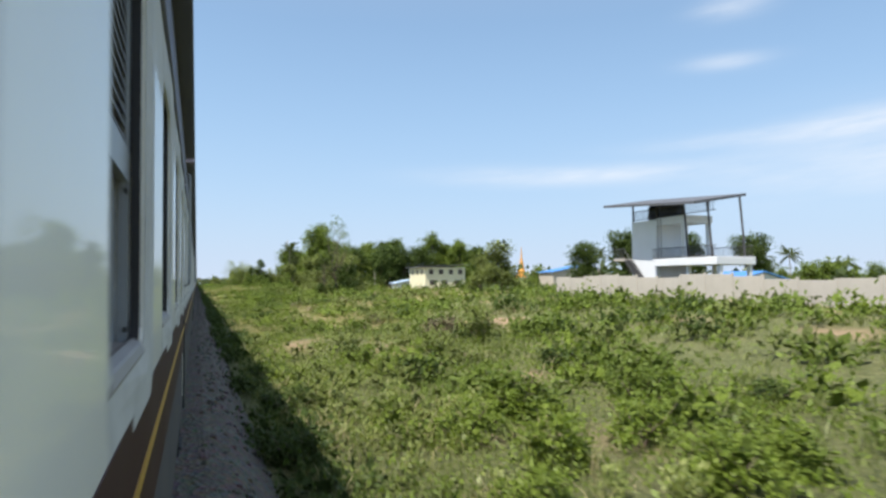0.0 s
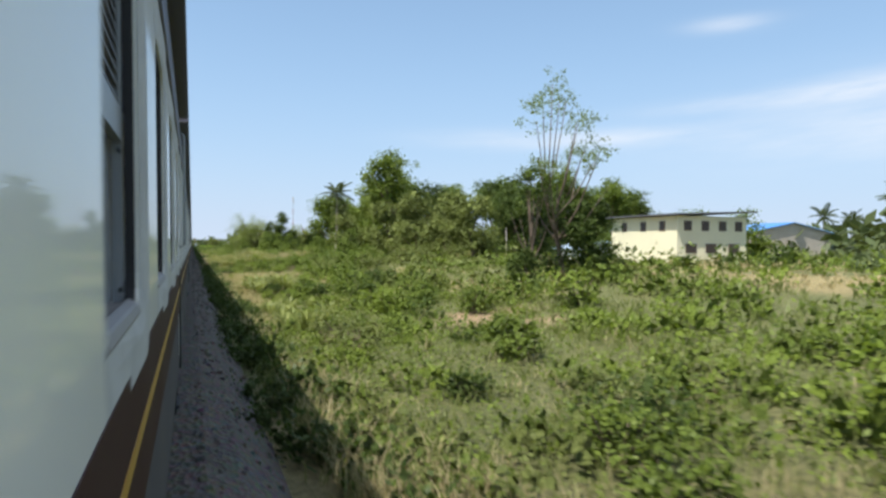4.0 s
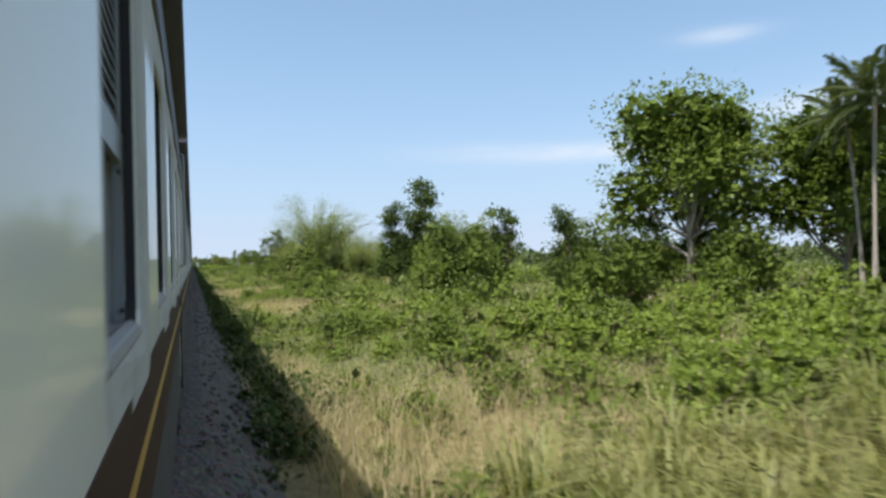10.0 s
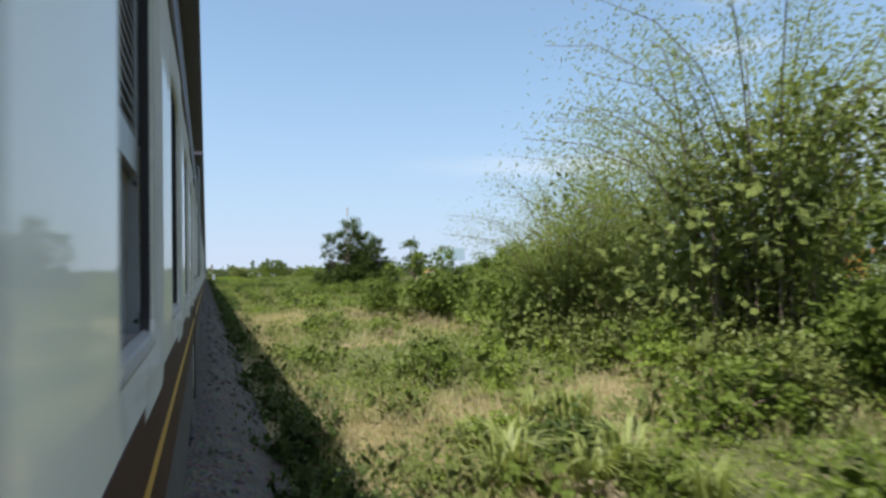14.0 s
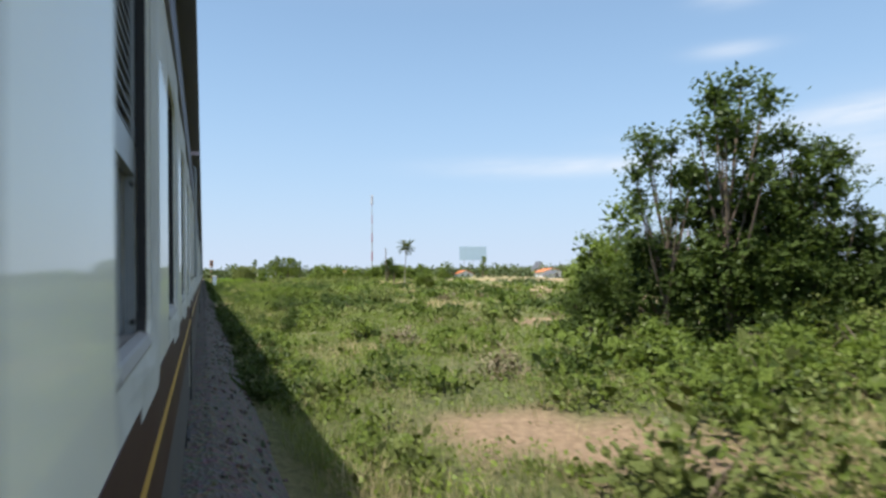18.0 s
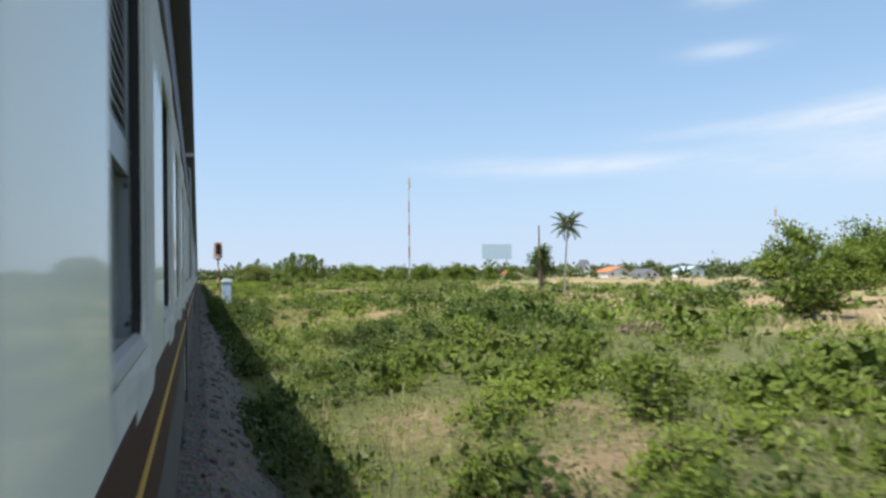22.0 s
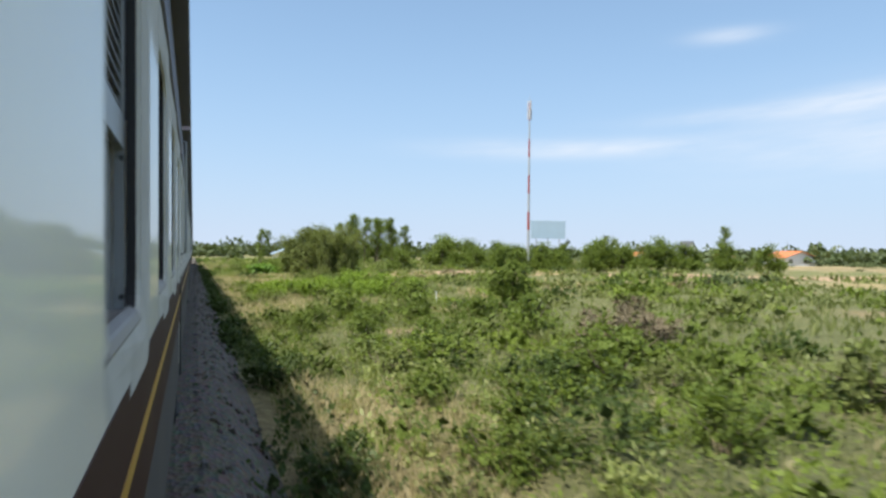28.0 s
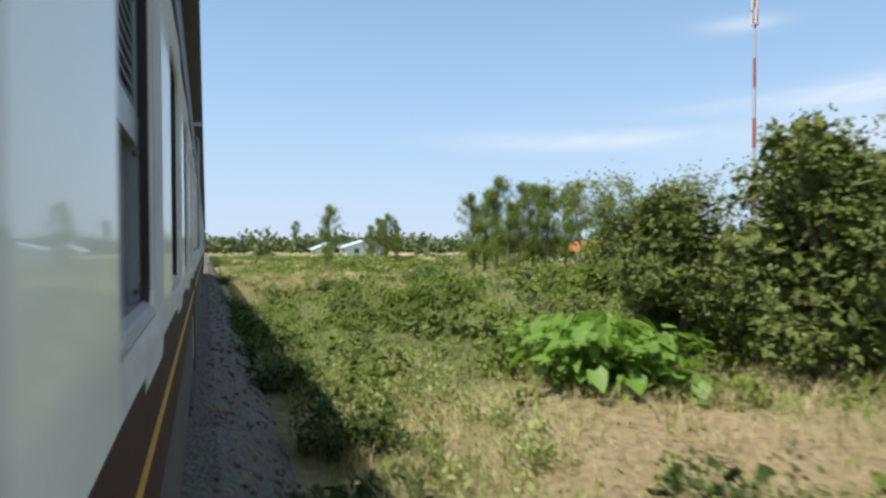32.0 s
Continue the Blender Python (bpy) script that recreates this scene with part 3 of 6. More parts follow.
def to_border(p, c, y0, y1, z0, z1):
    """Where the ray from c through p meets the rectangle's border."""
    dy, dz = p[0] - c[0], p[1] - c[1]
    t = min((y1 - c[0]) / dy if dy > 0 else (y0 - c[0]) / dy if dy < 0 else 9e9, (z1 - c[1]) / dz if dz > 0 else (z0 - c[1]) / dz if dz < 0 else 9e9)
    return (c[0] + dy * t, c[1] + dz * t)


def coach_meshes():
    """All meshes of a coach; local y runs 0 to COACH, x 0 is the outer face, z 0 the eye line."""
    d = {}
    pier = (PITCH - OPEN_W) / 2
    bm = bmesh.new()
    for b in range(BAYS):
        y0 = b * PITCH + (0.12 if b == 0 else 0)
        y1 = (b + 1) * PITCH - (0.12 if b == BAYS - 1 else 0)
        a0 = b * PITCH + pier
        loop = rounded(a0, a0 + OPEN_W, OPEN_Z0, OPEN_Z1, 0.11)
        c = (a0 + OPEN_W / 2, (OPEN_Z0 + OPEN_Z1) / 2)
        outer = [to_border(p, c, y0, y1, COACH_FOOT, COACH_TOP) for p in loop]
        vi = [bm.verts.new((0, *p)) for p in loop]
        vo = [bm.verts.new((0, *p)) for p in outer]
        vr = [bm.verts.new((-0.012, *p)) for p in loop]
        n = len(loop)
        for i in range(n):
            j = (i + 1) % n
            bm.faces.new((vi[i], vo[i], vo[j], vi[j]))
            bm.faces.new((vi[i], vi[j], vr[j], vr[i]))
        # corners of the bay
        for i in range(n):
            p, q = outer[i], outer[(i + 1) % n]
            if abs(p[0] - q[0]) > 1e-6 and abs(p[1] - q[1]) > 1e-6:
                flat = p if min(abs(p[1] - COACH_FOOT), abs(p[1] - COACH_TOP)) < 1e-6 else q
                side = q if flat is p else p
                bm.faces.new((vo[i], bm.verts.new((0, side[0], flat[1])), vo[(i + 1) % n]))
    bmesh.ops.remove_doubles(bm, verts=bm.verts, dist=0.0004)
    d["side_wall"] = mesh_bm("side_wall", bm, M["coach_white"])
    d["lower_panel"] = box_mesh("lower_panel", (-0.05, 0.003, 0.12, COACH - 0.12, -0.74, COACH_FOOT + 0.004), M["coach_brown"], 0.002)
    d["skirt"] = box_mesh("skirt", (-0.06, -0.008, 0.14, COACH - 0.14, -1.38, -0.735), M["coach_skirt"], 0.004)
    d["stripe"] = box_mesh("stripe", (0.0, 0.006, 0.13, COACH - 0.13, -0.535, -0.495), M["coach_yellow"])
    d["cant_rail"] = box_mesh("cant_rail", (-0.05, 0.02, 0.12, COACH - 0.12, COACH_TOP - 0.25, COACH_TOP + 0.05), M["coach_gutter"], 0.01)
    d["gutter"] = box_mesh("gutter", (-0.03, 0.118, 0.12, COACH - 0.12, COACH_TOP + 0.03, COACH_TOP + 0.085), M["coach_gutter"], 0.008)
    # arched roof
    bm = bmesh.new()
    prof = []
    for i in range(13):
        a = math.pi * i / 12
        prof.append((-HALF + (HALF + 0.09) * math.cos(a), COACH_TOP + 0.06 + 0.42 * math.sin(a) ** 0.8))
    prev = None
    for y in (0.12, COACH - 0.12):
        row = [bm.verts.new((x, y, z)) for x, z in prof]
        bm.faces.new(row)
        if prev:
            for i in range(12):
                bm.faces.new((prev[i], prev[i + 1], row[i + 1], row[i]))
        prev = row
    d["roof"] = mesh_bm("roof", bm, M["coach_roof"])
    d["floor"] = box_mesh("floor", (-2 * HALF + 0.06, -0.06, 0.13, COACH - 0.13, -1.25, -1.15), M["coach_dark"])
    d["end_wall"] = box_mesh("end_wall", (-2 * HALF + 0.01, -0.01, -0.02, 0.02, -1.3, COACH_TOP + 0.05), M["coach_white"])
    d["gangway"] = box_mesh("gangway", (-HALF - 0.45, -HALF + 0.45, -0.125, 0.125, -1.15, 0.9), M["coach_dark"], 0.02)
    d["underframe"] = box_mesh("underframe", (-2 * HALF + 0.35, -0.35, 0.3, COACH - 0.3, -1.72, -1.36), M["coach_dark"], 0.02)
    # door steps and handrail at the coach end
    bm = bmesh.new()
    for k in range(3):
        box(bm, -0.30, -0.02 - 0.03 * (2 - k), 0.0, 0.55, -1.45 - 0.24 * k, -1.42 - 0.24 * k)
    for y in (-0.015, 0.55):
        box(bm, -0.28, -0.05, y, y + 0.015, -2.0, -1.36)
    d["door_steps"] = mesh_bm("door_steps", bm, M["coach_dark"])
    v, f = tube([(0.0, 0, -0.25), (0.055, 0, -0.22), (0.06, 0, -0.1), (0.06, 0, 0.95), (0.055, 0, 1.07), (0.0, 0, 1.1)], [0.016] * 6, 8)
    d["handrail"] = mesh_np("handrail", v, f, M["frame_grey"])
    # no real recess: a slightly proud slab whose dark colour gives the recess's shade
    d["step_well_shade"] = box_mesh("step_well_shade", (-0.05, 0.009, 0.17, 0.66, -1.45, -0.43), M["coach_dark"], 0.004)
    # bogie
    bm = bmesh.new()
    for x in (-0.95, 0.95):
        box(bm, x - 0.06, x + 0.06, -1.5, 1.5, -0.25, -0.05, 0.02)
    box(bm, -0.9, 0.9, -0.25, 0.25, -0.2, 0.18, 0.03)
    d["bogie_frame"] = mesh_bm("bogie_frame", bm, M["coach_dark"])
    bm = bmesh.new()
    bmesh.ops.create_cone(bm, cap_ends=True, segments=16, radius1=0.43, radius2=0.41, depth=0.12, matrix=Matrix.Rotation(radians(90), 4, "Y"))
    bmesh.ops.bevel(bm, geom=[e for e in bm.edges if len(e.link_faces) == 2 and e.calc_face_angle(0) > 1], offset=0.015, segments=1, affect="EDGES")
    d["wheel"] = mesh_bm("wheel", bm, M["steel"])
    # window parts; local origin at the opening's foot, y 0 its near edge
    h = OPEN_Z1 - OPEN_Z0
    bm = bmesh.new()
    loop = rounded(0.0, OPEN_W, 0.0, h, 0.11)
    a = [bm.verts.new((-0.012, *p)) for p in loop]
    b = [bm.verts.new((-0.038, *p)) for p in loop]
    c2 = [bm.verts.new((-0.038, OPEN_W / 2 + (p[0] - OPEN_W / 2) * 1.15, h / 2 + (p[1] - h / 2) * 1.12)) for p in loop]
    n = len(loop)
    for i in range(n):
        j = (i + 1) % n
        bm.faces.new((a[i], a[j], b[j], b[i]))
        bm.faces.new((b[i], b[j], c2[j], c2[i]))
    d["window_frame"] = mesh_bm("window_frame", bm, M["coach_dark"])
    bm = bmesh.new()
    box(bm, -0.068, -0.040, OPEN_W - 0.02, OPEN_W - 0.012, 0.03, h + 0.02)
    box(bm, -0.086, -0.073, OPEN_W - 0.035, OPEN_W - 0.012, 0.03, h + 0.02, 0.003)
    box(bm, -0.14, -0.092, OPEN_W - 0.02, OPEN_W - 0.012, 0.03, h + 0.02)
    d["guide_rail"] = mesh_bm("guide_rail", bm, M["frame_grey"])
    # weathered surround pressed round the opening
    surr = bmesh.new()
    inner = rounded(0.0, OPEN_W, 0.0, h, 0.11)
    mid = rounded(-0.012, OPEN_W + 0.05, -0.05, h + 0.03, 0.13)
    outer = rounded(-0.02, OPEN_W + 0.3, -0.15, h + 0.25, 0.15)
    rows = [[surr.verts.new((x * min(1.0, max(0.06, (p[0] - 0.1) / 0.4)), *p)) for p in lp] for x, lp in ((0.001, inner), (0.012, mid), (0.007, outer), (-0.003, outer))]
    for r0, r1 in zip(rows, rows[1:]):
        for i in range(len(inner)):
            j = (i + 1) % len(inner)
            surr.faces.new((r0[i], r1[i], r1[j], r0[j]))
    d["surround"] = mesh_bm("surround", surr, M["surround"])
    bm = bmesh.new()
    bmesh.ops.create_uvsphere(bm, u_segments=6, v_segments=4, radius=0.008)
    for v in bm.verts:
        v.co.y *= 0.5
    d["screw"] = mesh_bm("screw", bm, M["coach_dark"])
    # louvred shutter, lowered part of the way
    bm = bmesh.new()
    lz = 0.28 - OPEN_Z0
    box(bm, -0.066, -0.041, 0.0, OPEN_W, lz, lz + 0.09)
    box(bm, -0.066, -0.041, OPEN_W - 0.07, OPEN_W - 0.022, lz + 0.09, h + 0.1)
    box(bm, -0.066, -0.041, 0.0, 0.05, lz + 0.09, h + 0.1)
    d["louvre_shutter"] = mesh_bm("louvre_shutter", bm, M["frame_grey"])
    bm = bmesh.new()
    k = 0
    z = lz + 0.10
    while z < h + 0.05:
        vs = [bm.verts.new(p) for p in ((-0.065, 0.05, z + 0.022), (-0.065, OPEN_W - 0.07, z + 0.022), (-0.043, OPEN_W - 0.07, z), (-0.043, 0.05, z), (-0.065, 0.05, z + 0.027), (-0.065, OPEN_W - 0.07, z + 0.027), (-0.043, OPEN_W - 0.07, z + 0.005), (-0.043, 0.05, z + 0.005))]
        for q in ((0, 1, 2, 3), (4, 7, 6, 5), (0, 4, 5, 1), (3, 2, 6, 7)):
            bm.faces.new([vs[i] for i in q])
        z += 0.036
    d["slats"] = mesh_bm("slats", bm, M["slat"])
    bm = bmesh.new()
    vs = [bm.verts.new((x, y, z)) for y in (0.004, OPEN_W - 0.02) for x, z in ((-0.14, 0.035), (-0.045, 0.03), (-0.03, 0.042), (-0.004, 0.03), (0.006, 0.004), (-0.01, -0.02), (-0.14, -0.02))]
    for i in range(7):
        j = (i + 1) % 7
        bm.faces.new((vs[i], vs[j], vs[j + 7], vs[i + 7]))
    bm.faces.new(vs[:7])
    bm.faces.new(vs[7:])
    bmesh.ops.bevel(bm, geom=[e for e in bm.edges if abs(e.verts[0].co.y - e.verts[1].co.y) > 0.3], offset=0.004, segments=1, affect="EDGES")
    d["sill"] = mesh_bm("sill", bm, M["sill_metal"])
    return d


def build_train():
    d = coach_meshes()
    pier = (PITCH - OPEN_W) / 2
    coach = new("railway_coach")
    tagged(coach, "white and brown railway coach with open louvred windows", "railway coach", "coaches of the train")
    part("side_wall", d["side_wall"], coach, "glossy off-white painted steel side")
    part("side_wall", d["side_wall"], coach, "glossy off-white painted steel side", Matrix.Translation((-2 * HALF, 0, 0)) @ Matrix.Diagonal((-1, 1, 1, 1)))
    part("lower_panel", d["lower_panel"], coach, "dark brown lower body side")
    part("lower_panel", d["lower_panel"], coach, "dark brown lower body side", Matrix.Translation((-2 * HALF + 0.05, 0, 0)))
    part("skirt", d["skirt"], coach, "dusty dark grey skirt under the body")
    part("skirt", d["skirt"], coach, "dusty dark grey skirt under the body", Matrix.Translation((-2 * HALF + 0.068, 0, 0)))
    part("stripe", d["stripe"], coach, "yellow line along the body side")
    part("cant_rail", d["cant_rail"], coach)
    part("cant_rail", d["cant_rail"], coach, "", Matrix.Translation((-2 * HALF + 0.03, 0, 0)))
    part("gutter", d["gutter"], coach)
    part("roof", d["roof"], coach, "dark grey arched roof")
    part("floor", d["floor"], coach)
    for y in (0.14, COACH - 0.14):
        part("end_wall", d["end_wall"], coach, "", Matrix.Translation((0, y, 0)))
    part("gangway", d["gangway"], coach, "black bellows between coaches")
    part("underframe", d["underframe"], coach)
    part("door_steps", d["door_steps"], coach, "", Matrix.Translation((0, 0.2, 0)))
    part("step_well_shade", d["step_well_shade"], coach, "flat dark panel for the shaded recess of the door step")
    part("handrail", d["handrail"], coach, "", Matrix.Translation((0, 0.3, 0.2)))
    for y in (3.2, COACH - 3.2):
        bogie = part("bogie", d["bogie_frame"], coach, "", Matrix.Translation((-HALF, y, -1.74)))
        for yy in (-1.0, 1.0):
            for x in (-0.54, 0.54):
                part("wheel", d["wheel"], bogie, "", Matrix.Translation((x, yy, -0.128)))
    for b in range(BAYS):
        win = part("window", d["window_frame"], coach, "open window with dark rubber seal", Matrix.Translation((0, b * PITCH + pier, OPEN_Z0)))
        part("guide_rail", d["guide_rail"], win)
        part("louvre_shutter", d["louvre_shutter"], win, "grey metal louvred shutter, half lowered")
        part("slats", d["slats"], win)
        part("surround", d["surround"], win, "weathered grey-white window surround")
        part("sill", d["sill"], win, "worn bright metal sill")
        for z in (0.065, 0.45):
            part("screw", d["screw"], win, "", Matrix.Translation((-0.047, OPEN_W - 0.021, z)))
    # bay phase: the near edge of the next opening lies 1.224 m ahead of the eye each second
    first = 1.224 - pier + PITCH * 4
    m = pose(WALL_X, first - 2 * COACH, EYE_Z, 0, -0.8, 0)
    coach.matrix_basis = m
    for k in range(1, 37):
        copy_thing(coach, pose(WALL_X, first + (k - 2) * COACH, EYE_Z, 0, -0.8, 0))


build_train()


# ---- plants ----
def limb(rng, start, way, length, r0, r1, steps=5, wander=0.18, lift=0.0):
    p, d = Vector(start), Vector(way).normalized()
    pts, rad = [p.copy()], [r0]
    for i in range(steps):
        d = (d + Vector(rng.normal(size=3)) * wander + Vector((0, 0, lift))).normalized()
        p = p + d * (length / steps)
        pts.append(p.copy())
        rad.append(r0 + (r1 - r0) * (i + 1) / steps)
    return pts, rad


def inner_leaves(rng, blobs, per, k=0.75, size=0.5):
    """Large crossing leaf sprays that fill the inside of ellipsoids (x, y, z, rx, ry, rz), so that little sky shows through."""
    b = np.repeat(np.array(blobs, float), per, 0)
    d = unit(rng.normal(size=(len(b), 3)))
    at = b[:, :3] + d * b[:, 3:6] * k * rng.uniform(0.1, 1.0, (len(b), 1)) ** 0.5
    r = (b[:, 3] + b[:, 5]) * 0.5 * size
    v, f = leaf_quads(rng, at, 1.0, 0.75, 0.1, d * 0.5)
    c = np.repeat(at, 4, 0)
    return c + (v - c) * np.repeat(r, 4)[:, None], f


def broad_tree(seed, label, height, spread, leaves, mat, leaf=0.34, barkm="bark", trunk=0.35, blobs=9, gap=0.36, lean=0.06, dense=0.74, girth=1.0):
    """A tree with trunk, limbs and an uneven crown of leaf clumps."""
    rng = np.random.default_rng(seed)
    t = new("tree")
    tagged(t, label, "tree")
    r = (0.022 * height + 0.03) * girth
    pts, rad = limb(rng, (0, 0, -0.2), (rng.normal() * lean, rng.normal() * lean, 1), height * 0.62, r, r * 0.45, 6, 0.08)
    bag = Bag()
    bag.add(*tube(pts, rad, 8))
    blob = []
    for i in range(blobs):
        a = 2 * math.pi * (i + rng.uniform(-0.3, 0.3)) / blobs * 2.4
        lev = rng.uniform(0.0, 1.0)
        k = min(5, 2 + int(3 * lev))
        out = spread * (0.75 - 0.45 * lev) * rng.uniform(0.5, 1.1)
        top = Vector((math.cos(a) * out, math.sin(a) * out, height * (trunk + 0.12 + (0.88 - trunk) * lev * 0.92)))
        q = pts[k]
        bag.add(*tube([q, q.lerp(top, 0.5) + Vector((0, 0, -0.04 * height)), top], [rad[k] * 0.6, rad[k] * 0.4, 0.02], 5))
        s = spread * gap * rng.uniform(0.7, 1.25)
        blob.append((top.x, top.y, top.z, s, s, s * rng.uniform(0.6, 0.95)))
        for _ in range(2):
            s2 = s * rng.uniform(0.4, 0.65)
            blob.append((top.x + rng.uniform(-0.9, 0.9) * s, top.y + rng.uniform(-0.9, 0.9) * s, top.z + rng.uniform(-0.5, 0.6) * s, s2, s2, s2 * 0.8))
    part("trunk", bag.mesh("trunk", M[barkm]), t)
    tufts = leaves // 14
    cen, cout = blob_points(rng, blob, tufts)
    at = np.repeat(cen, 14, 0) + rng.normal(size=(tufts * 14, 3)) * np.array([1.0, 1.0, 0.7]) * leaf * 1.0
    out = np.repeat(cout, 14, 0)
    part("crown", mesh_np("crown", *leaf_quads(rng, at, leaf, leaf * 0.62, 0.25, out * 0.6), M[mat]), t)
    if dense:
        part("inner_crown", mesh_np("inner_crown", *inner_leaves(rng, blob[::3], 120, dense, 0.3), M[mat + "_mass"]), t)
    return t


def bamboo(seed, label, height, spread, culms, per, mat="leaf_bamboo", leaf=0.42):
    """A clump of arching culms with sprays of narrow leaves."""
    rng = np.random.default_rng(seed)
    t = new("bamboo_clump")
    tagged(t, label, "bamboo")
    bag, pts_all, out_all = Bag(), [], []
    for _ in range(culms):
        a, b = rng.uniform(0, 2 * math.pi), rng.uniform(0, 0.35) * spread
        h, reach = height * rng.uniform(0.45, 1.05), spread * rng.uniform(0.15, 1.1)
        pts = []
        for i in range(7):
            s = i / 6
            pts.append(Vector((math.cos(a) * (b + reach * s ** 2.2), math.sin(a) * (b + reach * s ** 2.2), h * (1 - (1 - s) ** 1.6) - 0.2 * h * max(0, s - 0.7) - 0.2)))
        part("culm", mesh_np("culm", *tube(pts, [0.045 * (1 - 0.85 * i / 6) for i in range(7)], 5), M["bark"]), t)
        P = np.array([tuple(p) for p in pts])
        s = rng.beta(1.5, 1.25, per) * 6
        i = np.minimum(s.astype(int), 5)
        q = P[i] + (P[i + 1] - P[i]) * (s - i)[:, None]
        pts_all.append(q + rng.normal(size=(per, 3)) * (0.055 * spread * (0.5 + s / 6))[:, None])
        out_all.append(np.tile([math.cos(a) * 0.7, math.sin(a) * 0.7, 0.15], (per, 1)))
    part("crown", mesh_np("crown", *leaf_quads(rng, np.concatenate(pts_all), leaf, leaf * 0.34, 0.3, np.concatenate(out_all)), M[mat]), t, "feathery narrow leaves")
    inner = [(math.cos(0.9 * k) * spread * 0.26, math.sin(0.9 * k) * spread * 0.26, height * (0.05 + 0.08 * k), spread * 0.48, spread * 0.48, height * 0.17) for k in range(8)]
    part("inner_crown", mesh_np("inner_crown", *inner_leaves(rng, inner, 420, 1.05, 0.15), M[mat + "_mass"]), t)
    return t


def conifer(seed, label, height, spread, leaves, mat="leaf"):
    """A feathery casuarina: thin upright limbs with needle sprays."""
    rng = np.random.default_rng(seed)
    t = new("casuarina_tree")
    tagged(t, label, "tree")
    bag = Bag()
    pts, rad = limb(rng, (0, 0, -0.2), (0, 0, 1), height, 0.02 * height, 0.02, 7, 0.04)
    bag.add(*tube(pts, rad, 7))
    at = []
    n = 34
    for i in range(n):
        lev = 0.12 + 0.85 * i / n
        a = rng.uniform(0, 2 * math.pi)
        ln = spread * (1.05 - lev) ** 0.7 * rng.uniform(0.6, 1.15) + 0.25
        q = pts[0].lerp(pts[-1], lev)
        tip = q + Vector((math.cos(a) * ln, math.sin(a) * ln, ln * rng.uniform(0.35, 1.0)))
        bag.add(*tube([q, q.lerp(tip, 0.6), tip], [0.035, 0.022, 0.008], 4))
        k = leaves // n
        s = rng.uniform(0.25, 1.1, k)[:, None]
        at.append(np.array(q)[None] * (1 - s) + np.array(tip)[None] * s + rng.normal(size=(k, 3)) * 0.085 * spread)
    part("trunk", bag.mesh("trunk", M["bark"]), t)
    at = np.concatenate(at)
    part("crown", mesh_np("crown", *leaf_quads(rng, at, 0.6, 0.06, -0.5), M[mat]), t, "feathery needle sprays")
    return t


def frond_mesh(rng, length=3.2):
    """One feather-shaped palm leaf along +x, arching down."""
    bag = Bag()
    sp = [Vector((length * s, 0, 0.55 * length * (s * 0.75 - s * s * 1.05))) for s in [i / 8 for i in range(9)]]
    bag.add(*tube(sp, [0.035 * (1 - 0.85 * i / 8) for i in range(9)], 4))
    for i in range(46):
        s = 0.12 + 0.88 * i / 45
        x = s * 8
        k = min(int(x), 7)
        p = sp[k].lerp(sp[k + 1], x - k)
        ln = 0.85 * math.sin(math.pi * min(1, 0.15 + s * 0.85)) ** 0.6 + 0.12
        for side in (-1, 1):
            tip = p + Vector((0.45 * ln, side * ln * 0.75, -0.42 * ln + rng.normal() * 0.08))
            w = Vector((0.05, 0, 0.0))
            bag.add([tuple(p - w * 0.5), tuple(p.lerp(tip, 0.5) - w), tuple(tip), tuple(p.lerp(tip, 0.5) + w)], [(0, 1, 2, 3)])
    return bag.mesh("frond", M["palm_leaf"])


FROND = frond_mesh(np.random.default_rng(3))


def palm(seed, label, height, size=1.0, lean=0.5, fronds=19):
    rng = np.random.default_rng(seed)
    t = new("coconut_palm")
    tagged(t, label, "palm tree")
    a = rng.uniform(0, 6.28)
    pts = [(math.cos(a) * lean * s ** 1.6, math.sin(a) * lean * s ** 1.6, height * s - 0.2) for s in [i / 9 for i in range(10)]]
    part("trunk", mesh_np("trunk", *tube(pts, [0.22 - 0.10 * min(1, i / 3) for i in range(10)], 9), M["bark_pale"]), t, "slender pale grey ringed trunk")
    top = Matrix.Translation(pts[-1])
    for i in range(fronds):
        up = 62 - 105 * (i / (fronds - 1)) ** 1.1 + rng.normal() * 6
        m = top @ Matrix.Rotation(i * 2.4 + rng.normal() * 0.2, 4, "Z") @ Matrix.Rotation(-radians(up), 4, "Y") @ Matrix.Scale(size * rng.uniform(0.85, 1.15), 4)
        part("frond", FROND, t, "", m)
    return t


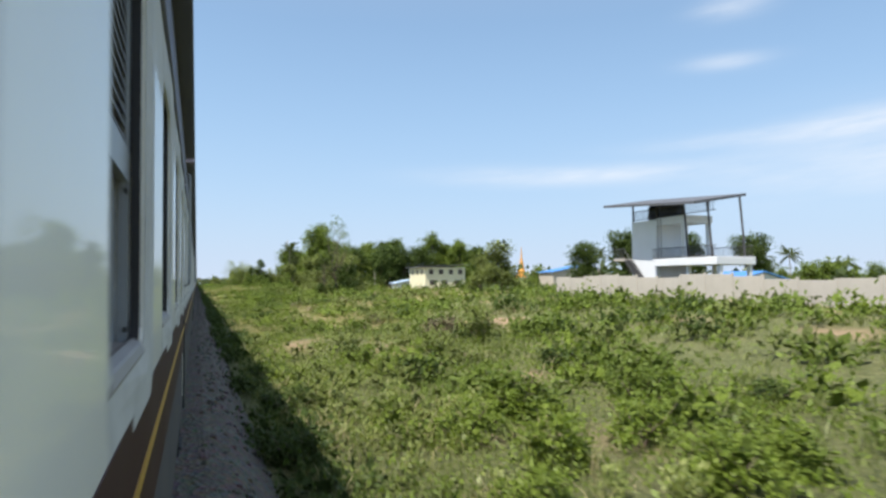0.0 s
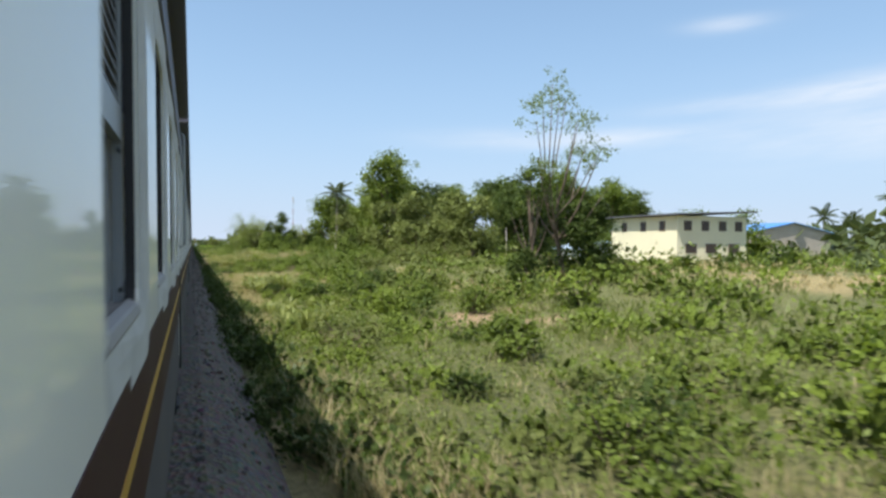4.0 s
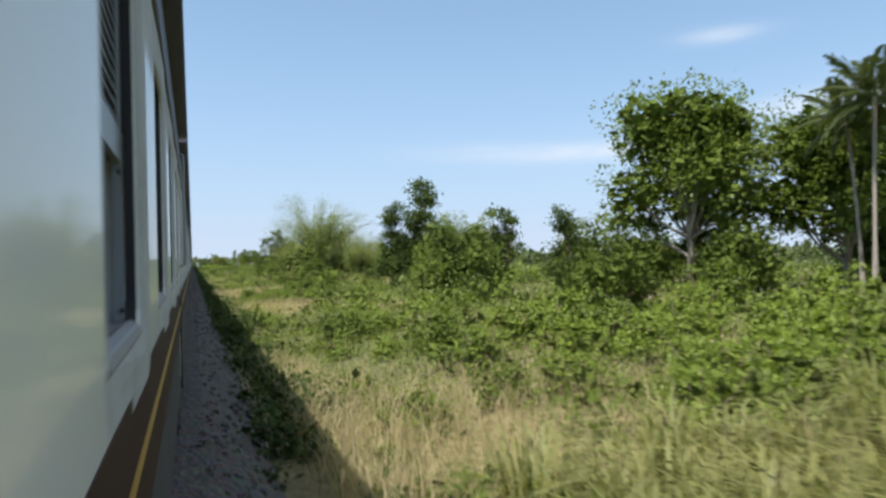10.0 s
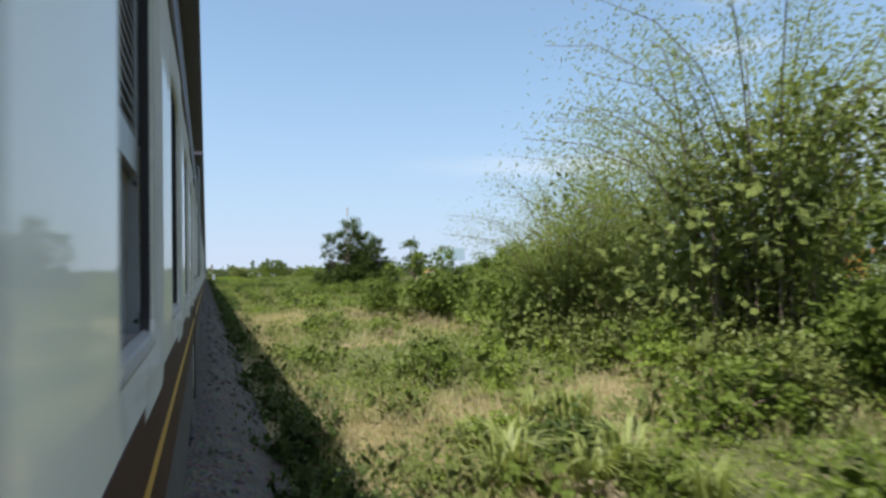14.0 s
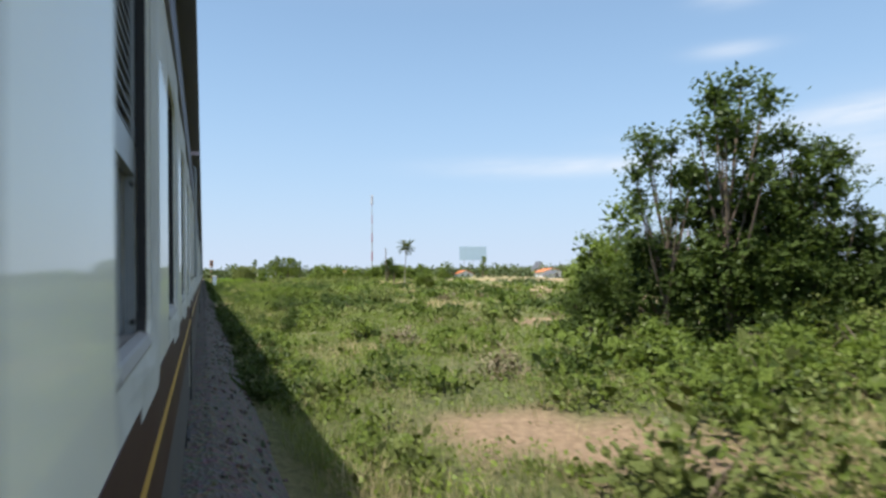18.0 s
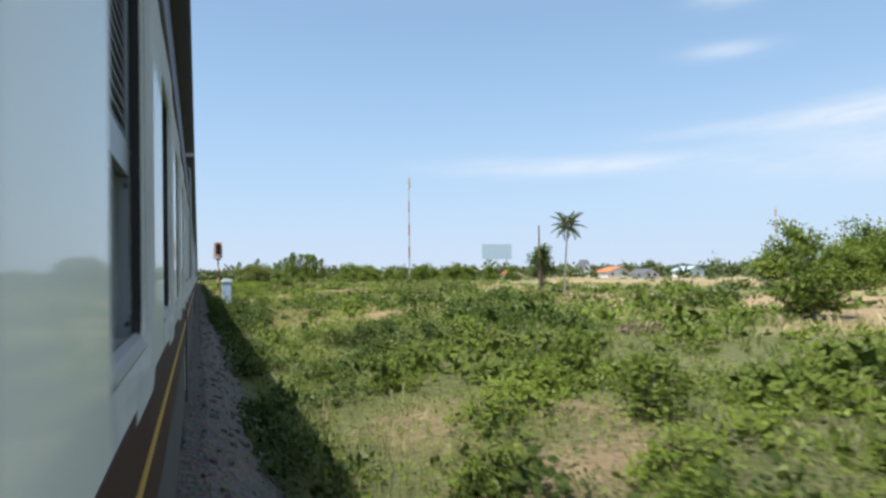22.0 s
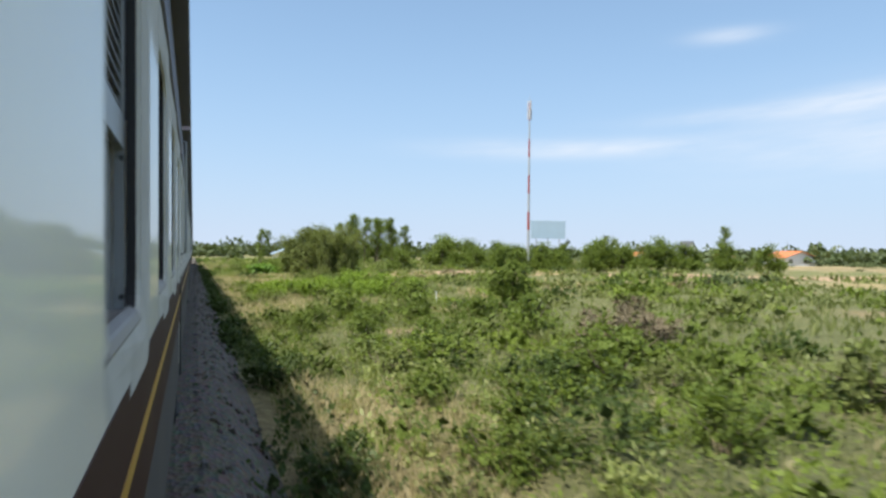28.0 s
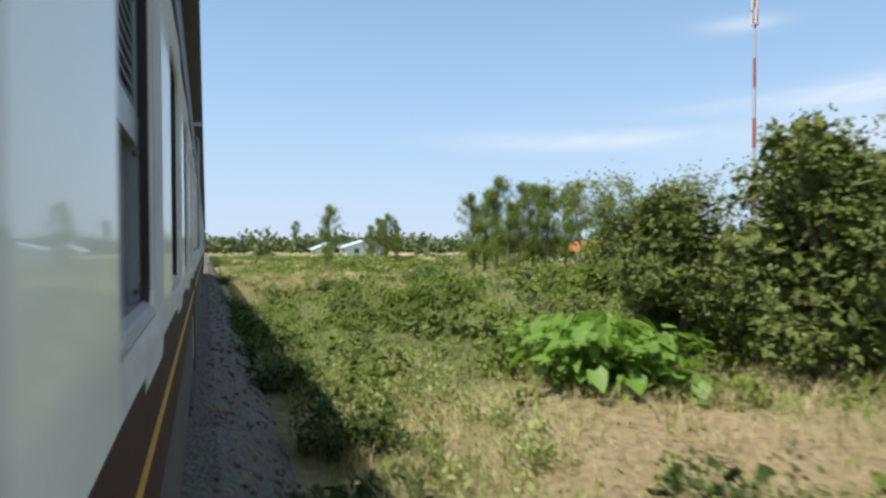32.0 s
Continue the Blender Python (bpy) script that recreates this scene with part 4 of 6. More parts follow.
def bush_mesh(seed, mat, n=700, leaf=0.11, low=0.75):
    """A round-topped shrub about 2 m across and 1.5 m high, of leaves on short stems."""
    rng = np.random.default_rng(seed)
    blob = [(0, 0, 0.55, 0.6, 0.6, 0.55)]
    for _ in range(8):
        a, r = rng.uniform(0, 6.28), rng.uniform(0.3, 0.8)
        s = rng.uniform(0.22, 0.45)
        blob.append((math.cos(a) * r, math.sin(a) * r, rng.uniform(0.25, 1.15) * low, s, s, s))
    cen, cout = blob_points(rng, blob, n // 10)
    at = np.repeat(cen, 10, 0) + rng.normal(size=(len(cen) * 10, 3)) * leaf * 0.8
    out = np.repeat(cout, 10, 0)
    at[:, 2] = np.abs(at[:, 2])
    v, f = leaf_quads(rng, at, leaf, leaf * 0.6, 0.1, out * 0.5 + np.array([0, 0, 0.25]))
    cv, cf = inner_leaves(rng, blob, 22, 0.78, 0.5)
    cv[:, 2] = np.maximum(cv[:, 2], -0.05)
    me = mesh_np("shrub", np.concatenate([v, cv]), np.concatenate([f, cf + len(v)]), M[mat])
    me.materials.append(M[mat + "_mass"])
    me.polygons.foreach_set("material_index", np.concatenate([np.zeros(len(f), np.int32), np.ones(len(cf), np.int32)]))
    return me


def place(t, x, y, s=1.0, turn=0.0, sz=None):
    return Matrix.LocRotScale((x, y, float(land(x, y))), Euler((0, 0, radians(turn))), (s, s, sz or s))


def stand(t, spots, group=""):
    """Puts a thing on the ground at the first spot, and copies of it at the rest: (x, y, scale, turn)."""
    if group:
        t["group"] = group
    for i, (x, y, s, a) in enumerate(spots):
        m = place(t, x, y, s, a)
        if i == 0:
            first = m
        else:
            copy_thing(t, m)
    t.matrix_basis = first


# woods behind the first fields
stand(broad_tree(11, "tall leafy green tree at the wood's edge", 16.5, 6.0, 9000, "leaf", 0.33, blobs=18, trunk=0.04, gap=0.40), [(31, 178, 1.15, 0), (36, 187, 0.97, 70), (45, 183, 0.72, 140), (63, 174, 1.06, 200), (54, 184, 0.98, 260), (72, 180, 0.9, 310), (68, 166, 0.9, 20)], "trees of the wood")
stand(broad_tree(12, "dark green bushy tree in the wood", 12.5, 6.0, 7600, "leaf_dark", 0.33, blobs=16, trunk=0.02, gap=0.43), [(40, 173, 0.82, 50), (50, 172, 1.0, 120), (58, 169, 0.9, 190), (68, 178, 1.0, 250), (35, 170, 0.85, 300), (75, 170, 0.9, 30), (80, 182, 0.9, 80), (83, 110, 0.95, 140), (79, 121, 0.8, 10), (88, 99, 0.85, 60), (93, 88, 0.8, 110), (90, 116, 0.9, 230), (45, 158, 0.85, 20), (42, 152, 0.66, 120), (50, 160, 0.8, 210)], "trees of the wood")
stand(broad_tree(13, "rounded tree with olive green leaves", 9.0, 4.6, 7600, "leaf_olive", 0.24, blobs=14, trunk=0.0, gap=0.45), [(27, 165, 0.85, 0), (29, 157, 0.95, 80), (31, 150, 0.95, 200), (32.5, 145, 0.85, 140), (23, 172, 0.7, 30), (41, 84, 0.8, 60), (39.5, 87.5, 0.6, 260)], "olive green trees")
stand(palm(21, "coconut palm with drooping fronds", 12.6, 1.05, 0.8), [(25.2, 192.5, 0.9, 0), (26.6, 198.6, 0.70, 100), (28.5, 200.5, 0.66, 220), (44, 468, 0.72, 30)], "coconut palms")
stand(broad_tree(14, "tall dense tree beside the palms", 15.4, 4.1, 15000, "leaf_tree", 0.23, blobs=26, trunk=0.0, gap=0.47, dense=0.86), [(32.5, 193.5, 1.0, 0), (49, 192, 0.95, 120), (56, 206, 0.9, 200)], "dense trees by the palms")
stand(broad_tree(15, "spreading leafy tree with pale trunk", 11.0, 6.9, 15000, "leaf", 0.26, "bark_pale", blobs=26, trunk=0.2, lean=0.12, gap=0.38, dense=0.6), [(28.5, 211.5, 1.03, 0), (33, 205, 0.85, 100)], "spreading trees")
stand(broad_tree(16, "tall sparse tree with bare branches", 13.5, 4.8, 3400, "leaf", 0.17, "bark", blobs=16, trunk=0.3, gap=0.25, lean=0.2, dense=0, girth=0.5), [(21.9, 107.2, 1.0, 0)])
stand(broad_tree(17, "dense dark shrub-like tree", 6.4, 3.6, 6000, "leaf_dark", 0.22, blobs=13, trunk=0.04, gap=0.48), [(19.2, 107.6, 0.38, 0), (23.6, 107.2, 0.78, 90), (22.6, 239.8, 0.85, 40), (28.6, 242.6, 0.8, 150), (19.0, 238.8, 0.55, 260)], "dark bushy trees")
stand(broad_tree(18, "low bushy tree with dense leaves", 5.2, 3.2, 5200, "leaf", 0.16, blobs=12, trunk=0.03, gap=0.48), [(15.9, 221.2, 0.95, 150), (18.2, 219.8, 0.9, 20), (31, 191, 1.1, 30), (34.5, 190, 1.2, 80), (24, 262, 0.75, 60), (28, 266, 0.8, 140), (32, 262, 0.85, 210), (26.5, 258, 0.7, 280), (36, 268, 0.9, 330), (26, 361, 1.3, 200), (14, 261, 0.75, 70), (19, 271, 0.9, 170), (12.5, 276, 0.6, 270), (16.5, 224, 0.8, 15), (15, 152, 0.7, 30), (20, 160, 0.8, 230), (19, 206, 0.8, 90), (28, 223, 0.8, 10), (34, 424, 0.75, 60), (17.7, 538.5, 0.62, 30), (9.2, 236.5, 0.4, 40), (11.5, 238, 0.42, 110), (28, 207, 0.9, 10), (31, 212, 1.0, 60), (35, 233.5, 0.98, 130), (38.5, 232, 1.05, 190), (42, 231, 1.0, 40), (26.5, 213, 0.8, 250), (38, 206, 1.2, 310), (13, 290, 0.75, 40), (15.5, 293, 0.8, 120), (17, 288, 0.8, 200), (11.5, 295, 0.62, 280)], "low bushy trees")
stand(bamboo(31, "large feathery bamboo clump", 9.5, 5.2, 50, 950, leaf=0.135), [(16.0, 267, 1.22, 0), (19.5, 279, 1.1, 130), (20, 261, 0.6, 220), (13.8, 275, 0.75, 60), (23, 271, 0.75, 300)], "bamboo clumps")
stand(bamboo(32, "small feathery bamboo clump", 7.5, 3.4, 46, 170, leaf=0.3), [(26, 242, 1.0, 200)], "bamboo clumps")
stand(broad_tree(19, "dark tree with thin upper shoots", 8.5, 2.9, 6600, "leaf_dark", 0.22, blobs=15, trunk=0.04, gap=0.36), [(20.5, 240, 1.26, 0), (20.5, 212, 0.66, 90), (18.7, 240.6, 0.98, 200)], "dark trees with shoots")
stand(broad_tree(27, "dark dome-shaped tree smothered in creeper", 6.2, 3.5, 9000, "leaf_dark", 0.16, blobs=18, trunk=0.0, gap=0.44, dense=0.8), [(19.4, 343.9, 0.98, 0), (17.4, 345.6, 0.72, 70), (21.9, 343.2, 1.0, 140), (15.6, 347.6, 0.5, 200), (20.8, 342.6, 0.75, 260), (23.9, 341.8, 0.72, 310)], "dark creeper-covered trees")
stand(broad_tree(28, "thin tree with sparse tufts of leaves at its top", 8.2, 2.3, 1500, "leaf_dark", 0.2, blobs=11, trunk=0.45, gap=0.22, lean=0.12, dense=0.5, girth=0.6), [(19.3, 343.6, 1.36, 0), (21.6, 343.0, 1.1, 60), (17.0, 345.0, 1.1, 130), (23.0, 342.4, 1.0, 200), (20.3, 344.8, 1.15, 280), (20.0, 107.9, 0.95, 40)], "thin trees above scrub")
stand(broad_tree(20, "slim sapling with leafy top", 7.0, 1.4, 900, "leaf_dark", 0.28, blobs=9, trunk=0.3, gap=0.36, dense=0.5), [(27.6, 340, 1.25, 0), (28.4, 341, 0.9, 100), (26, 252, 0.9, 200), (29, 255, 0.8, 20), (30.5, 242, 1.25, 60), (31.2, 241, 1.1, 120)], "saplings")
stand(broad_tree(29, "thin half-bare tree with brown leaves", 7.0, 2.0, 900, "leaf_brown", 0.18, blobs=10, trunk=0.4, gap=0.24, lean=0.12, dense=0, girth=0.5), [(31, 265, 1.05, 0), (36.5, 266, 0.8, 120), (38.5, 263, 0.75, 240)], "half-bare trees")
stand(broad_tree(23, "dark round tree at the field's edge", 6.2, 3.1, 13000, "leaf_olive", 0.13, blobs=22, trunk=-0.08, gap=0.42, dense=0.78), [(13.8, 587.5, 1.0, 0), (12.3, 590.5, 0.75, 90), (16.0, 589, 0.95, 200)], "dark round trees")
stand(bamboo(33, "pale feathery shrub tree", 6.4, 2.5, 34, 520, "leaf_olive", 0.18), [(15.4, 580.5, 1.03, 0), (17.0, 578.5, 0.9, 40), (18.5, 591, 0.9, 90), (12.6, 592, 0.85, 150), (14.5, 583, 0.7, 200)], "pale feathery trees")
stand(conifer(41, "feathery grey-green casuarina tree", 12.0, 3.0, 7000), [(34, 649, 1.0, 0), (36.5, 648, 0.95, 60), (38.5, 645, 0.9, 130), (32, 652, 0.85, 200), (41, 641, 0.9, 250), (44, 640, 0.75, 310), (35, 655, 0.9, 30), (39.5, 650, 0.95, 90), (42.5, 647, 0.85, 190), (33, 644, 0.7, 80), (36, 709, 0.85, 20), (33, 705, 0.75, 120), (39, 712, 0.75, 200), (30, 700, 0.6, 60), (42.5, 907, 1.3, 0), (145, 651, 1.0, 90), (14.6, 659, 0.7, 40)], "casuarina trees")
stand(broad_tree(24, "tree beside the lone palm", 6.4, 2.2, 1500, "leaf_dark", 0.32, blobs=10, trunk=0.42, gap=0.34, dense=0.3), [(39.5, 466, 1.0, 0), (42, 470, 0.8, 90)], "trees by the lone palm")
stand(broad_tree(25, "rounded tree among distant fields", 7.5, 4.4, 2600, "leaf", 0.44, blobs=13, trunk=0.03, gap=0.5, dense=0.6), [(52, 640, 0.9, 0), (58, 650, 1.0, 70), (66, 655, 0.9, 140), (108, 476, 0.9, 40), (88, 462, 0.8, 90), (95, 470, 0.9, 150), (102, 466, 1.1, 200), (114, 480, 1.2, 240), (98, 455, 0.9, 300), (126, 490, 1.3, 10), (113, 459, 0.8, 15), (115, 495, 1.7, 10), (119, 481, 1.6, 60), (121, 468, 1.8, 110), (123, 455, 1.7, 160), (119, 444, 1.5, 210), (128, 438, 1.8, 260), (135, 470, 1.9, 310), (45, 341, 1.0, 20), (42, 346, 0.8, 80), (49, 344, 0.9, 150), (52, 611, 0.45, 15), (56, 610, 0.5, 65), (60, 609, 0.42, 115), (64, 608, 0.5, 165), (69, 606, 0.5, 215), (74, 610, 0.85, 265), (79, 608, 0.5, 315), (84, 605, 0.85, 5), (47, 618, 0.5, 55), (90, 602, 0.5, 105), (50, 616, 0.62, 20), (54, 613, 0.7, 70), (58, 614, 0.66, 120), (62, 611, 0.72, 170), (66, 612, 0.64, 220), (71, 608, 0.72, 270), (76, 606, 0.68, 320), (81, 604, 0.72, 30), (87, 601, 0.7, 80), (94, 598, 0.75, 130), (101, 595, 0.72, 180), (62, 132, 0.8, 200), (56, 134, 0.8, 310), (30, 600, 0.5, 30), (24, 610, 0.6, 80), (118, 98, 0.75, 10), (130, 103, 0.85, 60), (142, 100, 0.8, 110), (108, 95, 0.6, 160), (155, 118, 1.0, 210), (136, 112, 0.8, 260), (100, 178, 0.9, 20), (112, 176, 1.0, 80), (124, 172, 0.85, 140), (90, 181, 0.9, 200), (134, 166, 0.9, 250)], "rounded field trees")
stand(palm(26, "tall palm among distant trees", 9.0, 1.0, 0.4, 15), [(90, 131, 0.95, 0), (101, 125, 1.0, 50), (125, 108, 0.9, 20), (112, 104, 0.8, 70), (119, 166, 0.95, 110), (123, 163, 0.85, 160), (150, 520, 0.9, 30), (180, 560, 0.9, 80)], "distant palms")


def leaning_culm():
    """One long culm that leans far out of the bamboo, bare but for a few sprays at its tip."""
    pts = [(16.0, 263.5, 0.2), (16.4, 262, 3.2), (17.2, 261, 5.4), (20.0, 260, 7.4), (22.9, 259, 9.1)]
    t = thing("bamboo_culm", "long bare bamboo culm leaning out of the clump", "bamboo")
    part("culm", mesh_np("culm", *tube(pts, [0.05, 0.045, 0.04, 0.03, 0.012], 6), M["bark"]), t)
    rng = np.random.default_rng(61)
    s = rng.uniform(0.75, 1.02, (90, 1))
    at = np.array(pts[3]) * (1 - s) + np.array(pts[4]) * s + rng.normal(size=(90, 3)) * 0.12
    part("leaves", mesh_np("leaves", *leaf_quads(rng, at, 0.22, 0.07, 0.3), M["leaf_bamboo"]), t)


leaning_culm()


# ---- buildings and masts ----
def simple_house(label, x, y, w, d, h, wall, roofm, windows=(), flat=False, over=0.5, turn=0.0, ridge=1.6):
    """A house: walls, a gabled or single-pitch roof, windows with frames on the side to the line. w along x, d along y."""
    t = thing("house", label, "house", pose(x, y, float(land(x, y)), 0, 0, turn))
    part("wall", box_mesh("wall", (0, w, 0, d, -0.3, h), M[wall], 0.03), t)
    bm = bmesh.new()
    if flat:
        vs = [bm.verts.new(p) for p in ((-over, -over, h + 0.05), (w + over, -over, h + 0.45), (w + over, d + over, h + 0.45), (-over, d + over, h + 0.05))]
        f = bm.faces.new(vs)
        g = bmesh.ops.extrude_face_region(bm, geom=[f])
        for e in g["geom"]:
            if isinstance(e, bmesh.types.BMVert):
                e.co.z += 0.14
    else:
        rows = []
        for yy in (-over, d + over):
            rows.append([bm.verts.new((xx, yy, zz)) for xx, zz in ((-over, h - 0.1), (w / 2, h + ridge), (w + over, h - 0.1), (w + over, h + 0.03), (w / 2, h + ridge + 0.14), (-over, h + 0.03))])
        for i in range(6):
            bm.faces.new((rows[0][i], rows[0][(i + 1) % 6], rows[1][(i + 1) % 6], rows[1][i]))
        bm.faces.new(rows[0])
        bm.faces.new(rows[1])
        for yy in (0.02, d - 0.02):
            gb = bmesh.new()
            gb.faces.new([gb.verts.new(p) for p in ((0.02, yy, h - 0.01), (w - 0.02, yy, h - 0.01), (w / 2, yy, h + ridge - 0.02))])
            part("gable", mesh_bm("gable", gb, M[wall]), t)
    part("roof", mesh_bm("roof", bm, M[roofm]), t)
    for side, a, z0, ww, hh in windows:
        if side == "front":
            fr, gl = (a, a + ww, -0.05, 0.02, z0, z0 + hh), (a + 0.07, a + ww - 0.07, -0.056, 0.0, z0 + 0.07, z0 + hh - 0.07)
        else:
            fr, gl = (-0.05, 0.02, a, a + ww, z0, z0 + hh), (-0.056, 0.0, a + 0.07, a + ww - 0.07, z0 + 0.07, z0 + hh - 0.07)
        wn = part("window", box_mesh("window", fr, M["bark"], 0.01), t)
        part("pane", box_mesh("pane", gl, M["window_dark"]), wn)
    return t


simple_house("small white house with an orange roof among trees", 117, 463, 3.6, 4.0, 4.2, "white_wall", "orange_roof", [("front", 1.2, 2.6, 1.0, 1.0)], False, 0.6, ridge=1.4)
front = [("front", a, 3.3, 0.9, 0.95) for a in (0.8, 2.9, 5.0, 7.0)] + [("front", a, 1.2, 1.3, 0.9) for a in (1.0, 3.4, 6.2)] + [("side", a, 3.3, 0.8, 0.95) for a in (1.6, 4.4, 7.4)]
simple_house("cream two-storey house with a flat dark roof", 42.0, 120.0, 8.5, 10.0, 4.7, "cream_wall", "dark_roof", front, True, 0.7)
simple_house("low shed with a pale blue sheet roof", 40.5, 134, 7.0, 4.5, 1.7, "white_wall", "pale_roof", [("front", 2.0, 0.6, 1.0, 0.8)], False, 0.4, ridge=0.7)
simple_house("long shed with a bright blue sheet roof", 95, 161, 20, 8.0, 4.6, "concrete", "blue_roof", [("front", 4.0, 1.5, 1.4, 1.2)], False, 0.5, ridge=1.8)
simple_house("low building with a blue sheet roof", 58, 57, 7.0, 6.0, 2.4, "white_wall", "blue_roof", [], False, 0.5, ridge=0.9)
for hx, hy, hw, hh, wl, rf, lab in ((72, 690, 10, 2.2, "cream_wall", "orange_roof", "distant cream house with an orange tiled roof"), (37, 756, 12, 2.6, "white_wall", "pale_roof", "white shed with a pale blue roof"),
                                    (30, 765, 9, 2.0, "cream_wall", "pale_roof", "small cream house beside the line"), (160, 600, 7, 1.9, "white_wall", "dark_roof", "distant white house among trees"),
                                    (215, 640, 11, 3.0, "white_wall", "pale_roof", "distant white building with a grey roof"), (250, 760, 10, 3.0, "white_wall", "orange_roof", "distant house with an orange roof"),
                                    (204, 426, 20, 5.0, "white_wall", "orange_roof", "temple hall with orange roof tiles"), (232, 424, 30, 8.5, "white_wall", "orange_roof", "large temple hall with orange roof tiles"),
                                    (150, 700, 10, 2.4, "white_wall", "orange_roof", "distant house with an orange roof"), (262, 430, 26, 6.0, "cream_wall", "orange_roof", "temple hall with orange roof tiles")):
    simple_house(lab, hx, hy, hw, 9, hh, wl, rf, [("front", hw * 0.2, 1.0, 1.4, 1.3), ("front", hw * 0.6, 1.0, 1.4, 1.3), ("side", 2.5, 1.0, 1.4, 1.3)], False, 0.8, ridge=2.0)


simple_house("tall white gable house with a steep dark roof", 252, 786, 9, 8, 3.5, "white_wall", "dark_roof", [("front", 3.6, 4.2, 1.8, 2.4), ("front", 3.2, 0.6, 2.6, 2.2)], False, 0.7, ridge=8.0)
simple_house("low house with a bright orange tiled roof", 194, 672, 15, 9, 2.8, "white_wall", "orange_roof", [("front", 2.0, 1.0, 1.6, 1.3), ("front", 9.0, 1.0, 1.6, 1.3)], False, 0.9, ridge=2.4)


def litter(spots):
    """Crumpled scraps of pale plastic and paper."""
    rng = np.random.default_rng(71)
    for x, y, sc in spots:
        g = np.linspace(-1, 1, 4)
        gx, gy = np.meshgrid(g, g)
        v = np.stack([gx * rng.uniform(0.7, 1.1), gy * 0.7, np.abs(rng.normal(size=gx.shape)) * 0.35], -1).reshape(-1, 3) * sc * 0.7
        i = np.arange(16).reshape(4, 4)
        f = np.stack([i[:-1, :-1], i[:-1, 1:], i[1:, 1:], i[1:, :-1]], -1).reshape(-1, 4)
        thing("litter_scrap", "crumpled pale scrap of litter among the weeds", "litter", pose(x, y, float(land(x, y)) + 0.02, 0, 0, 360 * rng.uniform()), mesh_np("litter_scrap", v, f, M["concrete"]), "scraps of litter")


litter([(2.7, 349.5, 0.14), (3.1, 351.2, 0.12), (5.2, 352, 0.2), (5.6, 359.5, 0.22), (4.1, 356.5, 0.13), (2.9, 367.5, 0.12), (6.4, 371, 0.16), (7.8, 388, 0.15), (9.4, 386.5, 0.2), (10.5, 391, 0.18), (4.4, 317.3, 0.2), (3.4, 318.2, 0.12), (8.2, 386.2, 0.12), (6.8, 530.6, 0.16)])


def spire(x, y, height, label):
    """A gilded temple spire: stepped base, bell and tapering rings."""
    t = thing("temple_spire", label, "temple spire", pose(x, y, float(land(x, y))))
    prof = [(0.16, 0), (0.16, 0.15), (0.13, 0.16), (0.13, 0.28), (0.1, 0.29), (0.1, 0.38), (0.08, 0.40), (0.07, 0.5), (0.048, 0.56), (0.052, 0.6), (0.034, 0.62), (0.03, 0.7), (0.022, 0.72), (0.016, 0.82), (0.006, 0.98), (0.0, 1.0)]
    bm = bmesh.new()
    rows = [[bm.verts.new((r * height * math.cos(2 * math.pi * k / 16), r * height * math.sin(2 * math.pi * k / 16), z * height)) for k in range(16)] for r, z in prof[:-1]]
    for a, b in zip(rows, rows[1:]):
        for k in range(16):
            bm.faces.new((a[k], a[(k + 1) % 16], b[(k + 1) % 16], b[k]))
    tip = bm.verts.new((0, 0, height))
    for k in range(16):
        bm.faces.new((rows[-1][k], rows[-1][(k + 1) % 16], tip))
    part("body", mesh_bm("body", bm, M["gold"]), t)


spire(222, 421, 28.5, "golden temple spire with stepped base")


